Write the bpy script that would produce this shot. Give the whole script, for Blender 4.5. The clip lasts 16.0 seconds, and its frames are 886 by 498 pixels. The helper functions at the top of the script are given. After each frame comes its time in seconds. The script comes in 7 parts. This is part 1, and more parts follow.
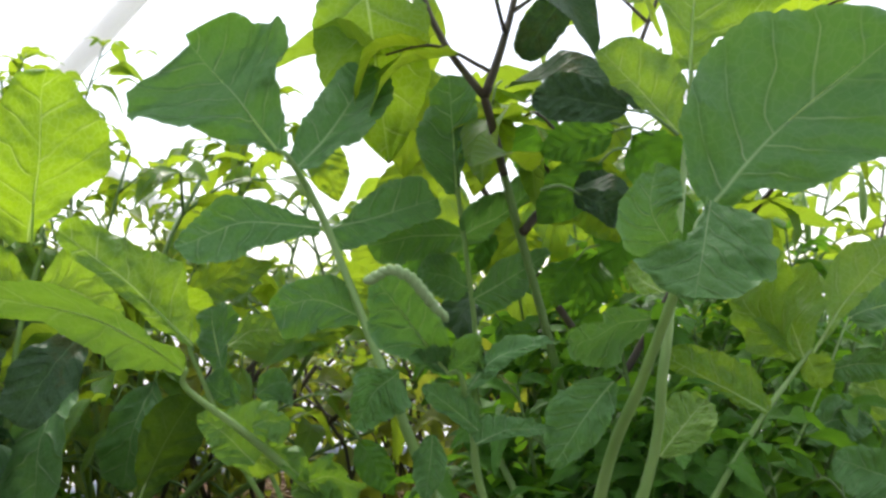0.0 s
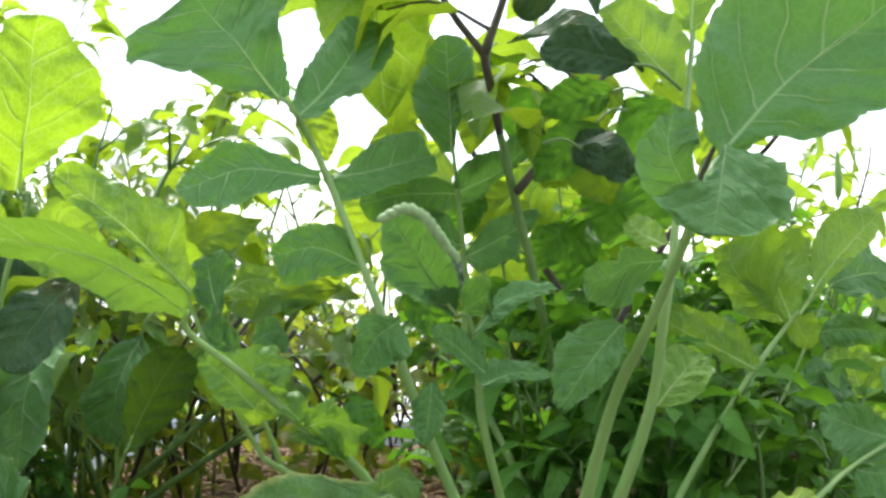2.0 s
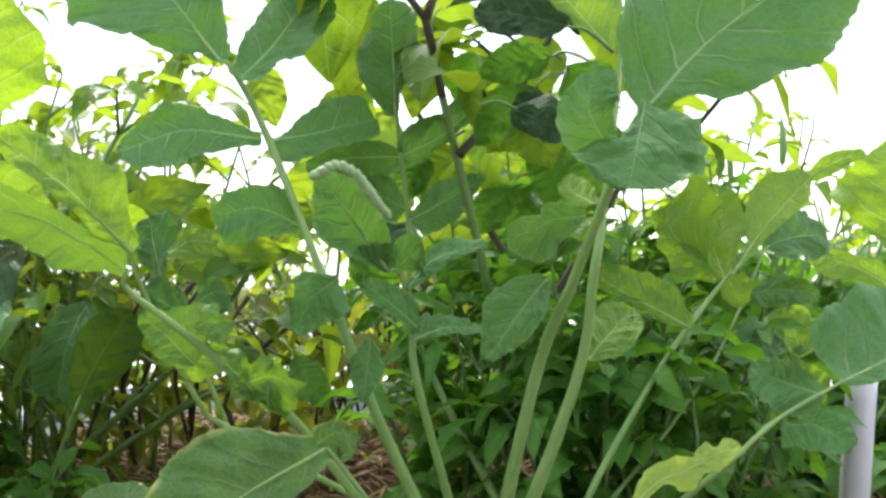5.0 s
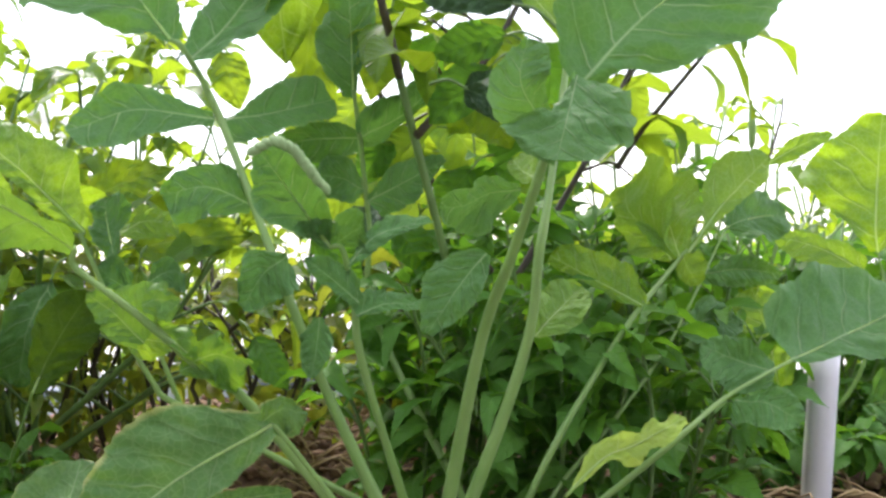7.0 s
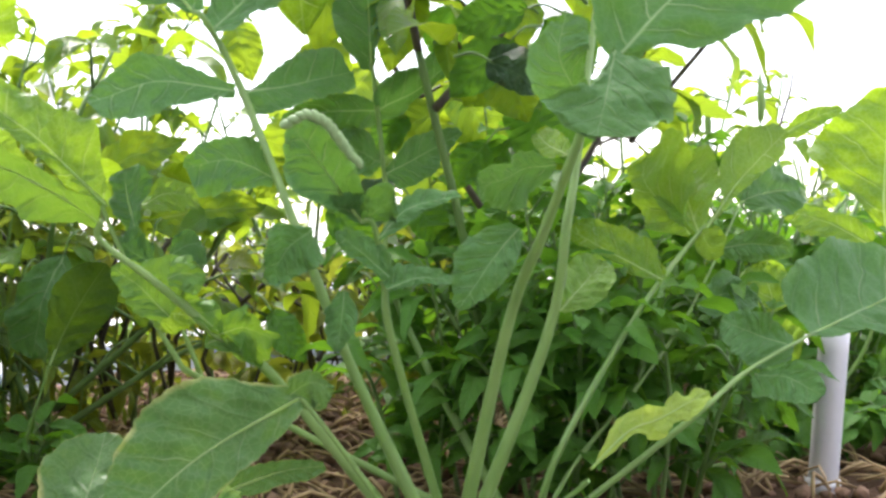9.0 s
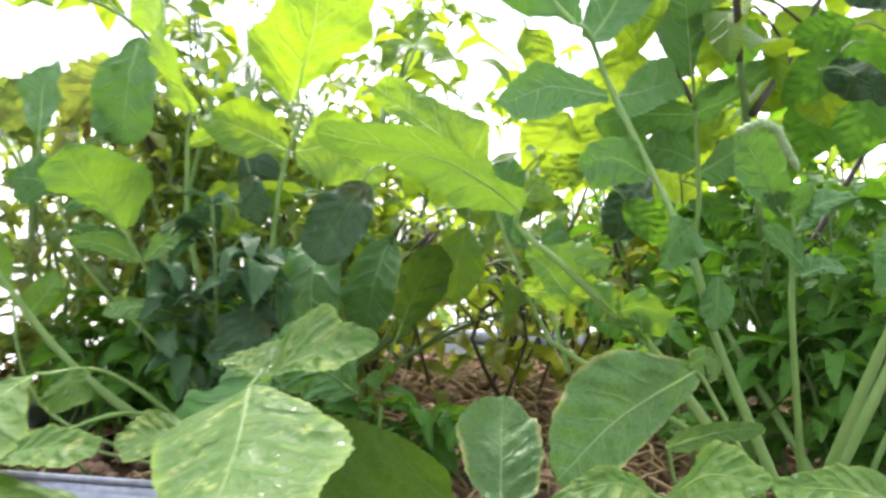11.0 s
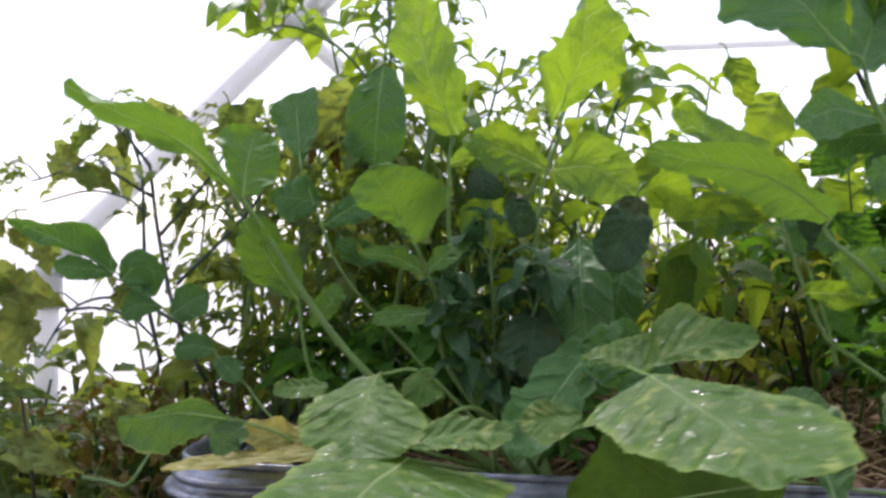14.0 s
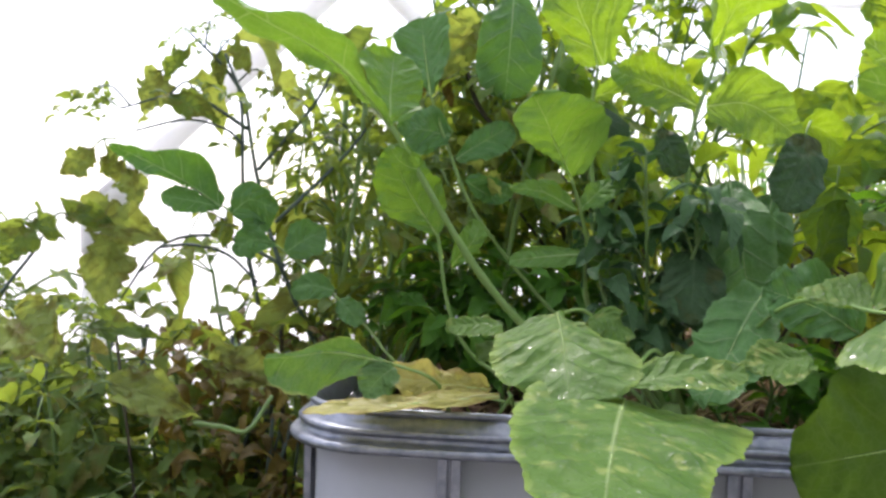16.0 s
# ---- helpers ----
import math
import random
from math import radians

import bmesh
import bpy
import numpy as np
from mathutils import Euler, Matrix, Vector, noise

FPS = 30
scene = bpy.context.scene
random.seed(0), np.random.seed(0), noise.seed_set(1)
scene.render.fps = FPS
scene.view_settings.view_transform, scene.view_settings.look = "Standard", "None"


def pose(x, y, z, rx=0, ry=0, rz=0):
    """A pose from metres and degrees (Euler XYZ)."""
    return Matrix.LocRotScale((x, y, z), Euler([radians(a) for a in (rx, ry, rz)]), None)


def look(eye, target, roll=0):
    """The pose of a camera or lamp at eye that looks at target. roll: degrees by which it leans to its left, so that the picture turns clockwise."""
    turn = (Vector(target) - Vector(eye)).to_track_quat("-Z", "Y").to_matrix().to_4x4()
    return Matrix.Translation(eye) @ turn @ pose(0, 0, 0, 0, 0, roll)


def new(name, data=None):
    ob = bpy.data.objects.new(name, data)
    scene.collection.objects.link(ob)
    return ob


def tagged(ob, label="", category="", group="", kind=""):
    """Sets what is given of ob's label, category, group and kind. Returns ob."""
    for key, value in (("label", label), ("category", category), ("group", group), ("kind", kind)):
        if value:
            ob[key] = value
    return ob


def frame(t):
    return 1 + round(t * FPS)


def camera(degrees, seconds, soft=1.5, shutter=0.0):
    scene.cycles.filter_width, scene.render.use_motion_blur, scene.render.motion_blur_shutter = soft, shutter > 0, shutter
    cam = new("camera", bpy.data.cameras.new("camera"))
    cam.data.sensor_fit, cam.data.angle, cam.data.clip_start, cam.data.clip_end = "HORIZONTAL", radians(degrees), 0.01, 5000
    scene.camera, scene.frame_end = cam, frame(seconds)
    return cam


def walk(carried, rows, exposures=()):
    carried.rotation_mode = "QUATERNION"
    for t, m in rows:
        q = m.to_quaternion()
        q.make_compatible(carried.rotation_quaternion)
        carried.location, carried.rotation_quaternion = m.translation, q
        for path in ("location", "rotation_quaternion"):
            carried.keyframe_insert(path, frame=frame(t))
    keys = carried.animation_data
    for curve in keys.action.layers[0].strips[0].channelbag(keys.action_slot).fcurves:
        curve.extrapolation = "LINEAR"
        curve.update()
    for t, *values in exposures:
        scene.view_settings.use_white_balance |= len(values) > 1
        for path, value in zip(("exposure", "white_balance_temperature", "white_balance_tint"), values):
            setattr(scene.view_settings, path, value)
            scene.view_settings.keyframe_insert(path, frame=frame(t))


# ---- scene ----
cam = camera(47.0, 16.0, soft=2.8, shutter=0.4)
PATH = [
    (0.0, look((0.3857, 0.2076, 0.8219), (0.1437, 1.1770, 0.8627), -1.89)),
    (0.5, look((0.3697, 0.2018, 0.8130), (0.1499, 1.1766, 0.8488), -1.46)),
    (1.0, look((0.3635, 0.1993, 0.8019), (0.1522, 1.1760, 0.8383), -1.03)),
    (1.5, look((0.3597, 0.1991, 0.8027), (0.1551, 1.1775, 0.8304), -0.84)),
    (2.0, look((0.3600, 0.1989, 0.7995), (0.1601, 1.1782, 0.8296), -0.67)),
    (2.5, look((0.3693, 0.1981, 0.7981), (0.1674, 1.1771, 0.8275), -0.64)),
    (3.0, look((0.3889, 0.1980, 0.8002), (0.1724, 1.1741, 0.8205), -0.49)),
    (3.5, look((0.3833, 0.1949, 0.8031), (0.1844, 1.1749, 0.8119), -0.60)),
    (4.0, look((0.3719, 0.1909, 0.7983), (0.1997, 1.1759, 0.8064), -0.71)),
    (6.5, look((0.4041, 0.1925, 0.7844), (0.2321, 1.1776, 0.7822), -0.96)),
    (7.0, look((0.4083, 0.1938, 0.7819), (0.2389, 1.1794, 0.7786), -1.00)),
    (7.5, look((0.4117, 0.1936, 0.7823), (0.2458, 1.1797, 0.7745), -1.05)),
    (8.0, look((0.4148, 0.1941, 0.7856), (0.2523, 1.1806, 0.7692), -1.11)),
    (10.5, look((0.2399, 0.1392, 0.7810), (0.0756, 1.1247, 0.7385), 0.39)),
    (11.0, look((0.1907, 0.0800, 0.7837), (-0.0034, 1.0602, 0.7445), 0.78)),
    (11.5, look((0.2074, -0.0019, 0.7894), (-0.0479, 0.9647, 0.7651), 0.58)),
    (12.0, look((0.2047, -0.0749, 0.8266), (-0.1032, 0.8764, 0.8093), 0.11)),
    (12.5, look((0.1961, -0.0959, 0.8305), (-0.1292, 0.8496, 0.8223), -0.22)),
    (13.0, look((0.1926, -0.0724, 0.8217), (-0.1261, 0.8752, 0.7989), -0.56)),
    (13.5, look((0.1204, -0.0413, 0.7990), (-0.1498, 0.9213, 0.7785), -0.18)),
    (14.0, look((-0.0425, -0.0328, 0.7716), (-0.1965, 0.9552, 0.7577), 0.24)),
    (14.5, look((-0.1471, -0.0067, 0.7438), (-0.2385, 0.9891, 0.7358), 1.10)),
    (15.0, look((-0.1662, 0.0043, 0.7413), (-0.2716, 0.9983, 0.7116), 1.33)),
    (15.5, look((-0.1883, 0.0028, 0.7401), (-0.2937, 0.9964, 0.7001), 1.54)),
    (16.0, look((-0.2000, 0.0000, 0.7400), (-0.3132, 0.9927, 0.6985), 1.67)),
]
walk(cam, PATH, [(0, 0.88, 6600, 14), (1.5, 1.36, 6500, 11), (2.5, 1.47, 6500, 11), (4, 1.47, 6500, 13), (8, 1.46, 6600, 19), (10.5, 1.76, 6550, 18), (11, 1.76, 6520, 19), (11.5, 1.53, 6450, 21), (12, 1.15, 6400, 23), (12.8, 0.6, 6300, 26), (13.5, 0.5, 6250, 27), (14.5, 0.80, 6300, 26), (16, 1.10, 6500, 22)])

# ---------------------------------------------------------------- light
world = bpy.data.worlds.new("world")
scene.world = world
world.use_nodes = True
wn = world.node_tree
sky = wn.nodes.new("ShaderNodeTexSky")
sky.sky_type, sky.sun_disc = "NISHITA", False
SUN_EL, SUN_AZ = radians(52), radians(-25)      # behind the plants, a little to one side
sky.sun_elevation, sky.sun_rotation = SUN_EL, SUN_AZ
wn.links.new(sky.outputs[0], wn.nodes["Background"].inputs[0])
wn.nodes["Background"].inputs[1].default_value = 0.15
sun = new("sun", bpy.data.lights.new("sun", "SUN"))
sun.data.energy, sun.data.angle, sun.data.color = 5.0, radians(9.0), (1.0, 0.97, 0.90)
sun.matrix_world = look((0, 0, 6), Vector((0, 0, 6)) - Vector((math.sin(SUN_AZ) * math.cos(SUN_EL), math.cos(SUN_AZ) * math.cos(SUN_EL), math.sin(SUN_EL))))


# ---------------------------------------------------------------- materials
class Nodes:
    """A short way to wire a node material."""

    def __init__(self, name):
        self.mat = bpy.data.materials.new(name)
        self.mat.use_nodes = True
        self.tree = self.mat.node_tree
        self.tree.nodes.clear()
        self.out = self.tree.nodes.new("ShaderNodeOutputMaterial")

    def add(self, kind, ins=None, **props):
        n = self.tree.nodes.new("ShaderNode" + kind)
        if "operation" in props:
            n.operation = props["operation"]
        if "data_type" in props:
            n.data_type = props["data_type"]
        if "blend_type" in props:
            n.blend_type = props["blend_type"]
        if "feature" in props:
            n.feature = props["feature"]
        if "uv_map" in props:
            n.uv_map = props["uv_map"]
        for k, val in (ins or {}).items():
            if isinstance(val, bpy.types.NodeSocket):
                self.tree.links.new(val, n.inputs[k])
            else:
                n.inputs[k].default_value = val
        return n

    def math(self, op, a, b=0.0, c=0.0):
        return self.add("Math", {0: a, 1: b, 2: c}, operation=op).outputs[0]

    def mix(self, f, a, b, blend="MIX"):
        return self.add("Mix", {0: f, 6: a, 7: b}, data_type="RGBA", blend_type=blend).outputs[2]

    def noise(self, vec, scale, detail=3.0, rough=0.5):
        return self.add("TexNoise", {"Vector": vec, "Scale": scale, "Detail": detail, "Roughness": rough}).outputs[0]

    def ramp(self, val, lo, hi, a=0.0, b=1.0):
        return self.add("MapRange", {0: val, 1: lo, 2: hi, 3: a, 4: b}).outputs[0]

    def done(self, shader):
        self.tree.links.new(shader, self.out.inputs[0])
        return self.mat


def leaf_material(name, low, high, vein, glow, veins=7.0, rough=0.42, edge=None, spots=None, slope=0.75, share=0.42, net=0.35, relief=1.0, shine=0.17, rib=None, lat=0.48, wet=0.0, blot=(0.54, 0.63), rim=(0.85, 1.06), shade=0.35, dome=0.5, speck=None):
    """A leaf whose veins run from its map: u from stalk to tip, v across it."""
    k = Nodes(name)
    uv = k.add("UVMap", uv_map="leaf").outputs[0]
    sep = k.add("SeparateXYZ", {0: uv})
    u, v = sep.outputs[0], sep.outputs[1]
    geo = k.add("NewGeometry")
    place = geo.outputs["Position"]
    rnd = k.math("FRACT", k.math("ADD", k.add("ObjectInfo").outputs["Random"], geo.outputs["Random Per Island"]))
    wob = k.math("MULTIPLY", k.math("SUBTRACT", k.noise(uv, 3.0, 2.0), 0.5), 0.16)
    a = k.math("ABSOLUTE", v)
    side = k.math("MULTIPLY", k.math("GREATER_THAN", v, 0.0), 0.45)
    c = k.math("ADD", k.math("MULTIPLY", k.math("ADD", k.math("SUBTRACT", u, k.math("MULTIPLY", a, slope)), wob), veins), side)
    d = k.math("ABSOLUTE", k.math("SUBTRACT", k.math("FRACT", c), 0.5))
    out = k.add("SeparateXYZ", {0: k.add("UVMap", uv_map="rim").outputs[0]}).outputs[0]
    width = k.ramp(out, 0.0, 1.0, 0.058, 0.018)
    lateral = k.ramp(d, width, 0.0)
    lateral = k.math("MULTIPLY", lateral, k.ramp(out, 0.65, 1.0, 1.0, 0.3))
    lateral = k.math("MULTIPLY", lateral, k.ramp(k.noise(k.add("VectorMath", {0: uv, 1: place}, operation="ADD").outputs[0], 6.0, 2.0), 0.35, 0.62, 0.2, 1.0))
    main = k.math("MULTIPLY", k.ramp(a, k.ramp(u, 0.0, 1.0, 0.011, 0.003), 0.0), k.ramp(u, 0.0, 1.0, 0.85, 0.35))
    cells = k.add("TexVoronoi", {"Vector": k.add("Mapping", {0: uv, 3: (26.0, 26.0, 1.0)}).outputs[0], "Scale": 1.0}, feature="DISTANCE_TO_EDGE").outputs[0]
    fine = k.ramp(cells, 0.10, 0.0)
    ribs = k.math("MAXIMUM", k.math("MAXIMUM", main, k.math("MULTIPLY", lateral, lat)), k.math("MULTIPLY", fine, net * 0.45))
    groove = k.math("MULTIPLY", k.ramp(d, 0.20, 0.02), k.ramp(a, 0.0, 0.06))
    tone = k.math("ADD", k.math("MULTIPLY", k.noise(place, 22.0, 4.0), 0.75), k.math("MULTIPLY", rnd, 0.4))
    base = k.mix(k.ramp(tone, 0.30, 0.85), low, high)
    base = k.mix(k.math("MULTIPLY", k.ramp(k.noise(place, 160.0, 2.0), 0.35, 0.75), 0.22), base, high)
    base = k.mix(k.math("MULTIPLY", k.ramp(k.noise(place, 7.0, 2.0), 0.42, 0.68), 0.5), base, k.mix(0.15, high, vein))
    # groove shade put into the colour: darker along the side veins
    base = k.mix(k.math("MULTIPLY", groove, shade), base, low)
    if speck:
        dots = k.math("MULTIPLY", k.ramp(k.noise(place, 120.0, 3.0), 0.52, 0.64), k.ramp(k.noise(place, 30.0, 3.0), 0.46, 0.66))
        base = k.mix(k.math("MULTIPLY", dots, 0.6), base, speck)
    if edge:
        near = k.math("ADD", out, k.math("MULTIPLY", k.math("SUBTRACT", k.noise(place, 45.0), 0.5), 0.35))
        base = k.mix(k.ramp(near, *rim), base, edge)
    if spots:
        patch = k.ramp(k.noise(place, 42.0, 5.0, 0.65), *blot)
        base = k.mix(k.math("MULTIPLY", patch, 0.9), base, spots)
    col = k.mix(main, k.mix(ribs, base, vein), rib or vein)
    lift = k.math("ADD", k.math("MULTIPLY", ribs, -0.6), k.math("SUBTRACT", k.math("MULTIPLY", k.noise(place, 95.0, 3.0), 0.7), k.math("MULTIPLY", k.math("POWER", groove, 1.6), dome)))
    bump = k.add("Bump", {"Strength": 0.5, "Distance": 0.0022 * relief, "Height": k.math("ADD", lift, k.math("MULTIPLY", cells, net * 0.5))}).outputs[0]
    gloss = k.ramp(k.noise(place, 60.0), 0.3, 0.7, rough - 0.08, rough + 0.15)
    if wet:
        drops = k.math("MULTIPLY", k.ramp(k.noise(place, 380.0, 1.0), 0.64, 0.70), k.ramp(k.noise(place, 28.0, 2.0), 0.45, 0.6))
        gloss = k.math("SUBTRACT", gloss, k.math("MULTIPLY", drops, wet * 0.36))
        shine = k.math("ADD", k.math("MULTIPLY", drops, wet), shine)
    skin = k.add("BsdfPrincipled", {"Base Color": col, "Roughness": gloss,
                                    "Specular IOR Level": shine, "Normal": bump}).outputs[0]
    thru = k.add("BsdfTranslucent", {0: k.mix(k.math("MULTIPLY", ribs, 0.75), k.mix(k.ramp(tone, 0.3, 0.9), glow, k.mix(0.5, glow, high)), vein), "Normal": bump}).outputs[0]
    return k.done(k.add("MixShader", {0: share, 1: skin, 2: thru}).outputs[0])


def plain_material(name, a, b, rough, scale=20.0, metal=0.0, bump=0.3, depth=0.002, grain=140.0, spec=0.5, glow=None, share=0.3):
    k = Nodes(name)
    geo = k.add("NewGeometry")
    place = geo.outputs["Position"]
    rnd = k.math("FRACT", k.math("ADD", k.add("ObjectInfo").outputs["Random"], geo.outputs["Random Per Island"]))
    n1, n2 = k.noise(place, scale, 5.0, 0.6), k.noise(place, grain, 3.0)
    f = k.math("ADD", k.math("MULTIPLY", k.ramp(n1, 0.3, 0.7), 0.6), k.math("ADD", k.math("MULTIPLY", n2, 0.3), k.math("MULTIPLY", k.math("SUBTRACT", rnd, 0.5), 0.35)))
    col = k.mix(f, a, b)
    bmp = k.add("Bump", {"Strength": bump, "Distance": depth, "Height": k.math("ADD", n2, k.math("MULTIPLY", n1, 0.6))}).outputs[0]
    s = k.add("BsdfPrincipled", {"Base Color": col, "Roughness": k.ramp(n1, 0.3, 0.7, rough - 0.06, rough + 0.1), "Metallic": metal, "Specular IOR Level": spec, "Normal": bmp}).outputs[0]
    if glow:
        s = k.add("MixShader", {0: share, 1: s, 2: k.add("BsdfTranslucent", {0: glow}).outputs[0]}).outputs[0]
    return k.done(s)


def film_material():
    """Milky greenhouse film, which passes daylight as a soft glow and a part of it straight."""
    k = Nodes("greenhouse_film")
    place = k.add("NewGeometry").outputs["Position"]
    n = k.noise(place, 1.3, 3.0)
    milk = k.mix(n, (0.93, 0.95, 0.97, 1), (0.98, 0.98, 0.97, 1))
    soft = k.add("BsdfTranslucent", {0: milk}).outputs[0]
    skin = k.add("BsdfDiffuse", {0: milk}).outputs[0]
    straight = k.add("BsdfTransparent", {0: (1, 1, 1, 1)}).outputs[0]
    s = k.add("MixShader", {0: 0.22, 1: soft, 2: skin}).outputs[0]
    return k.done(k.add("MixShader", {0: 0.42, 1: s, 2: straight}).outputs[0])


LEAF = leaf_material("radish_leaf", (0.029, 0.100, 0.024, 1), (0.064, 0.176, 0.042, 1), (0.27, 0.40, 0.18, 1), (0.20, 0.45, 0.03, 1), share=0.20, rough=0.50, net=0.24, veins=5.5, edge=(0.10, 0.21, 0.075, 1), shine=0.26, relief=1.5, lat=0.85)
# the dark vein colour also stands in for shade in the vein creases
LOW = leaf_material("broad_radish_leaf", (0.028, 0.090, 0.016, 1), (0.078, 0.158, 0.030, 1), (0.045, 0.095, 0.018, 1), (0.28, 0.48, 0.02, 1), share=0.28, rough=0.50, veins=6.5, edge=(0.17, 0.26, 0.045, 1), relief=1.3, shine=0.13, net=0.32, rib=(0.30, 0.40, 0.17, 1), wet=1.0, speck=(0.34, 0.38, 0.12, 1), dome=0.45, shade=0.3)
# brighter copy of the radish leaf, with light from behind put into its colours
BACKLIT = leaf_material("backlit_radish_leaf", (0.055, 0.15, 0.022, 1), (0.115, 0.245, 0.04, 1), (0.50, 0.62, 0.26, 1), (0.40, 0.61, 0.009, 1), share=0.44, lat=0.70, rough=0.48, veins=5.5, relief=1.4)
# copy of the radish leaf with a half-lit look put into its colours
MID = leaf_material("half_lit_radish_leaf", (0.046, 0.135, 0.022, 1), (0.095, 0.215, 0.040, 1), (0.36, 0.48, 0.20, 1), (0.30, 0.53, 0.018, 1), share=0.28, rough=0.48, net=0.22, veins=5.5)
# radish leaf low in the canopy, its shade put into the dark colours
SHADED = leaf_material("shaded_radish_leaf", (0.018, 0.052, 0.006, 1), (0.036, 0.088, 0.011, 1), (0.16, 0.22, 0.07, 1), (0.14, 0.26, 0.01, 1), share=0.22, rough=0.55, veins=4.0, net=0.3, shine=0.10, lat=0.30)
NETTLE = leaf_material("weed_leaf", (0.032, 0.115, 0.017, 1), (0.076, 0.205, 0.030, 1), (0.14, 0.27, 0.07, 1), (0.20, 0.46, 0.016, 1), veins=8.0, rough=0.5, share=0.36, net=0.2)
YOUNG = leaf_material("young_radish_leaf", (0.22, 0.36, 0.05, 1), (0.36, 0.48, 0.10, 1), (0.50, 0.58, 0.28, 1), (0.55, 0.70, 0.10, 1))
OLD = leaf_material("ageing_radish_leaf", (0.036, 0.108, 0.028, 1), (0.072, 0.172, 0.042, 1), (0.30, 0.40, 0.18, 1), (0.22, 0.42, 0.03, 1), share=0.2, veins=5.5, edge=(0.48, 0.46, 0.16, 1), rim=(0.90, 1.08), shine=0.24)
DEAD = leaf_material("withered_leaf", (0.27, 0.29, 0.06, 1), (0.43, 0.40, 0.12, 1), (0.50, 0.50, 0.22, 1), (0.55, 0.50, 0.10, 1), spots=(0.26, 0.15, 0.06, 1), edge=(0.50, 0.36, 0.16, 1))
PEPPER = leaf_material("pepper_leaf", (0.035, 0.11, 0.02, 1), (0.08, 0.20, 0.035, 1), (0.26, 0.37, 0.10, 1), (0.45, 0.61, 0.018, 1), share=0.47, veins=9.0, rough=0.34, net=0.15)
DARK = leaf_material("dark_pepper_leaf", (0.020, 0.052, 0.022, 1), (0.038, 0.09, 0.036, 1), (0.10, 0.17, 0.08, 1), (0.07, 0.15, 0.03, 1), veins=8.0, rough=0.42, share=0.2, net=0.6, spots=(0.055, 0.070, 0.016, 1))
TOMATO = leaf_material("tomato_leaf", (0.05, 0.105, 0.03, 1), (0.11, 0.19, 0.05, 1), (0.18, 0.27, 0.10, 1), (0.36, 0.47, 0.04, 1), veins=8.0, rough=0.55, net=0.3, spots=(0.13, 0.10, 0.03, 1), blot=(0.52, 0.60), relief=1.5)
BLIGHT = leaf_material("blighted_tomato_leaf", (0.11, 0.19, 0.045, 1), (0.24, 0.30, 0.085, 1), (0.26, 0.30, 0.10, 1), (0.42, 0.50, 0.06, 1), veins=8.0, rough=0.6, edge=(0.10, 0.055, 0.02, 1), spots=(0.075, 0.042, 0.015, 1), blot=(0.49, 0.57), net=0.3, relief=1.5)
DEADVINE = leaf_material("withered_vine", (0.04, 0.032, 0.010, 1), (0.15, 0.115, 0.02, 1), (0.14, 0.10, 0.04, 1), (0.24, 0.18, 0.02, 1), share=0.25)
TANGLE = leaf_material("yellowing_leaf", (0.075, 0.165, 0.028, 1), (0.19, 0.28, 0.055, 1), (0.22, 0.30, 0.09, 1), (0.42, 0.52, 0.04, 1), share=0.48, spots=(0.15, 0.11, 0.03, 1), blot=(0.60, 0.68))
# copy of the yellowing leaf, undergrowth shade put into its darker low colour
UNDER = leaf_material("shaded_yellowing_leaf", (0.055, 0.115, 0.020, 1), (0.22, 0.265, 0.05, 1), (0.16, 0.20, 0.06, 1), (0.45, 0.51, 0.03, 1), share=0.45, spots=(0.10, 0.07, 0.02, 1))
BASIL = leaf_material("bluish_leaf", (0.022, 0.066, 0.024, 1), (0.05, 0.118, 0.042, 1), (0.10, 0.19, 0.10, 1), (0.08, 0.20, 0.06, 1), veins=8.0, rough=0.4, share=0.22, net=0.2)
STALK = plain_material("pale_green_stalk", (0.13, 0.26, 0.06, 1), (0.24, 0.37, 0.12, 1), 0.38, 30.0, bump=0.15, glow=(0.40, 0.55, 0.12, 1), share=0.25)
RIB = plain_material("leaf_rib", (0.30, 0.44, 0.17, 1), (0.42, 0.55, 0.25, 1), 0.45, 30.0, bump=0.1, glow=(0.62, 0.80, 0.28, 1), share=0.55)
STEM = plain_material("green_stem", (0.07, 0.15, 0.03, 1), (0.14, 0.24, 0.06, 1), 0.45, 30.0)
WOODY = plain_material("woody_stem", (0.028, 0.022, 0.014, 1), (0.07, 0.055, 0.03, 1), 0.6, 40.0)
VINE = plain_material("dark_vine_stem", (0.030, 0.055, 0.044, 1), (0.07, 0.11, 0.075, 1), 0.5, 40.0)
GREYPIPE = plain_material("dirty_white_pipe", (0.46, 0.46, 0.48, 1), (0.62, 0.62, 0.63, 1), 0.45, 14.0, bump=0.05)
STRAW = plain_material("dry_straw", (0.20, 0.13, 0.055, 1), (0.46, 0.34, 0.17, 1), 0.7, 30.0)
PEBBLE = plain_material("clay_pebble", (0.14, 0.085, 0.055, 1), (0.37, 0.24, 0.16, 1), 0.85, 60.0, bump=0.8, depth=0.003, spec=0.2)
SOIL = plain_material("bed_soil", (0.05, 0.03, 0.02, 1), (0.12, 0.075, 0.045, 1), 0.95, 50.0, bump=1.0, depth=0.006, spec=0.1)
GROUND = plain_material("greenhouse_floor", (0.17, 0.155, 0.14, 1), (0.29, 0.27, 0.25, 1), 0.95, 6.0, bump=0.8, depth=0.01, spec=0.1)
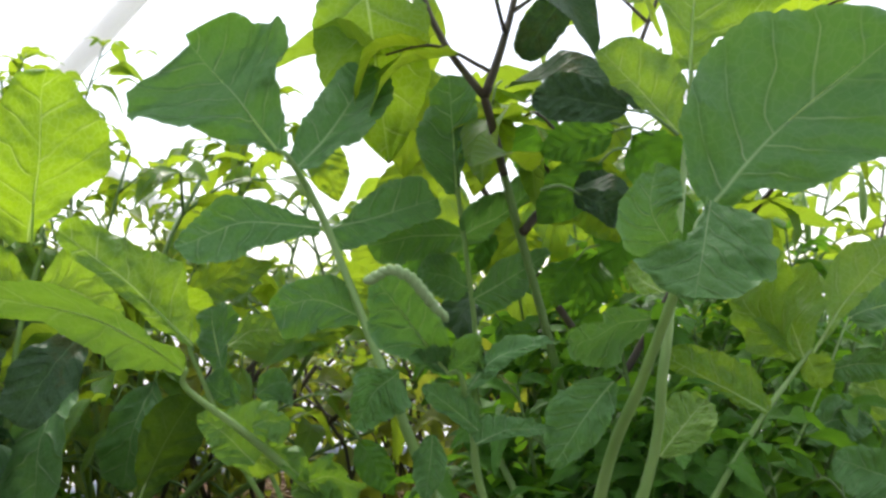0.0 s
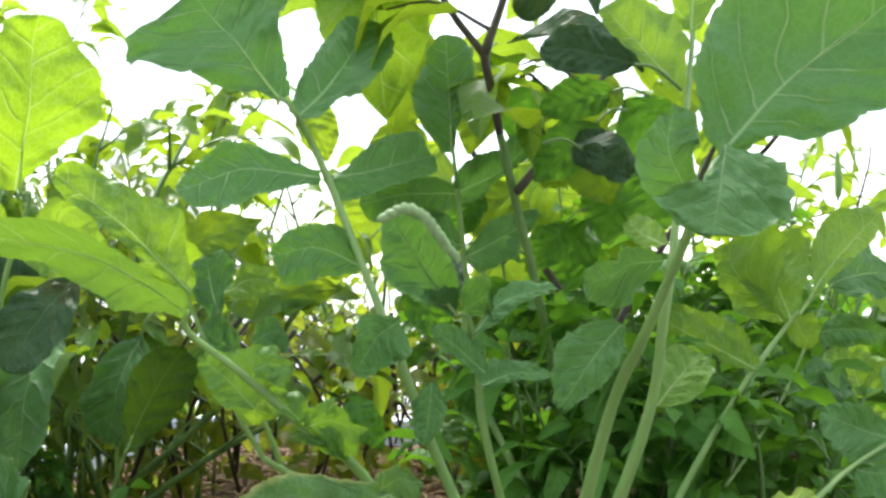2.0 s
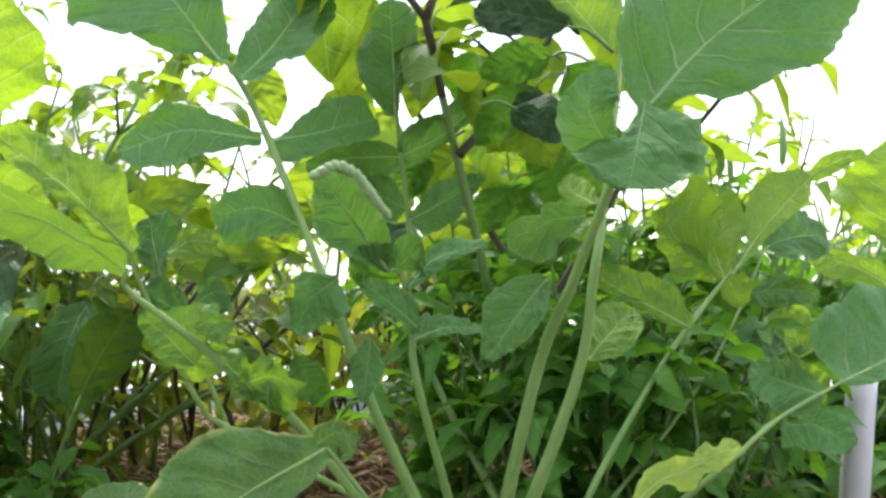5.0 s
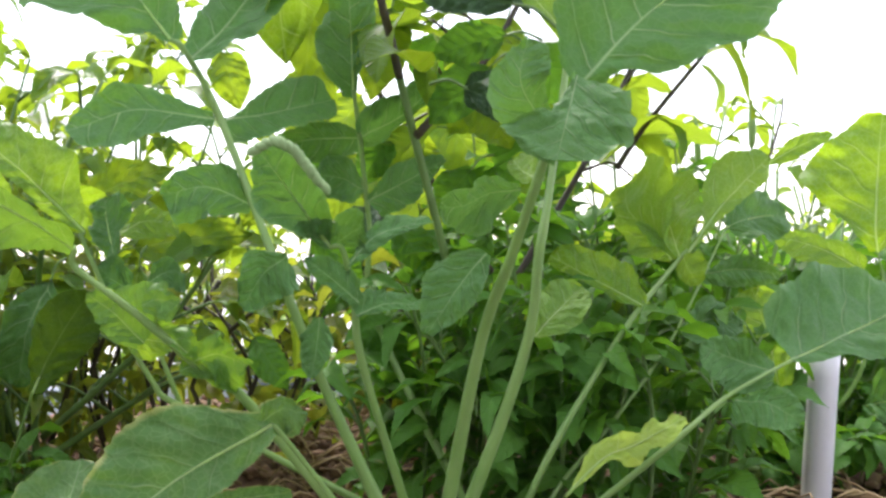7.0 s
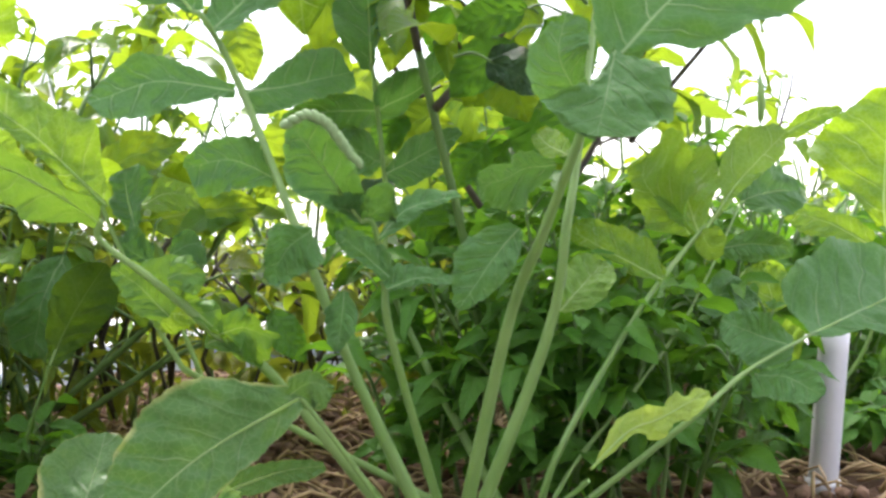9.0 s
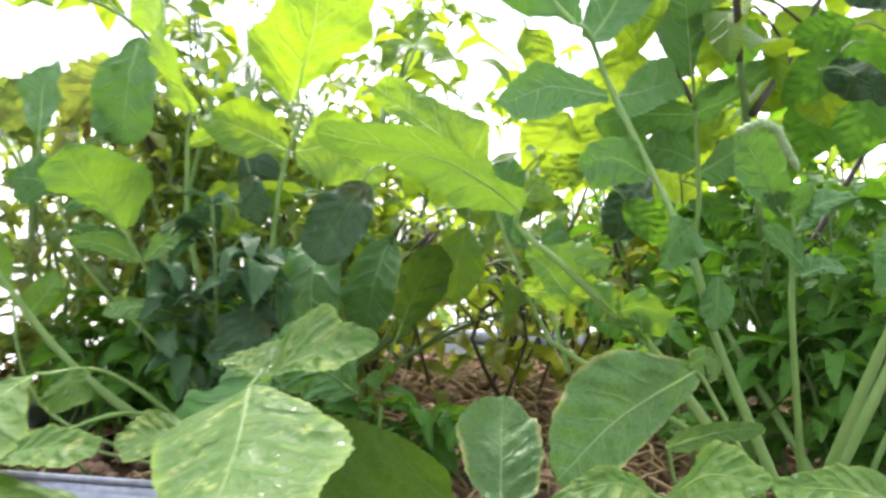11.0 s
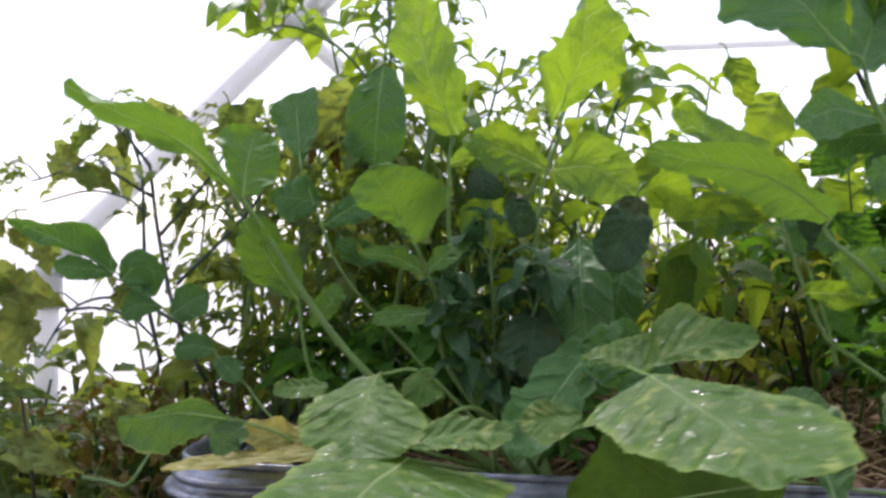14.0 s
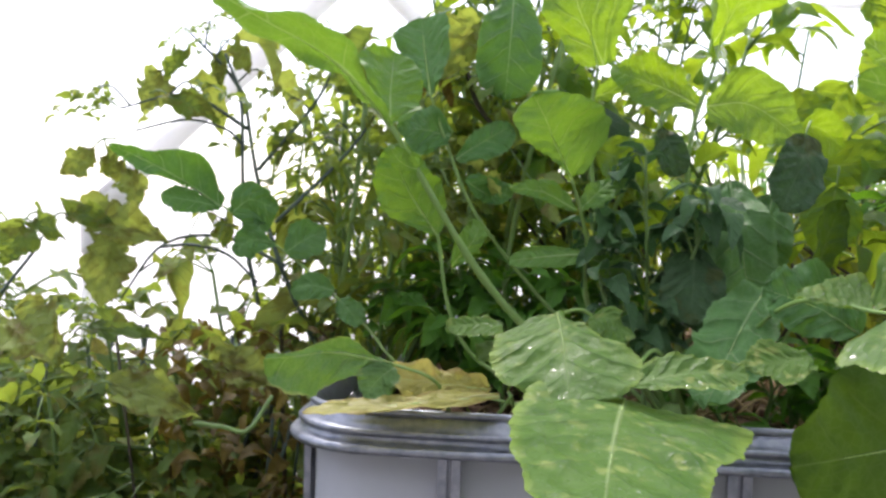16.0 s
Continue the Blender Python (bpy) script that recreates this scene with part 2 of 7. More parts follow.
ZINC = plain_material("galvanised_steel", (0.15, 0.17, 0.205, 1), (0.40, 0.43, 0.48, 1), 0.40, 70.0, metal=0.85, bump=0.25)
TANK = plain_material("white_tank_plastic", (0.36, 0.39, 0.43, 1), (0.48, 0.51, 0.55, 1), 0.5, 9.0, bump=0.1, glow=(0.8, 0.8, 0.78, 1), share=0.2)
PVC = plain_material("white_pipe", (0.74, 0.74, 0.73, 1), (0.84, 0.84, 0.82, 1), 0.35, 8.0, bump=0.05, glow=(0.95, 0.95, 0.94, 1), share=0.45)
TAN = plain_material("tan_pipe", (0.62, 0.50, 0.36, 1), (0.72, 0.60, 0.46, 1), 0.45, 8.0, bump=0.05)
FILM = film_material()
# for the added wall behind the camera
BOARD = plain_material("light_block_board", (0.20, 0.20, 0.20, 1), (0.32, 0.32, 0.31, 1), 0.8, 7.0, bump=0.5)


# ---------------------------------------------------------------- mesh helpers
def thing(name, at, label, category, group="", kind=""):
    ob = new(name)
    ob.location = at
    ob.empty_display_size = 0.02
    return tagged(ob, label, category, group, kind)


def link(name, me, parent=None, label=""):
    """A mesh object whose vertices are in world metres, under its thing or part."""
    ob = new(name, me)
    if parent is not None:
        ob.parent = parent
        base = Vector(parent.location) if parent.parent is None and parent.data is None else Vector()
        ob.location = -base if parent.data is None else Vector()
    if label:
        tagged(ob, label)
    return ob


def part(name, bm, material, parent=None, label="", smooth=True):
    me = bpy.data.meshes.new(name)
    bm.to_mesh(me)
    bm.free()
    me.materials.append(material)
    if smooth:
        me.polygons.foreach_set("use_smooth", [True] * len(me.polygons))
    return link(name, me, parent, label)


def spline(points, n):
    """n + 1 points on a smooth line through the given ones."""
    p = [Vector(q) for q in points]
    if len(p) == 2:
        return [p[0].lerp(p[1], i / n) for i in range(n + 1)]
    p = [p[0] * 2 - p[1]] + p + [p[-1] * 2 - p[-2]]
    seg = len(p) - 3
    res = []
    for i in range(n + 1):
        s = min(i / n * seg, seg - 1e-6)
        j = int(s)
        t = s - j
        a, b, c, d = p[j:j + 4]
        res.append(0.5 * ((2 * b) + (c - a) * t + (2 * a - 5 * b + 4 * c - d) * t * t + (3 * b - a - 3 * c + d) * t ** 3))
    return res


def tube(bm, line, radii, sides=7, caps=True, flat=1.0):
    """A tapering tube along a line of points, added to bm."""
    n = len(line)
    rings = []
    ref = Vector((0.31, 0.17, 0.93))
    for i, c in enumerate(line):
        t = (line[min(i + 1, n - 1)] - line[max(i - 1, 0)])
        t = t.normalized() if t.length > 1e-9 else Vector((0, 0, 1))
        a = ref - t * ref.dot(t)
        a = a.normalized() if a.length > 1e-3 else t.orthogonal().normalized()
        ref = a
        b = t.cross(a)
        r = radii(i / (n - 1)) if callable(radii) else radii
        rings.append([bm.verts.new(c + (a * math.cos(k * math.tau / sides) + b * math.sin(k * math.tau / sides) * flat) * r) for k in range(sides)])
    for p, q in zip(rings, rings[1:]):
        for k in range(sides):
            bm.faces.new((p[k], p[(k + 1) % sides], q[(k + 1) % sides], q[k]))
    if caps:
        bm.faces.new(rings[0][::-1])
        bm.faces.new(rings[-1])
    return bm


def leaf_sheet(line, half, face, fold=0.25, wave=0.004, teeth=0.05, notch=9.0, seed=0, nv=6, curl=0.0, quilt=0.0012, pucker=0.0, lobing=0.0, cut=0.17):
    """A leaf blade: a sheet round a middle line, half(u) wide on either side, folded, waved and toothed at its edge."""
    rng = random.Random(seed)
    n = len(line) - 1
    bm = bmesh.new()
    lay = bm.loops.layers.uv.new("leaf")
    lay2 = bm.loops.layers.uv.new("rim")
    ph = [rng.uniform(0, math.tau) for _ in range(6)]
    lean = rng.uniform(-0.12, 0.12) if lobing else 0.0
    face = Vector(face).normalized()
    grid, coords = [], {}
    length = sum((line[i + 1] - line[i]).length for i in range(n))
    for i in range(n + 1):
        u = i / n
        t = (line[min(i + 1, n)] - line[max(i - 1, 0)]).normalized()
        s = t.cross(face)
        s = s.normalized() if s.length > 1e-4 else t.orthogonal().normalized()
        nn = s.cross(t)
        if i:
            face = nn
        row = []
        for j in range(-nv, nv + 1):
            v = j / nv
            sd = 1 if j > 0 else -1
            w = half(u)
            # rounded teeth and slow unevenness at the margin
            q = ph[0 if sd > 0 else 1]
            tooth = abs(math.sin((u + 0.03 * math.sin(u * 9 + q)) * notch * math.pi + q)) ** 0.7 - 0.6
            slow = math.sin(u * 7.0 + ph[2 if sd > 0 else 3]) * 0.5 + math.sin(u * 15.0 + ph[4 if sd > 0 else 5]) * 0.45
            bay = (abs(math.sin((u * 0.97 + 0.05 * math.sin(u * 8 + q)) * lobing * math.pi + q * 0.5)) ** 0.6 - 0.62) * cut if lobing else 0.0
            w *= (1 + sd * lean) * (1 + (teeth * tooth + teeth * 0.9 * slow + bay) * abs(v) ** 2)
            x = v * w
            lift = fold * abs(x) + wave * (math.sin(u * 11 + ph[2] + sd * 1.3) + 0.6 * math.sin(u * 23 + ph[3] * sd)) * abs(v) ** 2.2
            lift -= curl * (abs(v) ** 2) * w
            lift -= pucker * math.cos(math.tau * ((u - abs(x) / length * 0.75) * 7.0 + (0.45 if sd > 0 else 0.0) + 0.5)) * min(1.0, abs(v) * 2.2) * (1 - 0.5 * abs(v))
            forward = 0.30 * abs(x) * (0.4 if u > 0.8 else 1.0) * (1 - u)
            p = line[i] + s * (x * math.cos(math.atan(fold) * abs(v))) + nn * (lift + quilt * noise.noise(Vector((u * 9 + ph[0], v * 6, ph[1])))) + t * (forward * 0.5)
            vt = bm.verts.new(p)
            coords[vt] = (u, x / length, abs(v))
            row.append(vt)
        grid.append(row)
    for i in range(n):
        for j in range(2 * nv):
            f = bm.faces.new((grid[i][j], grid[i + 1][j], grid[i + 1][j + 1], grid[i][j + 1]))
            for lp in f.loops:
                q = coords[lp.vert]
                lp[lay].uv, lp[lay2].uv = q[:2], (q[2], q[0])
    return bm


PROFILES = {
    "oval": (0.62, 0.42), "fan": (0.55, 0.19), "pointed": (0.70, 0.95), "round": (0.48, 0.58)}


def profile(width, shape):
    a, b = PROFILES[shape]
    top = (a / (a + b)) ** a * (b / (a + b)) ** b
    return lambda u: 0.5 * width * (max(u, 0.0) ** a * max(1 - u, 0.0) ** b / top) + 0.0004


COUNT = [0]


def radish_leaf(plant, stalk, blade, width, face, lobes=(), shape="oval", wave=None, r0=0.005, young=0, old=0, dead=0, thin=0, low=0, fold=0.22, pucker=0.0020, bays=4.4):
    """One lyrate leaf: a stalk that runs on as the midrib, a large end blade and side lobes."""
    COUNT[0] += 1
    seed = COUNT[0]
    # thin picks the copy whose colours hold the light from behind
    mat = DEAD if dead else OLD if old else YOUNG if young else BACKLIT if thin else LOW if low else LEAF
    line = spline([Vector(p) for p in stalk], 26)
    mid = spline([Vector(p) for p in blade], 64)
    r0 *= 0.55
    r1 = max(0.0012, r0 * 0.48)
    bm = bmesh.new()
    tube(bm, line, lambda s: r0 * (1.25 - 0.25 * min(1, s * 4)) * (1 - s) + r1 * s, 9)
    face = Vector(face)
    under = [p - face.normalized() * 0.0006 for p in mid]
    st = part("leaf_stalk", bm, STALK, plant)
    bm = bmesh.new()
    tube(bm, under[:60], lambda s: r1 * (0.45 if low else 0.65) * (1 - 0.88 * s), 6)
    part("midrib", bm, RIB, st)
    wv = (0.006 if wave is None else wave)
    part("leaf_blade", leaf_sheet(mid, profile(width, shape), face, fold, wv, 0.02 if old else 0.055, 21.0, seed, 10, quilt=0.003 if pucker else 0.0006, pucker=pucker * (1.2 if low else 1.0), lobing=min(bays, 2.2) if old else bays, cut=0.06 if old or young else 0.23 if thin else 0.18), mat, st)
    for i, (a, b, w) in enumerate(lobes):
        a, b = Vector(a), Vector(b)
        run = b - a
        bend = face.normalized() * run.length * (0.06 if i % 2 else -0.03)
        ln = spline([a, a.lerp(b, 0.5) + bend + Vector((0, 0, 0.05 * run.length)), b], 44)
        f2 = (face + Vector((0, 0, 0.08)) + Vector((random.Random(seed * 31 + i).uniform(-0.25, 0.25), 0, 0))).normalized()
        part("leaf_lobe", leaf_sheet(ln, profile(w, "round" if i % 3 else "oval"), f2, 0.16 if fold > 0 else -0.06, wv * 0.35, 0.055, 14.0, seed * 17 + i, 7, quilt=0.002, pucker=0.0007, lobing=2.5, cut=0.10), mat, st)
    return st


KNOTS = (0.0, 0.05, 0.16, 0.27, 0.385, 0.5, 0.615, 0.73, 0.84, 0.95, 1.0)


def half_width(values):
    """Half the width along a blade from nine widths between stalk and tip, with a rounded end."""
    w = (0.7 * values[0], *values, 0.8 * values[-1])

    def at(u):
        i = 0
        while i < 9 and u > KNOTS[i + 1]:
            i += 1
        h = KNOTS[i + 1] - KNOTS[i]
        t = (u - KNOTS[i]) / h
        p, q = w[i], w[i + 1]
        m0, m1 = ((w[min(j + 1, 10)] - w[max(j - 1, 0)]) / (KNOTS[min(j + 1, 10)] - KNOTS[max(j - 1, 0)]) * h for j in (i, i + 1))
        v = p + (m0 + (3 * (q - p) - 2 * m0 - m1 + (m0 + m1 - 2 * (q - p)) * t) * t) * t
        return max(v, 0.0) * (math.sqrt(max(0.0, 1 - ((u - 0.95) / 0.05) ** 2)) if u > 0.95 else 1.0) + 0.0003

    return at


def blade(parent, name, mid, left, right, face, mat, rib=False, fold=0.16, wave=None, cup=0.0, sway=0.20, slant=0.22):
    """A leaf blade or side lobe with a half-width of its own on either side of its middle line, toothed, puckered between the veins and waved at the edge."""
    COUNT[0] += 1
    rng = random.Random(COUNT[0] * 7 + 3)
    axis = spline([Vector(p) for p in mid], 8)
    length = sum((q - p).length for p, q in zip(axis, axis[1:]))
    n, nv = max(30, min(110, int(length / 0.0011))), 10
    line = spline([Vector(p) for p in mid], n)
    widths = {-1: half_width(left), 1: half_width(right)}
    biggest = max(max(left), max(right))
    wave = (0.03 if mat in (LOW, OLD) else 0.09) * biggest if wave is None else wave
    bm = bmesh.new()
    lay, lay2 = bm.loops.layers.uv.new("leaf"), bm.loops.layers.uv.new("rim")
    face = Vector(face).normalized()
    o1, o2 = Vector((rng.uniform(0, 50), rng.uniform(0, 50), 0)), rng.uniform(0, math.tau)
    count = max(4.0, length / 0.0075)
    grid, coords = [], {}
    for i in range(n + 1):
        u = i / n
        t = (line[min(i + 1, n)] - line[max(i - 1, 0)]).normalized()
        s = t.cross(face).normalized()
        nn = s.cross(t)
        row = []
        for j in range(-nv, nv + 1):
            v, sd = j / nv, (1 if j > 0 else -1)
            w = widths[sd](u)
            k = u * count + 0.9 * noise.noise(Vector((u * count * 0.45, sd * 5.0, 0)) + o1) + sd * 0.3
            tooth = (k % 1.0) ** 0.8 * min(1.0, (1 - k % 1.0) * 3.5) * 1.5 - 0.55
            big = noise.noise(Vector((u * 6.5, sd * 9.0, 3.0)) + o1)
            grow = (0.0013 + 0.024 * w) * tooth * (0.4 + 1.6 * noise.noise(Vector((u * 9, sd * 3.0, 8.0)) + o1) ** 2) + 0.07 * w * big
            x = v * (w + grow * abs(v) ** 3 * min(1.0, w / 0.006))
            ax = math.sqrt(x * x + 0.0025 ** 2) - 0.0025
            lift = fold * ax + cup * x * x / (2 * biggest)
            lift += wave * (math.sin(u * 9 + o2 + sd * 1.3) + 0.7 * math.sin(u * 21 + o2 * 1.7 * sd)) * abs(v) ** 2.4
            lift += sway * biggest * noise.noise(Vector((u * 2.6, x / biggest * 1.6, 6.0)) + o1)
            ph = (u - abs(x) / length * 0.75) * 5.5 + (0.45 if sd > 0 else 0.0)
            lift -= (0.0006 + 0.020 * biggest) * math.cos(math.tau * (ph + 0.5)) * min(1.0, abs(v) * 2.5) * (1 - 0.6 * abs(v))
            lift += (0.0008 + 0.022 * biggest) * noise.noise(Vector((u * 15, x / biggest * 8, 2.0)) + o1) * min(1.0, abs(v) * 4)
            slide = slant * abs(x) * (1 - u) + 0.0025 * noise.noise(Vector((u * 12, v * 3, 1.0)) + o1) * abs(v)
            vt = bm.verts.new(line[i] + s * x + nn * lift + t * slide)
            coords[vt] = (u, x / length, abs(v))
            row.append(vt)
        grid.append(row)
    for i in range(n):
        for j in range(2 * nv):
            f = bm.faces.new((grid[i][j], grid[i + 1][j], grid[i + 1][j + 1], grid[i][j + 1]))
            for lp in f.loops:
                q = coords[lp.vert]
                lp[lay].uv, lp[lay2].uv = q[:2], (q[2], q[0])
    ob = part(name, bm, mat, parent)
    if rib:
        bm = bmesh.new()
        shift = [grid_p - face * 0.0002 for grid_p in line[:int(n * 0.8)]]
        thick = 0.0005 if mat is LOW else 0.0010
        tube(bm, shift, lambda q: thick * (1 - 0.9 * q), 6)
        part("midrib", bm, RIB, parent)
    return ob


def leaf_stalk(plant, pts, r):
    """A grooved stalk, thick at its foot, that carries the blade and the side lobes."""
    line = spline([Vector(p) for p in pts], 30)
    r0 = r * 0.47
    r1 = max(0.0010, r0 * 0.42)
    bm = bmesh.new()
    tube(bm, line, lambda q: (r0 * (1.3 - 0.3 * min(1, q * 4)) * (1 - q) + r1 * q) * (1 + 0.05 * math.sin(q * 23)), 10, flat=0.86)
    return part("leaf_stalk", bm, STALK, plant)


def rolled_edge(plant, pts, r, folds=12):
    """The crinkled margin of a leaf that has rolled in on itself: a row of small overlapping pleats."""
    ln = spline([Vector(p) for p in pts], folds)
    bm = bmesh.new()
    for i in range(folds):
        c, way = ln[i], (ln[i + 1] - ln[i])
        side = way.cross(Vector((0.1, -1.0, 0.1))).normalized()
        size = r * (0.55 + 0.45 * math.sin(math.pi * (i + 1) / (folds + 1))) * (1 + 0.15 * math.sin(i * 2.1))
        path = [c + side * size * 1.25 * q + way * (0.85 * q) + Vector((0, -1, 0)) * size * 0.5 * (1 - q * q) for q in (-1, -0.7, -0.35, 0, 0.35, 0.7, 1)]
        tube(bm, path, lambda q: max(0.0003, way.length * 0.62 * math.sin(math.pi * (0.06 + 0.88 * q)) ** 0.6), 9)
    part("rolled_margin", bm, LEAF, plant)


# ---------------------------------------------------------------- floor and cover
def floor_sheet():
    bm = bmesh.new()
    n = 40
    xs = [(-1) ** (i < n) * (abs(i - n) / n) ** 3 * 150 for i in range(2 * n + 1)]
    grid = [[bm.verts.new((x, y, 0.012 * noise.noise(Vector((x * 1.3, y * 1.3, 0))))) for x in xs] for y in xs]
    for r, s in zip(grid, grid[1:]):
        for j in range(2 * n):
            bm.faces.new((r[j], r[j + 1], s[j + 1], s[j]))
    return part("ground", bm, GROUND)


tagged(floor_sheet(), "bare trodden earth floor of the greenhouse", "ground", kind="structure")


def film_cover():
    """A lean-to cover: film on the far side, the roof and the ends, and an unseen board wall added at the back of the
    camera to dim the front light.
    """
    prof = [(2.35, -0.02), (2.35, 0.5), (2.34, 1.0), (2.30, 1.5)]
    prof += [(2.30 * math.cos(a), 1.5 + 1.15 * math.sin(a)) for a in [i * math.pi / 16 for i in range(1, 9)]]
    prof += [(-1.0, 2.72), (-1.9, 2.76)]
    sheets = {}
    bm = bmesh.new()
    xs = [-5.5 + i * 0.5 for i in range(23)]
    rows = [[bm.verts.new((x, y + 0.01 * math.sin(x * math.tau), z)) for y, z in prof] for x in xs]
    for r, s in zip(rows, rows[1:]):
        for j in range(len(prof) - 1):
            bm.faces.new((r[j], s[j], s[j + 1], r[j + 1]))
    sheets["wall_north"] = bm
    for name, x in (("wall_west", -5.5), ("wall_east", 5.5)):
        bm = bmesh.new()
        bm.faces.new([bm.verts.new((x, y * 0.999, z)) for y, z in prof + [(-1.9, -0.02)]])
        sheets[name] = bm
    for name, bm in sheets.items():
        tagged(part(name, bm, FILM), "milky white greenhouse film that lets daylight through", "greenhouse film", kind="structure")
    # added wall, never in view: keeps daylight off the plants' near side
    bm = bmesh.new()
    for i in range(74):
        x = -5.52 + i * 0.15
        bmesh.ops.create_cube(bm, size=1, matrix=Matrix.Translation((x + 0.075, -1.93, 1.40)) @ Matrix.Diagonal((0.146, 0.03, 2.84, 1)))
    tagged(part("wall_south", bm, BOARD, smooth=False), "unseen grey board wall added behind the camera to dim the front light", "board wall", kind="structure")


film_cover()


def greenhouse_frame():
    fr = thing("greenhouse_frame", (-0.82, 1.31, 0), "frame of white plastic pipes under the greenhouse film", "pipe frame")

    def pipe(name, a, b, r, mat, label=""):
        bm = bmesh.new()
        tube(bm, spline([Vector(a), Vector(b)], 6), r, 20)
        return part(name, bm, mat, fr, label)

    low, knee, cross, high = (-0.83, 1.31, 0.0), (-0.815, 1.30, 0.715), (-0.485, 1.395, 1.070), (-0.10, 1.42, 1.432)
    pipe("post", low, knee, 0.0165, PVC)
    pipe("rafter", (-0.805, 1.302, 0.735), cross, 0.0155, PVC)
    pipe("rafter", cross, high, 0.0155, PVC)
    pipe("brace", cross, (-0.86, 1.30, 1.36), 0.0135, TAN, "tan plastic brace")
    pipe("brace", cross, (-0.25, 1.62, 0.86), 0.012, PVC)
    pipe("purlin", (-0.1, 2.2, 1.172), (1.7, 2.3, 1.215), 0.008, PVC)
    for at, way, r in ((knee, (0.02, 0, -1), 0.0205), (knee, (0.68, 0.2, 0.70), 0.0195), (cross, (0.68, 0.2, 0.70), 0.0205), (cross, (-0.72, -0.18, 0.55), 0.018)):
        at, way = Vector(at), Vector(way).normalized()
        pipe("connector", at - way * 0.004, at + way * 0.05, r, PVC)


greenhouse_frame()


# ---------------------------------------------------------------- planter
X0, X1, Y0, Y1, RIM = -0.407, 0.775, 0.722, 1.722, 0.590


def rounded_path(inset, z, rad=0.075, n=9):
    """The planter's plan, a rectangle with rounded corners, as a closed ring."""
    r = rad - inset
    pts = []
    for cx, cy, a0 in ((X1 - rad, Y1 - rad, 0), (X0 + rad, Y1 - rad, 90), (X0 + rad, Y0 + rad, 180), (X1 - rad, Y0 + rad, 270)):
        for i in range(n + 1):
            a = radians(a0 + 90 * i / n)
            pts.append(Vector((cx + r * math.cos(a), cy + r * math.sin(a), z)))
    return pts


def sweep(profile_pts):
    """A closed ring swept from (inset, z) pairs."""
    bm = bmesh.new()
    rings = [[bm.verts.new(p) for p in rounded_path(i, z)] for i, z in profile_pts]
    m = len(rings[0])
    for a, b in zip(rings, rings[1:]):
        for k in range(m):
            bm.faces.new((a[k], a[(k + 1) % m], b[(k + 1) % m], b[k]))
    return bm


def planter_bed():
    bed = thing("planter_bed", (0.175, 1.222, 0), "white plastic tank in a galvanised cage, used as raised bed", "planter")
    part("tank_wall", sweep([(0.020, 0.02), (0.018, 0.30), (0.020, 0.562), (0.023, 0.566), (0.028, 0.562), (0.028, 0.45), (0.06, 0.45)]), TANK, bed, "milky white plastic tank wall")
    # rolled rim: a slim bead below, two grooved bands, a thin lip above
    def ridge(inset, z, r):
        return [(inset - r * math.cos(a), z + r * math.sin(a)) for a in [math.pi * (i / 8 - 0.5) for i in range(9)]]

    part("rim", sweep([(0.012, 0.5575)] + ridge(0.002, 0.5615, 0.0036) + [(0.0065, 0.5665), (0.0085, 0.569)] + ridge(0.0075, 0.5735, 0.0024)
                      + [(0.0115, 0.5775), (0.0135, 0.5795), (0.0145, 0.5845)] + ridge(0.0165, RIM - 0.0028, 0.0028) + [(0.022, RIM - 0.006), (0.026, 0.570)]), ZINC, bed, "galvanised rolled steel rim")

    def post(x, y, nx, ny):
        # pressed upright with a groove down its middle
        bm = bmesh.new()
        sx, sy = -ny, nx
        sec = [(-0.009, 0.0), (-0.0085, 0.006), (-0.0015, 0.0068), (-0.0006, 0.004), (0.0006, 0.004), (0.0015, 0.0068), (0.0085, 0.006), (0.009, 0.0)]
        rows = [[bm.verts.new((x + sx * a + nx * b, y + sy * a + ny * b, z)) for a, b in sec] for z in (0.03, 0.2, 0.4, 0.563)]
        for r, s in zip(rows, rows[1:]):
            for k in range(len(sec) - 1):
                bm.faces.new((r[k], r[k + 1], s[k + 1], s[k]))
        part("upright", bm, ZINC, bed, smooth=False)

    for i in range(6):
        x = -0.274 + 0.206 * i
        if x < X1 - 0.08:
            post(x, Y0 + 0.012, 0, -1)
            post(x, Y1 - 0.009, 0, 1)
    for i in range(5):
        y = Y0 + 0.105 + 0.1975 * i
        post(X0 + 0.009, y, -1, 0)
        post(X1 - 0.009, y, 1, 0)
    for z in (0.05, 0.22, 0.40):
        part("cage_rail", sweep([(0.004 + 0.007 * math.cos(a), z + 0.007 * math.sin(a)) for a in [math.tau * i / 10 for i in range(11)]]), ZINC, bed)
    return bed


planter_bed()


def soil_height(x, y):
    return 0.548 + 0.010 * noise.noise(Vector((x * 5, y * 5, 3))) + 0.004 * noise.noise(Vector((x * 21, y * 21, 7)))


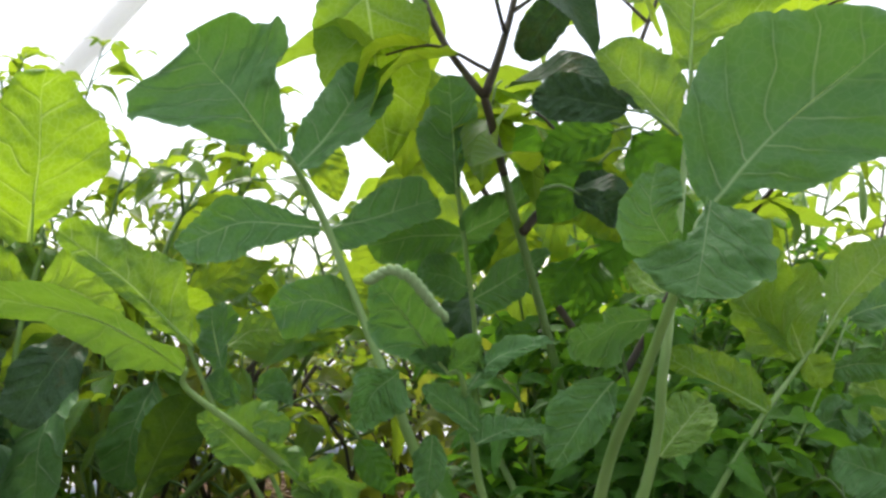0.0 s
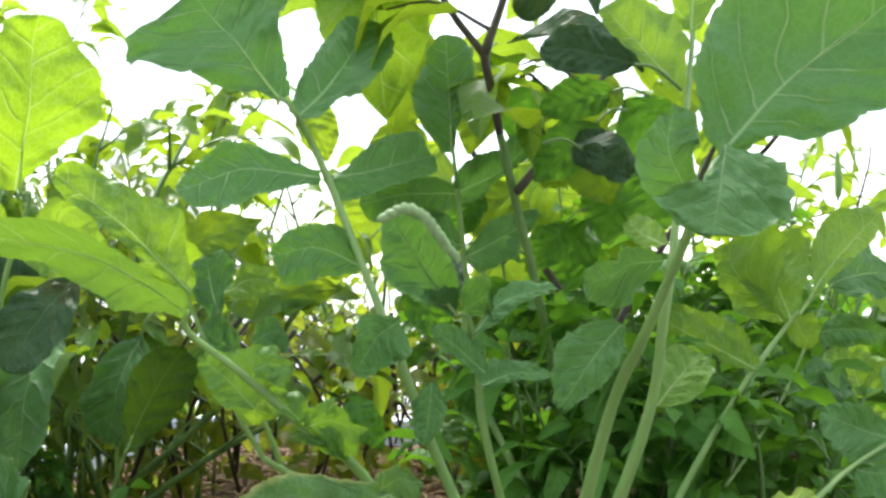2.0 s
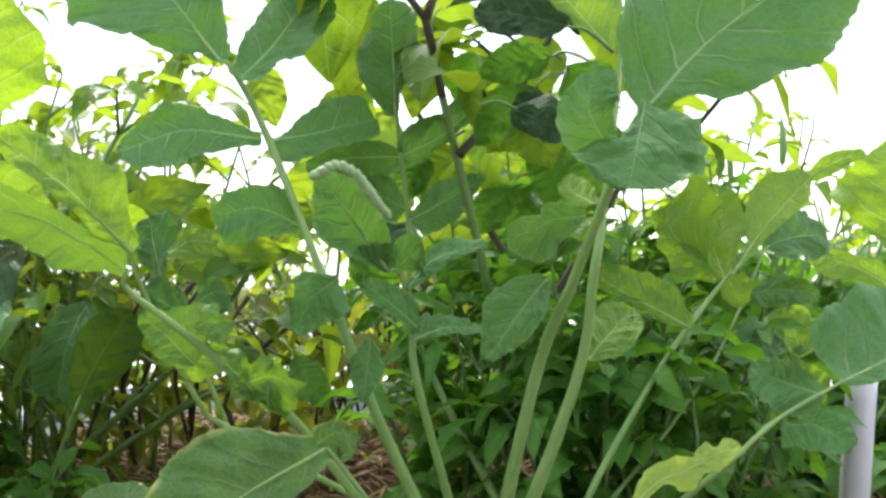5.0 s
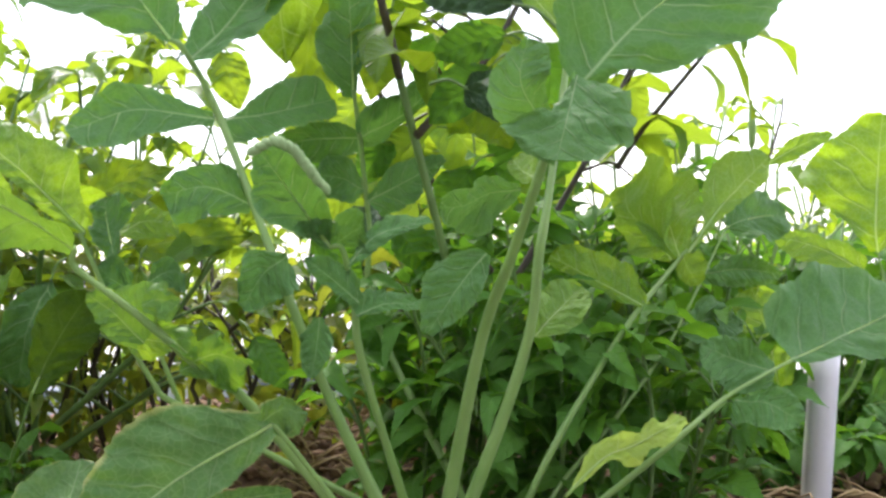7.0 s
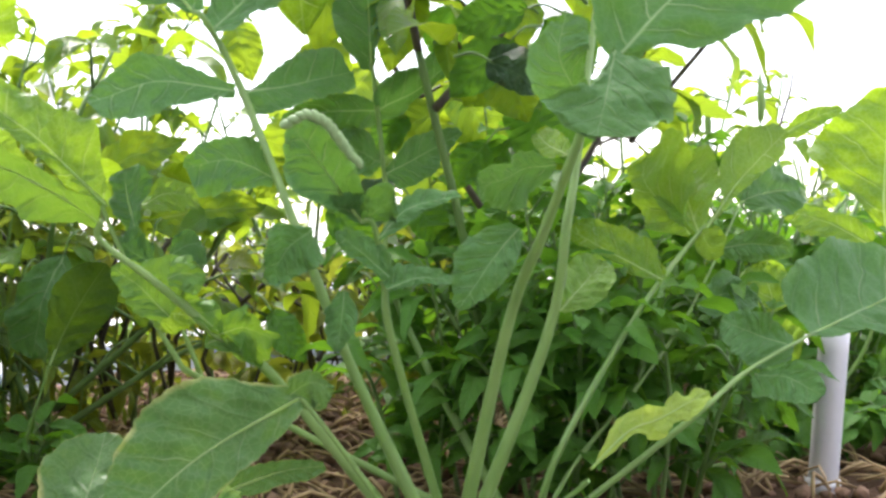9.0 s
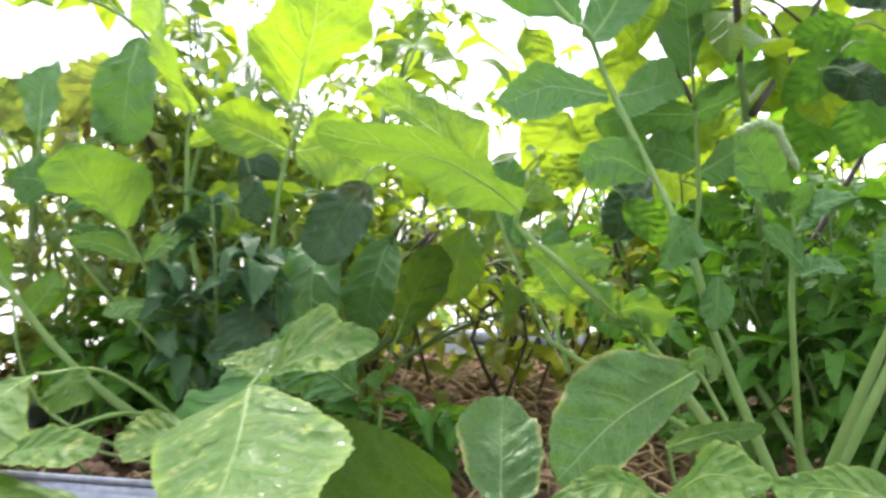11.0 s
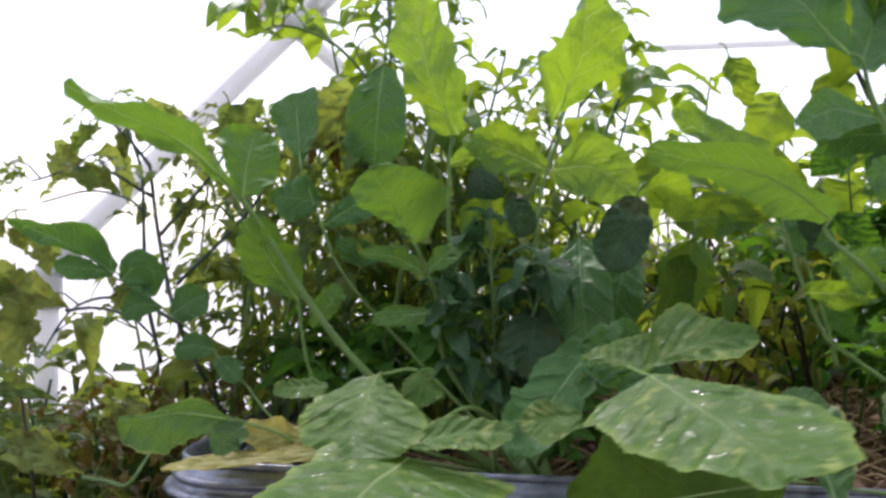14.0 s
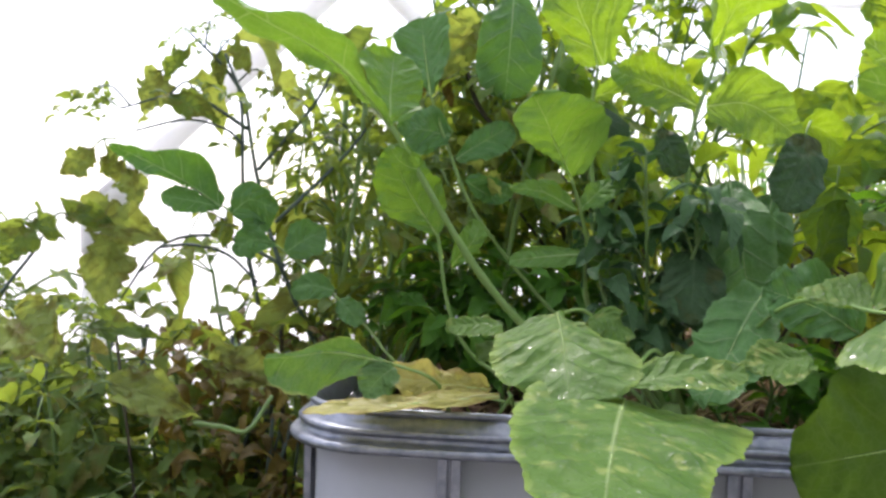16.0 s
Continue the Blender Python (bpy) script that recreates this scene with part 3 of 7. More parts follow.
def bed_soil():
    bm = bmesh.new()
    nx, ny = 90, 76
    g = [[None] * (nx + 1) for _ in range(ny + 1)]
    for j in range(ny + 1):
        for i in range(nx + 1):
            x, y = X0 + 0.026 + (X1 - X0 - 0.052) * i / nx, Y0 + 0.026 + (Y1 - Y0 - 0.052) * j / ny
            g[j][i] = bm.verts.new((x, y, soil_height(x, y)))
    for j in range(ny):
        for i in range(nx):
            c = (g[j][i].co + g[j + 1][i + 1].co) / 2
            dx = max(abs(c.x - (X0 + X1) / 2) - (X1 - X0) / 2 + 0.075, 0)
            dy = max(abs(c.y - (Y0 + Y1) / 2) - (Y1 - Y0) / 2 + 0.075, 0)
            if math.hypot(dx, dy) < 0.043:
                bm.faces.new((g[j][i], g[j][i + 1], g[j + 1][i + 1], g[j + 1][i]))
    for v in [v for v in bm.verts if not v.link_faces]:
        bm.verts.remove(v)
    tagged(part("bed_soil", bm, SOIL), "dark brown soil filling the raised bed", "soil", kind="structure")


bed_soil()


def clay_pebbles(count):
    rng = random.Random(5)
    src = bmesh.new()
    bmesh.ops.create_icosphere(src, subdivisions=1, radius=1.0)
    src.verts.ensure_lookup_table()
    sv = np.array([v.co[:] for v in src.verts])
    sf = np.array([[v.index for v in f.verts] for f in src.faces])
    src.free()
    vs, fs = [], []
    for i in range(count):
        x, y = rng.uniform(X0 + 0.06, X1 - 0.06), Y0 + 0.06 + (Y1 - Y0 - 0.12) * rng.random()
        r = rng.uniform(0.004, 0.0095)
        p = sv * (1 + 0.42 * np.array([[noise.noise(Vector(q) * 1.6 + Vector((i * 3.1, 0, 0)))] for q in sv]))
        p = p * np.array([rng.uniform(0.8, 1.2), rng.uniform(0.8, 1.2), rng.uniform(0.6, 0.95)]) * r
        a = rng.uniform(0, math.tau)
        rot = np.array([[math.cos(a), -math.sin(a), 0], [math.sin(a), math.cos(a), 0], [0, 0, 1]])
        vs.append(p @ rot.T + np.array([x, y, soil_height(x, y) + r * rng.uniform(0.15, 0.9)]))
        fs.append(sf + i * len(sv))
    me = bpy.data.meshes.new("clay_pebbles")
    me.from_pydata(np.concatenate(vs).tolist(), [], np.concatenate(fs).tolist())
    me.materials.append(PEBBLE)
    me.polygons.foreach_set("use_smooth", [True] * len(me.polygons))
    tagged(link("clay_pebbles", me), "reddish brown clay pebbles strewn over the bed", "pebbles", kind="stuff")


clay_pebbles(2300)


def standpipe():
    st = thing("standpipe", (0.566, 1.086, 0.545), "short white plastic standpipe rising from the pebbles", "pipe")
    bm = bmesh.new()
    out = spline([Vector((0.565, 1.086, 0.53)), Vector((0.578, 1.09, 0.686))], 8)
    tube(bm, out, 0.0122, 24)
    part("pipe", bm, GREYPIPE, st)
    bm = bmesh.new()
    tube(bm, spline([Vector((0.5655, 1.086, 0.535)), Vector((0.567, 1.0865, 0.558))], 3), 0.0148, 24)
    part("socket", bm, GREYPIPE, st)


standpipe()


# ---------------------------------------------------------------- radish plants
radish_a = thing("radish_plant", (0.298, 0.79, 0.55), "large radish plant with tall lobed green leaves on pale stalks", "radish plant", "radish plants")
radish_b = thing("radish_plant", (-0.10, 0.835, 0.55), "radish plant whose broad lobed leaves hang over the metal rim", "radish plant", "radish plants")
radish_c = thing("radish_plant", (0.543, 1.253, 0.55), "smaller radish plant with bright lobed leaves beside the standpipe", "radish plant", "radish plants")


def crown(plant, at, r):
    """The swollen pale neck of the root, just above the soil."""
    bm = bmesh.new()
    at = Vector(at)
    tube(bm, [at + Vector((0, 0, z)) for z in (-0.03, -0.01, 0.01, 0.022, 0.03)], lambda s: r * (1.0 - 0.45 * s * s), 12)
    part("root_neck", bm, STALK, plant)


crown(radish_a, (0.298, 0.79, 0.556), 0.022)
crown(radish_b, (-0.10, 0.835, 0.556), 0.020)
crown(radish_c, (0.543, 1.253, 0.556), 0.012)
st = leaf_stalk(radish_a, [(0.299, 0.782, 0.560), (0.242, 0.770, 0.690), (0.218, 0.757, 0.761), (0.167, 0.790, 0.865), (0.151, 0.777, 0.903), (0.142, 0.778, 0.910)], 0.0075)
blade(st, "leaf_blade", [(0.142, 0.778, 0.910), (0.109, 0.790, 0.948), (0.077, 0.797, 0.982)], (0.0078, 0.0142, 0.0238, 0.0334, 0.0425, 0.0510, 0.0581, 0.0593, 0.0500), (0.0113, 0.0170, 0.0238, 0.0337, 0.0447, 0.0527, 0.0503, 0.0417, 0.0341), (0.148, -0.915, 0.375), LEAF, rib=True)
blade(st, "leaf_lobe", [(0.151, 0.785, 0.899), (0.168, 0.820, 0.935), (0.177, 0.860, 0.977)], (0.0087, 0.0134, 0.0164, 0.0170, 0.0175, 0.0184, 0.0182, 0.0162, 0.0134), (0.0127, 0.0151, 0.0178, 0.0204, 0.0227, 0.0242, 0.0242, 0.0197, 0.0122), (0.310, -0.735, 0.603), LEAF)
blade(st, "leaf_lobe", [(0.164, 0.790, 0.862), (0.129, 0.760, 0.866), (0.096, 0.735, 0.851)], (0.0067, 0.0110, 0.0150, 0.0180, 0.0201, 0.0212, 0.0210, 0.0182, 0.0128), (0.0047, 0.0086, 0.0119, 0.0147, 0.0160, 0.0153, 0.0133, 0.0096, 0.0059), (0.525, -0.735, 0.428), LEAF)
blade(st, "leaf_lobe", [(0.166, 0.790, 0.861), (0.188, 0.830, 0.871), (0.215, 0.880, 0.885)], (0.0015, 0.0023, 0.0059, 0.0114, 0.0153, 0.0182, 0.0194, 0.0186, 0.0152), (0.0148, 0.0169, 0.0166, 0.0154, 0.0142, 0.0134, 0.0131, 0.0128, 0.0119), (0.756, -0.518, 0.400), LEAF)
blade(st, "leaf_lobe", [(0.192, 0.780, 0.808), (0.170, 0.765, 0.819), (0.148, 0.750, 0.814)], (0.0061, 0.0110, 0.0155, 0.0180, 0.0191, 0.0195, 0.0194, 0.0186, 0.0172), (0.0057, 0.0103, 0.0138, 0.0145, 0.0135, 0.0125, 0.0117, 0.0098, 0.0061), (0.571, -0.807, 0.150), LEAF)
blade(st, "leaf_lobe", [(0.222, 0.752, 0.778), (0.212, 0.742, 0.768), (0.201, 0.735, 0.749)], (0.0164, 0.0166, 0.0166, 0.0164, 0.0159, 0.0147, 0.0127, 0.0095, 0.0059), (0.0025, 0.0045, 0.0097, 0.0156, 0.0186, 0.0172, 0.0134, 0.0096, 0.0052), (0.669, -0.742, -0.050), LEAF, fold=0.45)
blade(st, "leaf_lobe", [(0.238, 0.760, 0.742), (0.237, 0.756, 0.725), (0.235, 0.752, 0.708)], (0.0034, 0.0062, 0.0098, 0.0104, 0.0100, 0.0095, 0.0078, 0.0056, 0.0029), (0.0038, 0.0068, 0.0096, 0.0105, 0.0100, 0.0092, 0.0080, 0.0057, 0.0033), (-0.077, -0.969, 0.235), LEAF)
st = leaf_stalk(radish_a, [(0.301, 0.790, 0.560), (0.278, 0.711, 0.712), (0.275, 0.699, 0.751), (0.273, 0.687, 0.780), (0.267, 0.684, 0.782)], 0.0055)
blade(st, "leaf_blade", [(0.267, 0.684, 0.782), (0.253, 0.668, 0.808), (0.241, 0.658, 0.828)], (0.0032, 0.0058, 0.0109, 0.0158, 0.0184, 0.0179, 0.0146, 0.0105, 0.0065), (0.0051, 0.0087, 0.0113, 0.0126, 0.0134, 0.0134, 0.0127, 0.0099, 0.0061), (0.491, -0.848, -0.202), LEAF, rib=True, fold=0.05, cup=0.9)
blade(st, "leaf_lobe", [(0.270, 0.685, 0.783), (0.278, 0.686, 0.790), (0.284, 0.690, 0.792)], (0.0030, 0.0054, 0.0087, 0.0120, 0.0130, 0.0115, 0.0084, 0.0061, 0.0033), (0.0054, 0.0075, 0.0092, 0.0102, 0.0103, 0.0100, 0.0096, 0.0093, 0.0090), (0.513, -0.776, -0.367), LEAF)
blade(st, "leaf_lobe", [(0.267, 0.684, 0.784), (0.259, 0.676, 0.789), (0.251, 0.668, 0.791)], (0.0023, 0.0027, 0.0029, 0.0030, 0.0030, 0.0029, 0.0028, 0.0024, 0.0020), (0.0095, 0.0115, 0.0128, 0.0114, 0.0093, 0.0075, 0.0059, 0.0042, 0.0024), (0.426, -0.685, -0.591), LEAF)
blade(st, "leaf_lobe", [(0.274, 0.690, 0.772), (0.288, 0.700, 0.788), (0.313, 0.720, 0.795)], (0.0014, 0.0015, 0.0020, 0.0035, 0.0054, 0.0074, 0.0077, 0.0069, 0.0050), (0.0025, 0.0046, 0.0064, 0.0067, 0.0059, 0.0046, 0.0034, 0.0025, 0.0020), (0.158, -0.722, 0.674), LEAF)
blade(st, "leaf_lobe", [(0.280, 0.690, 0.754), (0.268, 0.684, 0.766), (0.255, 0.680, 0.776)], (0.0034, 0.0039, 0.0042, 0.0045, 0.0047, 0.0048, 0.0047, 0.0039, 0.0024), (0.0042, 0.0076, 0.0096, 0.0096, 0.0092, 0.0083, 0.0071, 0.0053, 0.0033), (0.535, -0.810, 0.240), LEAF)
blade(st, "leaf_lobe", [(0.278, 0.690, 0.747), (0.293, 0.700, 0.753), (0.309, 0.720, 0.751)], (0.0067, 0.0089, 0.0100, 0.0089, 0.0074, 0.0060, 0.0048, 0.0037, 0.0023), (0.0012, 0.0017, 0.0028, 0.0038, 0.0043, 0.0045, 0.0043, 0.0033, 0.0020), (0.534, -0.628, 0.566), LEAF)
st = leaf_stalk(radish_a, [(0.335, 0.852, 0.560), (0.238, 0.907, 0.724), (0.232, 0.908, 0.799), (0.225, 0.901, 0.887), (0.224, 0.900, 0.889)], 0.0060)
blade(st, "leaf_blade", [(0.224, 0.900, 0.889), (0.220, 0.912, 0.934), (0.216, 0.922, 0.978)], (0.0104, 0.0188, 0.0226, 0.0247, 0.0260, 0.0229, 0.0179, 0.0129, 0.0073), (0.0027, 0.0049, 0.0084, 0.0138, 0.0175, 0.0195, 0.0199, 0.0183, 0.0128), (0.037, -0.969, 0.243), LEAF, rib=True)
blade(st, "leaf_lobe", [(0.226, 0.905, 0.860), (0.258, 0.912, 0.878), (0.289, 0.920, 0.903)], (0.0142, 0.0199, 0.0209, 0.0189, 0.0165, 0.0153, 0.0141, 0.0115, 0.0071), (0.0101, 0.0105, 0.0089, 0.0072, 0.0065, 0.0063, 0.0062, 0.0056, 0.0049), (0.460, -0.794, -0.397), LEAF)
blade(st, "leaf_lobe", [(0.229, 0.905, 0.860), (0.190, 0.918, 0.862), (0.148, 0.930, 0.857)], (0.0096, 0.0125, 0.0146, 0.0162, 0.0173, 0.0177, 0.0172, 0.0161, 0.0142), (0.0086, 0.0108, 0.0123, 0.0131, 0.0129, 0.0123, 0.0113, 0.0085, 0.0053), (-0.248, -0.857, -0.452), LEAF)
blade(st, "leaf_lobe", [(0.233, 0.905, 0.815), (0.255, 0.930, 0.830), (0.280, 0.960, 0.848)], (0.0056, 0.0102, 0.0145, 0.0148, 0.0140, 0.0128, 0.0109, 0.0083, 0.0051), (0.0151, 0.0159, 0.0166, 0.0163, 0.0145, 0.0120, 0.0092, 0.0066, 0.0038), (0.754, -0.656, 0.019), LEAF)
blade(st, "leaf_lobe", [(0.230, 0.906, 0.823), (0.210, 0.913, 0.832), (0.188, 0.920, 0.837)], (0.0111, 0.0134, 0.0152, 0.0157, 0.0156, 0.0152, 0.0142, 0.0108, 0.0067), (0.0051, 0.0092, 0.0148, 0.0167, 0.0164, 0.0159, 0.0146, 0.0105, 0.0063), (-0.348, -0.931, -0.114), LEAF)
st = leaf_stalk(radish_a, [(0.293, 0.782, 0.560), (0.335, 0.715, 0.721), (0.357, 0.682, 0.774), (0.372, 0.659, 0.809), (0.385, 0.645, 0.842), (0.391, 0.672, 0.853)], 0.0085)
blade(st, "leaf_blade", [(0.391, 0.672, 0.853), (0.426, 0.685, 0.891), (0.482, 0.697, 0.935)], (0.0210, 0.0310, 0.0383, 0.0445, 0.0474, 0.0453, 0.0378, 0.0272, 0.0143), (0.0059, 0.0106, 0.0252, 0.0344, 0.0366, 0.0407, 0.0415, 0.0364, 0.0282), (0.043, -0.968, 0.247), LEAF, rib=True)
blade(st, "leaf_lobe", [(0.376, 0.645, 0.836), (0.368, 0.634, 0.852), (0.371, 0.640, 0.872)], (0.0063, 0.0115, 0.0162, 0.0168, 0.0141, 0.0108, 0.0070, 0.0051, 0.0022), (0.0041, 0.0075, 0.0101, 0.0114, 0.0120, 0.0122, 0.0120, 0.0109, 0.0085), (0.328, -0.941, -0.085), LEAF, sway=0.1)
blade(st, "leaf_lobe", [(0.392, 0.645, 0.856), (0.388, 0.628, 0.835), (0.384, 0.612, 0.816)], (0.0190, 0.0226, 0.0254, 0.0272, 0.0278, 0.0274, 0.0249, 0.0209, 0.0150), (0.0019, 0.0031, 0.0048, 0.0069, 0.0096, 0.0153, 0.0248, 0.0235, 0.0146), (0.183, -0.776, 0.604), LEAF, sway=0.1)
blade(st, "leaf_lobe", [(0.364, 0.660, 0.808), (0.347, 0.648, 0.803), (0.331, 0.635, 0.798)], (0.0051, 0.0093, 0.0139, 0.0170, 0.0181, 0.0171, 0.0146, 0.0109, 0.0067), (0.0036, 0.0065, 0.0086, 0.0101, 0.0107, 0.0107, 0.0104, 0.0092, 0.0071), (0.611, -0.600, -0.517), LEAF)
blade(st, "leaf_lobe", [(0.346, 0.680, 0.778), (0.332, 0.676, 0.761), (0.318, 0.672, 0.740)], (0.0043, 0.0079, 0.0104, 0.0114, 0.0116, 0.0103, 0.0082, 0.0059, 0.0034), (0.0060, 0.0109, 0.0149, 0.0167, 0.0171, 0.0155, 0.0127, 0.0092, 0.0054), (-0.075, -0.963, 0.258), LEAF)
st = leaf_stalk(radish_a, [(0.292, 0.772, 0.560), (0.353, 0.761, 0.712), (0.366, 0.751, 0.778), (0.372, 0.762, 0.816), (0.379, 0.792, 0.876), (0.386, 0.817, 0.937), (0.386, 0.820, 0.946)], 0.0080)
blade(st, "leaf_blade", [(0.386, 0.820, 0.946), (0.390, 0.850, 0.996), (0.395, 0.880, 1.055)], (0.0068, 0.0124, 0.0247, 0.0411, 0.0550, 0.0619, 0.0600, 0.0524, 0.0347), (0.0072, 0.0131, 0.0271, 0.0442, 0.0595, 0.0645, 0.0575, 0.0448, 0.0278), (0.232, -0.860, 0.454), BACKLIT, rib=True)
blade(st, "leaf_lobe", [(0.378, 0.800, 0.906), (0.358, 0.805, 0.934), (0.334, 0.810, 0.962)], (0.0036, 0.0054, 0.0072, 0.0086, 0.0089, 0.0087, 0.0081, 0.0069, 0.0052), (0.0076, 0.0139, 0.0224, 0.0254, 0.0262, 0.0254, 0.0226, 0.0179, 0.0111), (0.192, -0.929, 0.317), BACKLIT)
blade(st, "leaf_lobe", [(0.362, 0.760, 0.731), (0.375, 0.780, 0.745), (0.387, 0.800, 0.757)], (0.0050, 0.0075, 0.0101, 0.0128, 0.0156, 0.0172, 0.0150, 0.0108, 0.0065), (0.0089, 0.0116, 0.0139, 0.0149, 0.0149, 0.0145, 0.0132, 0.0099, 0.0061), (0.180, -0.613, 0.769), BACKLIT)
blade(st, "leaf_lobe", [(0.367, 0.760, 0.817), (0.355, 0.780, 0.824), (0.347, 0.800, 0.833)], (0.0043, 0.0059, 0.0069, 0.0066, 0.0061, 0.0058, 0.0055, 0.0043, 0.0028), (0.0038, 0.0070, 0.0085, 0.0092, 0.0097, 0.0100, 0.0101, 0.0096, 0.0075), (-0.397, -0.505, 0.767), BACKLIT)
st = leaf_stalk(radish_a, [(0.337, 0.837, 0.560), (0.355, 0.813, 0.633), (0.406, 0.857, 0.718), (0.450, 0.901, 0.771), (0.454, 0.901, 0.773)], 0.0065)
blade(st, "leaf_blade", [(0.454, 0.901, 0.773), (0.482, 0.935, 0.808), (0.516, 0.965, 0.842)], (0.0016, 0.0016, 0.0040, 0.0129, 0.0216, 0.0249, 0.0235, 0.0174, 0.0108), (0.0016, 0.0030, 0.0042, 0.0053, 0.0065, 0.0082, 0.0101, 0.0113, 0.0107), (0.517, -0.807, 0.284), BACKLIT, rib=True)
blade(st, "leaf_lobe", [(0.450, 0.905, 0.770), (0.444, 0.930, 0.797), (0.444, 0.955, 0.827)], (0.0055, 0.0099, 0.0153, 0.0187, 0.0214, 0.0230, 0.0236, 0.0199, 0.0124), (0.0067, 0.0122, 0.0191, 0.0237, 0.0251, 0.0249, 0.0242, 0.0228, 0.0209), (-0.387, -0.713, 0.585), BACKLIT)
blade(st, "leaf_lobe", [(0.447, 0.910, 0.769), (0.427, 0.930, 0.791), (0.412, 0.950, 0.823)], (0.0047, 0.0086, 0.0132, 0.0167, 0.0187, 0.0179, 0.0165, 0.0138, 0.0086), (0.0106, 0.0193, 0.0275, 0.0346, 0.0407, 0.0459, 0.0484, 0.0450, 0.0391), (-0.687, -0.721, 0.089), BACKLIT)
blade(st, "leaf_lobe", [(0.451, 0.900, 0.773), (0.455, 0.898, 0.763), (0.461, 0.895, 0.753)], (0.0120, 0.0123, 0.0126, 0.0128, 0.0129, 0.0128, 0.0119, 0.0091, 0.0056), (0.0037, 0.0054, 0.0072, 0.0084, 0.0082, 0.0077, 0.0072, 0.0054, 0.0034), (-0.292, -0.952, 0.092), BACKLIT)
blade(st, "leaf_lobe", [(0.424, 0.870, 0.740), (0.398, 0.885, 0.755), (0.362, 0.900, 0.774)], (0.0029, 0.0053, 0.0059, 0.0056, 0.0052, 0.0050, 0.0051, 0.0052, 0.0047), (0.0076, 0.0129, 0.0167, 0.0188, 0.0191, 0.0186, 0.0173, 0.0145, 0.0100), (-0.075, -0.812, 0.579), BACKLIT)
st = leaf_stalk(radish_a, [(0.328, 0.825, 0.560), (0.366, 0.856, 0.621), (0.405, 0.883, 0.665), (0.447, 0.931, 0.717), (0.490, 1.000, 0.792)], 0.0040)
blade(st, "leaf_blade", [(0.490, 1.000, 0.792), (0.515, 1.015, 0.800), (0.540, 1.030, 0.801)], (0.0085, 0.0154, 0.0206, 0.0213, 0.0211, 0.0217, 0.0229, 0.0212, 0.0131), (0.0172, 0.0202, 0.0220, 0.0233, 0.0237, 0.0224, 0.0199, 0.0164, 0.0107), (0.344, -0.745, 0.571), LEAF, rib=True)
blade(st, "leaf_lobe", [(0.470, 0.965, 0.758), (0.498, 0.985, 0.760), (0.529, 1.000, 0.756)], (0.0038, 0.0070, 0.0097, 0.0118, 0.0120, 0.0107, 0.0090, 0.0068, 0.0046), (0.0086, 0.0103, 0.0118, 0.0128, 0.0128, 0.0120, 0.0108, 0.0092, 0.0073), (0.473, -0.817, -0.330), LEAF)
blade(st, "leaf_lobe", [(0.451, 0.930, 0.718), (0.472, 0.945, 0.726), (0.496, 0.960, 0.721)], (0.0030, 0.0054, 0.0094, 0.0141, 0.0158, 0.0143, 0.0118, 0.0085, 0.0047), (0.0119, 0.0138, 0.0150, 0.0158, 0.0161, 0.0157, 0.0140, 0.0107, 0.0066), (0.493, -0.778, 0.389), LEAF)
st = leaf_stalk(radish_a, [(0.314, 0.812, 0.560), (0.429, 0.802, 0.657), (0.471, 0.830, 0.687), (0.515, 0.868, 0.705)], 0.0050)
blade(st, "leaf_blade", [(0.515, 0.868, 0.705), (0.560, 0.900, 0.721), (0.615, 0.935, 0.743)], (0.0413, 0.0465, 0.0468, 0.0475, 0.0503, 0.0482, 0.0402, 0.0300, 0.0186), (0.0060, 0.0109, 0.0173, 0.0224, 0.0257, 0.0282, 0.0295, 0.0277, 0.0196), (0.216, -0.705, 0.676), LEAF, rib=True)
blade(st, "leaf_lobe", [(0.504, 0.860, 0.698), (0.479, 0.855, 0.708), (0.458, 0.850, 0.716)], (0.0127, 0.0170, 0.0205, 0.0221, 0.0211, 0.0193, 0.0170, 0.0139, 0.0107), (0.0077, 0.0098, 0.0116, 0.0128, 0.0125, 0.0118, 0.0106, 0.0079, 0.0049), (0.307, -0.909, 0.280), LEAF)
blade(st, "leaf_lobe", [(0.478, 0.845, 0.683), (0.496, 0.830, 0.683), (0.513, 0.815, 0.675)], (0.0027, 0.0050, 0.0075, 0.0091, 0.0108, 0.0123, 0.0113, 0.0088, 0.0055), (0.0162, 0.0168, 0.0171, 0.0170, 0.0166, 0.0156, 0.0141, 0.0121, 0.0097), (-0.404, -0.645, 0.649), LEAF)
st = leaf_stalk(radish_a, [(0.292, 0.785, 0.560), (0.370, 0.747, 0.633), (0.373, 0.748, 0.637)], 0.0040)
blade(st, "leaf_blade", [(0.378, 0.748, 0.645), (0.398, 0.760, 0.663), (0.415, 0.768, 0.669), (0.430, 0.776, 0.676), (0.444, 0.786, 0.682)], (0.0019, 0.0056, 0.0094, 0.0081, 0.0053, 0.0047, 0.0085, 0.0053, 0.0060), (0.0013, 0.0028, 0.0044, 0.0072, 0.0091, 0.0053, 0.0085, 0.0072, 0.0053), (-0.079, -0.897, 0.45), YOUNG, rib=True, wave=0.005, slant=-0.1)
st = leaf_stalk(radish_a, [(0.289, 0.777, 0.560), (0.252, 0.745, 0.636), (0.228, 0.721, 0.681), (0.223, 0.718, 0.687)], 0.0040)
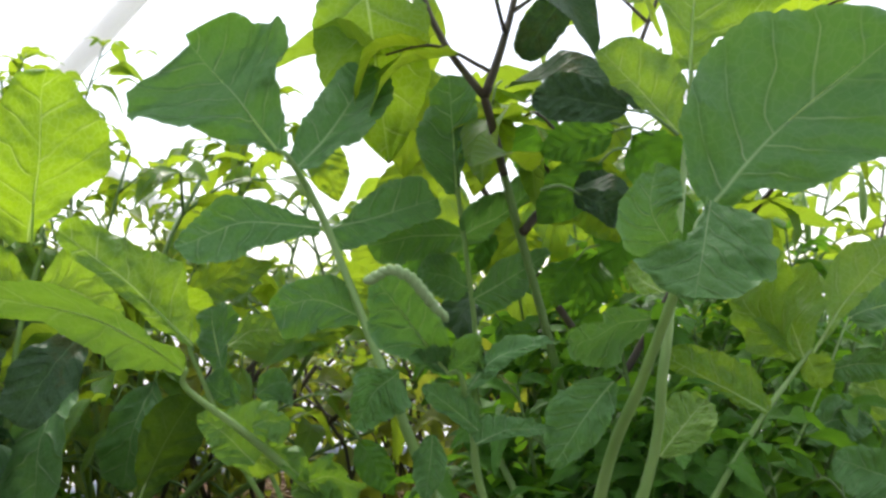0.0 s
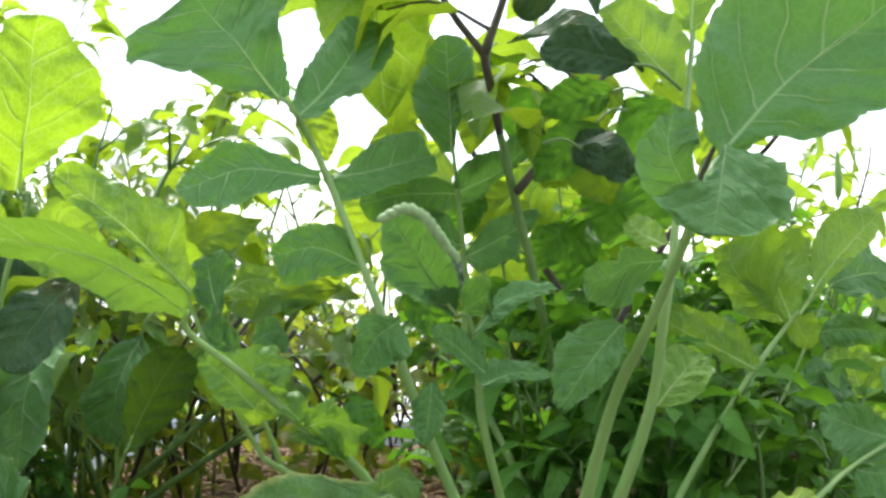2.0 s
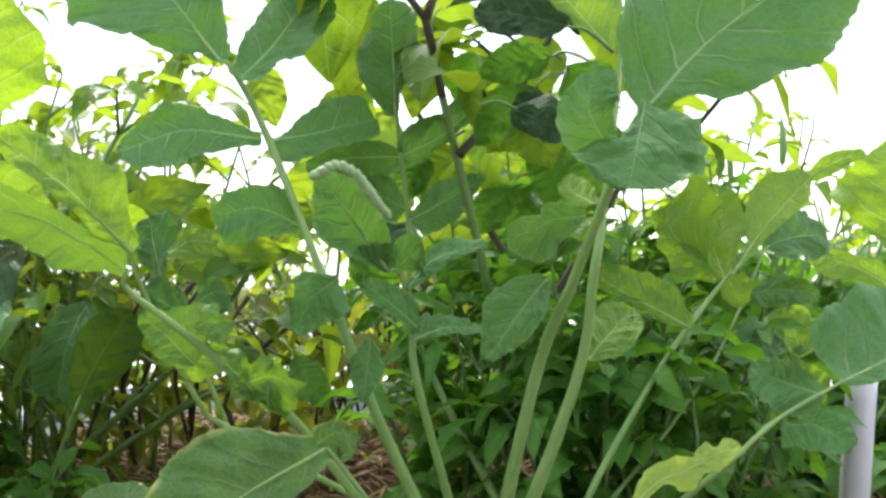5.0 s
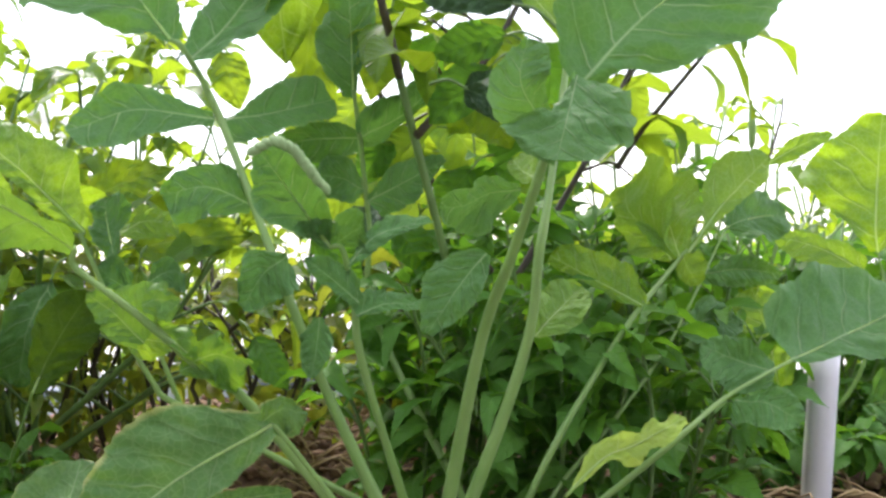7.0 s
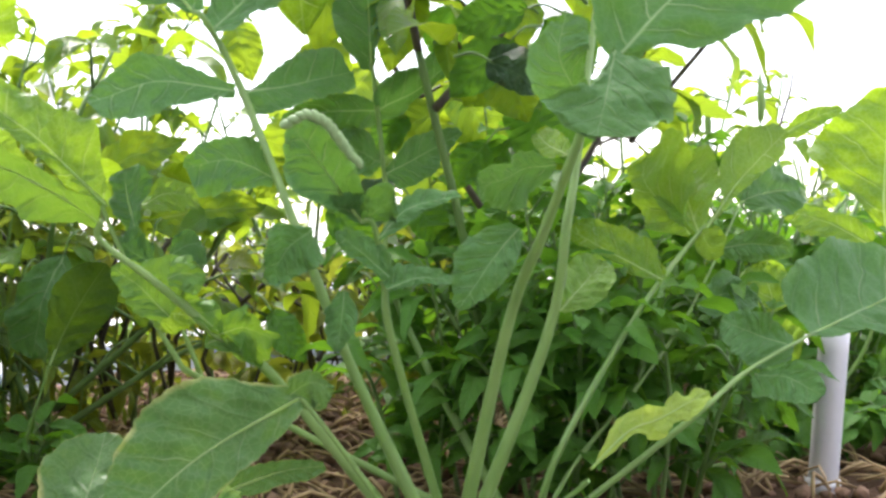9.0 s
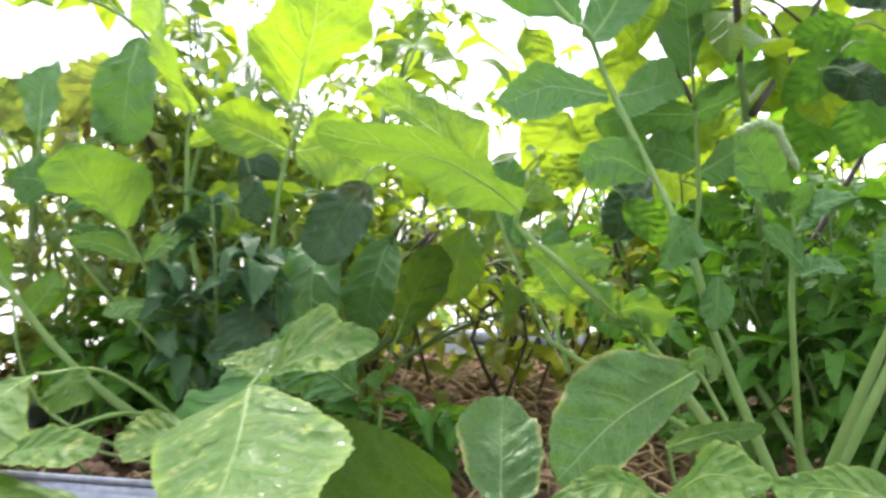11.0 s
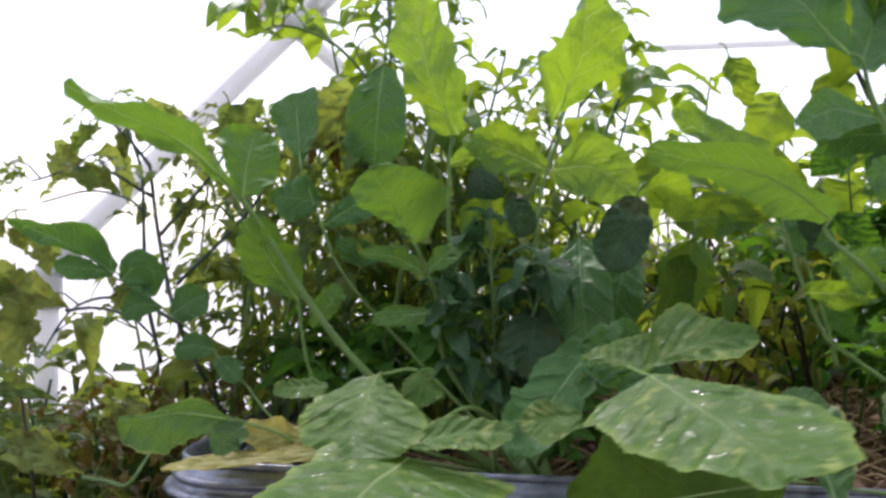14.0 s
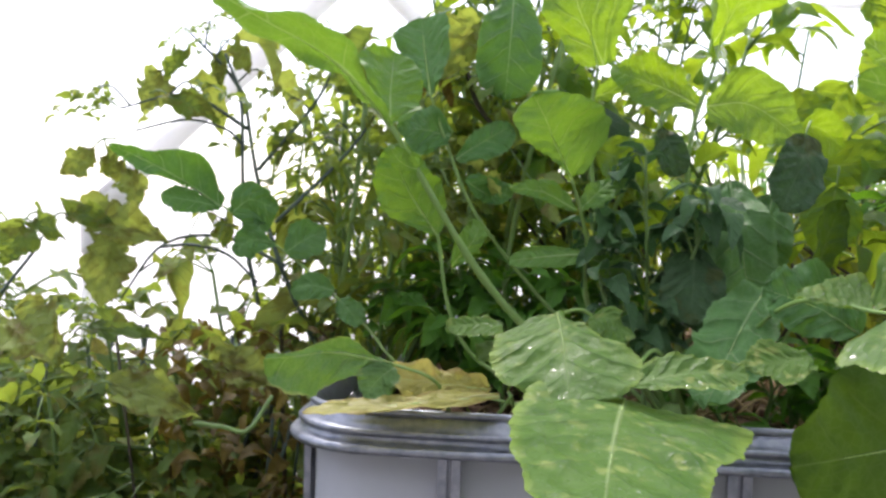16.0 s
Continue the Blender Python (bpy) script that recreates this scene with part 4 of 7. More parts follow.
blade(st, "leaf_blade", [(0.223, 0.718, 0.687), (0.178, 0.690, 0.661), (0.144, 0.660, 0.629)], (0.0090, 0.0136, 0.0171, 0.0194, 0.0209, 0.0214, 0.0202, 0.0166, 0.0103), (0.0131, 0.0237, 0.0329, 0.0376, 0.0368, 0.0339, 0.0298, 0.0226, 0.0140), (0.419, -0.860, 0.289), OLD, rib=True, fold=0.1, sway=0.08)
blade(st, "leaf_lobe", [(0.219, 0.716, 0.689), (0.228, 0.722, 0.695), (0.239, 0.730, 0.690)], (0.0092, 0.0091, 0.0080, 0.0070, 0.0066, 0.0056, 0.0039, 0.0028, 0.0018), (0.0135, 0.0140, 0.0140, 0.0137, 0.0136, 0.0136, 0.0136, 0.0131, 0.0120), (0.574, -0.817, -0.057), OLD)
st = leaf_stalk(radish_a, [(0.293, 0.788, 0.560), (0.199, 0.749, 0.693), (0.173, 0.736, 0.717), (0.141, 0.723, 0.749), (0.113, 0.714, 0.773), (0.115, 0.710, 0.784)], 0.0070)
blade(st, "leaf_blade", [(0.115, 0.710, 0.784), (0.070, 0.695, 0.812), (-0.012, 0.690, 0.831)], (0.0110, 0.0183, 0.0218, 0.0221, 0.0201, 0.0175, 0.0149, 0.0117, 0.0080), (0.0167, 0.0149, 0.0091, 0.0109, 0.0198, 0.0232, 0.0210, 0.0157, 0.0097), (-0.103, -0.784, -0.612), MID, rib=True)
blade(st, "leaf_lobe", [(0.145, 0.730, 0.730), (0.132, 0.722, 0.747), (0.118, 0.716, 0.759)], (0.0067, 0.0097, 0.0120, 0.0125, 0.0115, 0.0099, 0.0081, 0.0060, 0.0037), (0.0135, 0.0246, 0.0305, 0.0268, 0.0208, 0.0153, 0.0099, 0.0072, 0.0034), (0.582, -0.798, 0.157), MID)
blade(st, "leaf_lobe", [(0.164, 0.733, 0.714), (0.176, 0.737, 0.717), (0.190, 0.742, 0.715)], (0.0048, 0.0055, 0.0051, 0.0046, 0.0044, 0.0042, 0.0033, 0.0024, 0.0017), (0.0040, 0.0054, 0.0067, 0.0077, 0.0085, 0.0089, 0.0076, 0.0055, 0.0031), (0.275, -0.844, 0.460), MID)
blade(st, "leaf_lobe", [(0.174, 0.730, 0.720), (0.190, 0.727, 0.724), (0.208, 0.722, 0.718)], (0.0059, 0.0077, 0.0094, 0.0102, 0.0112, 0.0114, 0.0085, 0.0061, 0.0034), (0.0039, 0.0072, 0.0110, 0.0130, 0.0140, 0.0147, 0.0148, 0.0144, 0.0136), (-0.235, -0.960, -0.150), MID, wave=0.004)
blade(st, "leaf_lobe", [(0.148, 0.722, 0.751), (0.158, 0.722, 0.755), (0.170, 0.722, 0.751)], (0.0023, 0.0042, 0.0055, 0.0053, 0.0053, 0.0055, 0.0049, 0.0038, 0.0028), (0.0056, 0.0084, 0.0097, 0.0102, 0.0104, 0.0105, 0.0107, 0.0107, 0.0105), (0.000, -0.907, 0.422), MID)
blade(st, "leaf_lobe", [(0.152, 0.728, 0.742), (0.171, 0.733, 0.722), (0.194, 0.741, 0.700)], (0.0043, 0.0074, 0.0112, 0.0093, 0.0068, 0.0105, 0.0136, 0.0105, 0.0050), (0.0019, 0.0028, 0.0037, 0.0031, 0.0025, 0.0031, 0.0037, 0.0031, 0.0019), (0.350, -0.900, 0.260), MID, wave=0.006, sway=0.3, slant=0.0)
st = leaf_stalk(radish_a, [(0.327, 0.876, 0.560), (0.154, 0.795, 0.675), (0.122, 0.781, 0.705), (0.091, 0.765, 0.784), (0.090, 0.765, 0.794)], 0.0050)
blade(st, "leaf_blade", [(0.090, 0.765, 0.794), (0.056, 0.757, 0.829), (0.009, 0.752, 0.867)], (0.0031, 0.0056, 0.0076, 0.0086, 0.0089, 0.0089, 0.0084, 0.0074, 0.0057), (0.0076, 0.0138, 0.0233, 0.0288, 0.0270, 0.0220, 0.0206, 0.0172, 0.0107), (0.489, -0.772, 0.405), BACKLIT, rib=True)
blade(st, "leaf_lobe", [(0.111, 0.770, 0.793), (0.114, 0.800, 0.801), (0.126, 0.820, 0.797)], (0.0017, 0.0030, 0.0066, 0.0094, 0.0106, 0.0112, 0.0103, 0.0076, 0.0047), (0.0066, 0.0090, 0.0107, 0.0118, 0.0124, 0.0127, 0.0123, 0.0106, 0.0076), (0.860, -0.291, 0.419), BACKLIT)
blade(st, "leaf_lobe", [(0.109, 0.770, 0.729), (0.132, 0.760, 0.729), (0.157, 0.750, 0.727)], (0.0082, 0.0093, 0.0101, 0.0101, 0.0098, 0.0095, 0.0086, 0.0062, 0.0037), (0.0032, 0.0059, 0.0091, 0.0115, 0.0121, 0.0103, 0.0076, 0.0054, 0.0026), (-0.386, -0.912, -0.141), BACKLIT)
st = leaf_stalk(radish_a, [(0.140, 0.800, 0.669), (0.126, 0.790, 0.716), (0.102, 0.780, 0.778)], 0.0040)
blade(st, "leaf_blade", [(0.102, 0.780, 0.778), (0.092, 0.790, 0.797), (0.084, 0.800, 0.817)], (0.0056, 0.0070, 0.0085, 0.0101, 0.0108, 0.0103, 0.0094, 0.0088, 0.0082), (0.0046, 0.0083, 0.0123, 0.0152, 0.0178, 0.0190, 0.0175, 0.0152, 0.0127), (-0.110, -0.904, 0.413), LEAF, rib=True)
blade(st, "leaf_lobe", [(0.112, 0.780, 0.759), (0.103, 0.775, 0.764), (0.095, 0.770, 0.773)], (0.0035, 0.0043, 0.0052, 0.0057, 0.0053, 0.0048, 0.0045, 0.0039, 0.0024), (0.0090, 0.0103, 0.0112, 0.0120, 0.0127, 0.0133, 0.0132, 0.0115, 0.0083), (0.648, -0.707, 0.282), LEAF)
blade(st, "leaf_lobe", [(0.121, 0.785, 0.762), (0.132, 0.790, 0.769), (0.139, 0.800, 0.765)], (0.0031, 0.0056, 0.0083, 0.0086, 0.0084, 0.0074, 0.0050, 0.0036, 0.0023), (0.0075, 0.0100, 0.0117, 0.0126, 0.0129, 0.0130, 0.0130, 0.0130, 0.0127), (0.539, -0.731, 0.419), LEAF)
st = leaf_stalk(radish_a, [(-0.032, 0.860, 0.606), (-0.012, 0.850, 0.648), (0.004, 0.845, 0.685)], 0.0040)
blade(st, "leaf_blade", [(0.004, 0.845, 0.684), (0.013, 0.860, 0.717), (0.032, 0.875, 0.753)], (0.0037, 0.0068, 0.0127, 0.0175, 0.0202, 0.0217, 0.0205, 0.0173, 0.0107), (0.0076, 0.0138, 0.0184, 0.0204, 0.0216, 0.0222, 0.0219, 0.0198, 0.0167), (0.750, -0.662, -0.017), SHADED, rib=True)
st = leaf_stalk(radish_b, [(-0.103, 0.843, 0.560), (-0.100, 0.840, 0.703), (-0.096, 0.854, 0.801), (-0.079, 0.859, 0.861), (-0.080, 0.848, 0.864)], 0.0060)
blade(st, "leaf_blade", [(-0.080, 0.848, 0.864), (-0.066, 0.835, 0.919), (-0.044, 0.820, 0.982)], (0.0255, 0.0463, 0.0611, 0.0601, 0.0516, 0.0494, 0.0473, 0.0341, 0.0208), (0.0068, 0.0123, 0.0233, 0.0359, 0.0445, 0.0466, 0.0434, 0.0336, 0.0208), (0.748, -0.558, -0.360), BACKLIT, rib=True, fold=0.35)
blade(st, "leaf_lobe", [(-0.090, 0.857, 0.829), (-0.126, 0.857, 0.845), (-0.163, 0.857, 0.857)], (0.0077, 0.0140, 0.0214, 0.0235, 0.0235, 0.0220, 0.0186, 0.0145, 0.0099), (0.0080, 0.0146, 0.0202, 0.0225, 0.0236, 0.0224, 0.0196, 0.0147, 0.0091), (0.139, -0.921, 0.363), BACKLIT)
blade(st, "leaf_lobe", [(-0.085, 0.858, 0.829), (-0.049, 0.854, 0.830), (-0.010, 0.850, 0.803)], (0.0088, 0.0160, 0.0264, 0.0282, 0.0269, 0.0251, 0.0206, 0.0148, 0.0085), (0.0154, 0.0230, 0.0271, 0.0293, 0.0302, 0.0289, 0.0254, 0.0186, 0.0116), (-0.059, -0.989, 0.133), BACKLIT)
blade(st, "leaf_lobe", [(-0.007, 0.890, 0.811), (0.016, 0.900, 0.816), (0.039, 0.910, 0.800)], (0.0079, 0.0145, 0.0170, 0.0175, 0.0168, 0.0152, 0.0119, 0.0085, 0.0039), (0.0180, 0.0204, 0.0216, 0.0220, 0.0222, 0.0223, 0.0222, 0.0215, 0.0203), (0.280, -0.869, -0.408), BACKLIT)
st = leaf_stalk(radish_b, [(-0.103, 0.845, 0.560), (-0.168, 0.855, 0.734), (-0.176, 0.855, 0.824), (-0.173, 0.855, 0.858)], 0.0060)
blade(st, "leaf_blade", [(-0.173, 0.855, 0.858), (-0.190, 0.845, 0.920), (-0.210, 0.830, 0.987)], (0.018, 0.032, 0.040, 0.044, 0.046, 0.046, 0.042, 0.034, 0.022), (0.030, 0.060, 0.078, 0.082, 0.078, 0.070, 0.058, 0.044, 0.026), (-0.810, -0.590, 0.000), BACKLIT, rib=True, fold=0.22, wave=0.005, sway=0.12)
blade(st, "leaf_lobe", [(-0.178, 0.858, 0.833), (-0.158, 0.866, 0.843), (-0.141, 0.878, 0.866)], (0.0037, 0.0066, 0.0104, 0.0126, 0.0133, 0.0132, 0.0127, 0.0108, 0.0067), (0.0029, 0.0039, 0.0051, 0.0056, 0.0057, 0.0063, 0.0067, 0.0049, 0.0030), (0.600, -0.773, -0.204), BACKLIT)
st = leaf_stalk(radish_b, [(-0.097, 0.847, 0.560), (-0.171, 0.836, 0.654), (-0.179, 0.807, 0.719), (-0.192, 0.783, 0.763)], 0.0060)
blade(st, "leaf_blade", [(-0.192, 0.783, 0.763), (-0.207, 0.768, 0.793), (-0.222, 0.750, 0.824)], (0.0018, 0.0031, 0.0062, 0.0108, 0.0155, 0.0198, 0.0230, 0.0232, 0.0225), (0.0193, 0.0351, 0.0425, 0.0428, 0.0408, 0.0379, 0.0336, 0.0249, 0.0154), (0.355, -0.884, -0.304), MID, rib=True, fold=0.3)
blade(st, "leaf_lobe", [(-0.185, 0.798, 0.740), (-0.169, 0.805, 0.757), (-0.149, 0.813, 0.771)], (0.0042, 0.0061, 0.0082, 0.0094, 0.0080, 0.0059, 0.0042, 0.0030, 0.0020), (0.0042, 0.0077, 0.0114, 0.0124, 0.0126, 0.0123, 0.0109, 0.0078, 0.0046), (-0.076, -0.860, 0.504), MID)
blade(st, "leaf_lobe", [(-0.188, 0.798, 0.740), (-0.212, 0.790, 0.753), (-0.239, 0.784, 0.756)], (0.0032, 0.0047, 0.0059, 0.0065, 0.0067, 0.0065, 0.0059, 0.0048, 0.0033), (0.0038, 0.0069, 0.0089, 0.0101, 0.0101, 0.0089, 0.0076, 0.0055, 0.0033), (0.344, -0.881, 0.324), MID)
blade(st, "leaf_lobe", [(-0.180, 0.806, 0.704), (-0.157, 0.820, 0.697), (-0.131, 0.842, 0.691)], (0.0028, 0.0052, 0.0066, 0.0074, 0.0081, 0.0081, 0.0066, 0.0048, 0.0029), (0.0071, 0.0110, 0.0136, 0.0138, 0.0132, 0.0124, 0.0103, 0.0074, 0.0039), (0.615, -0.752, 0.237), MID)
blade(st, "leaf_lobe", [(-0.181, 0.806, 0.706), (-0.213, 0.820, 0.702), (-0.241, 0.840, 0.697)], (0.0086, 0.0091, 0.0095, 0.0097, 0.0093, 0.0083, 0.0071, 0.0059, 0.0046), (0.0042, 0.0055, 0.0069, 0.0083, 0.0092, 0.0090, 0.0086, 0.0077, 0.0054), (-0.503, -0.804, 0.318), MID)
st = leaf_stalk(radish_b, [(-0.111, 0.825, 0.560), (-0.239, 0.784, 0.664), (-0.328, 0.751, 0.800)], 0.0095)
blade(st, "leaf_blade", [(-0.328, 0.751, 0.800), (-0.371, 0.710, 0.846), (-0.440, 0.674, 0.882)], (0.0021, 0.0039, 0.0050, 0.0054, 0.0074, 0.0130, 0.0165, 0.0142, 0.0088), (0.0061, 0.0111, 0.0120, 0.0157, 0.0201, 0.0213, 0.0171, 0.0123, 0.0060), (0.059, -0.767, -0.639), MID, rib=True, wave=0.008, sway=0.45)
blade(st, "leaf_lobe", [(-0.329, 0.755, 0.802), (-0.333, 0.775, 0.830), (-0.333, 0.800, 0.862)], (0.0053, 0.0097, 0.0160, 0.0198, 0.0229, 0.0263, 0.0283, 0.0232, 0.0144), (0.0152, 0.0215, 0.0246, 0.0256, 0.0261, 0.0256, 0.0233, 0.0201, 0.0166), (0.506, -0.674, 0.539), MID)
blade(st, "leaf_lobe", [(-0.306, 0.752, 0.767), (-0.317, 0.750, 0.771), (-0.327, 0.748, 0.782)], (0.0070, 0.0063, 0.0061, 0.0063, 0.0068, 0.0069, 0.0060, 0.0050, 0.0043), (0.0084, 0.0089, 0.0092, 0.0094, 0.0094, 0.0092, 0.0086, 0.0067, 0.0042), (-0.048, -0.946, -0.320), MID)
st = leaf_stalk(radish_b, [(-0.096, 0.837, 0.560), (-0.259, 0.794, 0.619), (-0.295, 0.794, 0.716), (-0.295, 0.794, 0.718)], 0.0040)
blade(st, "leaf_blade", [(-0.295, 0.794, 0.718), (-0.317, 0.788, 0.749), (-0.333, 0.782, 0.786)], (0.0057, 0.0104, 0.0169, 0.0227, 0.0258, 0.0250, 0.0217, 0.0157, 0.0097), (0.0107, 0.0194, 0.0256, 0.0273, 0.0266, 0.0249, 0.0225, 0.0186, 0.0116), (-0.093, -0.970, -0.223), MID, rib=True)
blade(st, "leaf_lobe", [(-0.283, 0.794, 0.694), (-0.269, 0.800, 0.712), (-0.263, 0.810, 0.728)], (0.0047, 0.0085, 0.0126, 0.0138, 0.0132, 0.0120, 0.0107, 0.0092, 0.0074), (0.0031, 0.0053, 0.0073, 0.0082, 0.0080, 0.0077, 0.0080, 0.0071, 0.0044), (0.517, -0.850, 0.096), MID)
st = leaf_stalk(radish_b, [(-0.089, 0.838, 0.560), (-0.299, 0.839, 0.592), (-0.364, 0.848, 0.640), (-0.416, 0.854, 0.684), (-0.495, 0.869, 0.735)], 0.0030)
blade(st, "leaf_blade", [(-0.496, 0.869, 0.735), (-0.536, 0.848, 0.763), (-0.581, 0.826, 0.784)], (0.0021, 0.0025, 0.0029, 0.0041, 0.0063, 0.0082, 0.0088, 0.0069, 0.0043), (0.0107, 0.0195, 0.0267, 0.0268, 0.0221, 0.0143, 0.0084, 0.0066, 0.0041), (0.324, -0.915, -0.240), LEAF, rib=True)
blade(st, "leaf_lobe", [(-0.497, 0.868, 0.734), (-0.516, 0.850, 0.739), (-0.537, 0.833, 0.742)], (0.0033, 0.0060, 0.0086, 0.0106, 0.0114, 0.0118, 0.0120, 0.0105, 0.0065), (0.0021, 0.0028, 0.0051, 0.0079, 0.0096, 0.0103, 0.0106, 0.0090, 0.0056), (0.663, -0.692, 0.286), LEAF)
blade(st, "leaf_lobe", [(-0.481, 0.849, 0.729), (-0.466, 0.857, 0.741), (-0.444, 0.865, 0.733)], (0.0050, 0.0090, 0.0131, 0.0154, 0.0162, 0.0136, 0.0109, 0.0078, 0.0048), (0.0237, 0.0249, 0.0252, 0.0250, 0.0248, 0.0247, 0.0245, 0.0238, 0.0223), (0.374, -0.910, 0.182), LEAF)
blade(st, "leaf_lobe", [(-0.441, 0.850, 0.704), (-0.459, 0.845, 0.707), (-0.476, 0.840, 0.697)], (0.0043, 0.0077, 0.0110, 0.0130, 0.0143, 0.0151, 0.0149, 0.0112, 0.0069), (0.0020, 0.0027, 0.0064, 0.0115, 0.0129, 0.0128, 0.0109, 0.0079, 0.0043), (0.210, -0.935, 0.285), LEAF)
blade(st, "leaf_lobe", [(-0.433, 0.852, 0.697), (-0.418, 0.858, 0.708), (-0.401, 0.865, 0.717)], (0.0059, 0.0106, 0.0153, 0.0174, 0.0168, 0.0157, 0.0136, 0.0098, 0.0052), (0.0094, 0.0146, 0.0163, 0.0168, 0.0171, 0.0173, 0.0162, 0.0117, 0.0071), (0.187, -0.933, 0.307), LEAF)
blade(st, "leaf_lobe", [(-0.389, 0.848, 0.666), (-0.408, 0.845, 0.670), (-0.425, 0.840, 0.665)], (0.0075, 0.0097, 0.0113, 0.0120, 0.0121, 0.0118, 0.0111, 0.0100, 0.0085), (0.0044, 0.0080, 0.0095, 0.0107, 0.0115, 0.0098, 0.0078, 0.0059, 0.0036), (0.196, -0.922, 0.335), LEAF)
blade(st, "leaf_lobe", [(-0.384, 0.848, 0.659), (-0.375, 0.845, 0.650), (-0.363, 0.842, 0.639)], (0.0067, 0.0080, 0.0093, 0.0108, 0.0119, 0.0117, 0.0099, 0.0079, 0.0058), (0.0064, 0.0077, 0.0090, 0.0102, 0.0103, 0.0100, 0.0096, 0.0080, 0.0050), (0.193, -0.866, 0.462), LEAF)
st = leaf_stalk(radish_b, [(-0.097, 0.835, 0.560), (-0.200, 0.883, 0.648), (-0.269, 0.858, 0.732), (-0.298, 0.858, 0.795), (-0.313, 0.860, 0.836)], 0.0040)
blade(st, "leaf_blade", [(-0.313, 0.860, 0.836), (-0.320, 0.875, 0.869), (-0.327, 0.890, 0.904)], (0.0032, 0.0059, 0.0111, 0.0168, 0.0208, 0.0228, 0.0241, 0.0224, 0.0139), (0.0092, 0.0145, 0.0187, 0.0215, 0.0240, 0.0260, 0.0267, 0.0258, 0.0245), (-0.298, -0.894, 0.333), LEAF, rib=True)
blade(st, "leaf_lobe", [(-0.294, 0.858, 0.800), (-0.317, 0.857, 0.804), (-0.339, 0.855, 0.806)], (0.0098, 0.0169, 0.0203, 0.0224, 0.0233, 0.0201, 0.0145, 0.0104, 0.0052), (0.0092, 0.0168, 0.0195, 0.0191, 0.0188, 0.0173, 0.0130, 0.0093, 0.0050), (0.101, -0.955, 0.278), LEAF)
blade(st, "leaf_lobe", [(-0.289, 0.858, 0.780), (-0.267, 0.870, 0.797), (-0.243, 0.880, 0.811)], (0.0026, 0.0047, 0.0080, 0.0107, 0.0110, 0.0107, 0.0104, 0.0083, 0.0051), (0.0059, 0.0107, 0.0158, 0.0175, 0.0180, 0.0184, 0.0179, 0.0140, 0.0087), (0.214, -0.918, 0.334), LEAF)
blade(st, "leaf_lobe", [(-0.280, 0.858, 0.763), (-0.261, 0.870, 0.751), (-0.242, 0.880, 0.752)], (0.0089, 0.0117, 0.0137, 0.0151, 0.0159, 0.0159, 0.0144, 0.0115, 0.0074), (0.0047, 0.0061, 0.0074, 0.0075, 0.0073, 0.0075, 0.0065, 0.0047, 0.0024), (0.524, -0.842, 0.126), LEAF)
st = leaf_stalk(radish_b, [(-0.280, 0.801, 0.570), (-0.287, 0.740, 0.611), (-0.319, 0.725, 0.626)], 0.0040)
blade(st, "leaf_blade", [(-0.319, 0.725, 0.626), (-0.359, 0.700, 0.635), (-0.398, 0.678, 0.632)], (0.0057, 0.0101, 0.0148, 0.0225, 0.0274, 0.0294, 0.0284, 0.0253, 0.0186), (0.0019, 0.0034, 0.0095, 0.0132, 0.0101, 0.0058, 0.0034, 0.0028, 0.0029), (0.500, -0.856, -0.130), OLD, rib=True)
blade(st, "leaf_lobe", [(-0.314, 0.722, 0.623), (-0.324, 0.715, 0.617), (-0.334, 0.708, 0.603)], (0.0100, 0.0110, 0.0119, 0.0127, 0.0133, 0.0133, 0.0113, 0.0081, 0.0047), (0.0066, 0.0084, 0.0103, 0.0126, 0.0140, 0.0139, 0.0130, 0.0101, 0.0063), (0.121, -0.866, 0.485), OLD)
st = leaf_stalk(radish_b, [(-0.103, 0.835, 0.560), (-0.170, 0.740, 0.660), (-0.200, 0.680, 0.672)], 0.0040)
blade(st, "leaf_blade", [(-0.200, 0.680, 0.672), (-0.196, 0.625, 0.661), (-0.191, 0.565, 0.633)], (0.0036, 0.0065, 0.0128, 0.0203, 0.0281, 0.0366, 0.0430, 0.0418, 0.0333), (0.0444, 0.0421, 0.0415, 0.0420, 0.0431, 0.0434, 0.0385, 0.0277, 0.0160), (-0.164, -0.328, 0.930), LOW, rib=True, fold=-0.06, sway=0.05)
blade(st, "leaf_lobe", [(-0.235, 0.672, 0.664), (-0.254, 0.668, 0.663), (-0.272, 0.662, 0.661)], (0.0143, 0.0164, 0.0177, 0.0182, 0.0184, 0.0179, 0.0154, 0.0122, 0.0089), (0.0031, 0.0056, 0.0082, 0.0087, 0.0084, 0.0079, 0.0074, 0.0067, 0.0052), (0.038, -0.413, 0.910), LOW, sway=0.08)
blade(st, "leaf_lobe", [(-0.180, 0.672, 0.668), (-0.165, 0.668, 0.670), (-0.150, 0.662, 0.659)], (0.0038, 0.0066, 0.0098, 0.0122, 0.0120, 0.0051, 0.0026, 0.0026, 0.0026), (0.0241, 0.0255, 0.0261, 0.0263, 0.0266, 0.0267, 0.0263, 0.0246, 0.0206), (0.110, -0.463, 0.880), LOW, sway=0.08)
blade(st, "leaf_lobe", [(-0.237, 0.670, 0.650), (-0.245, 0.667, 0.646), (-0.251, 0.664, 0.641)], (0.0023, 0.0040, 0.0069, 0.0097, 0.0118, 0.0126, 0.0110, 0.0085, 0.0054), (0.0059, 0.0066, 0.0076, 0.0088, 0.0096, 0.0083, 0.0059, 0.0043, 0.0024), (-0.265, -0.560, 0.785), LOW, sway=0.08)
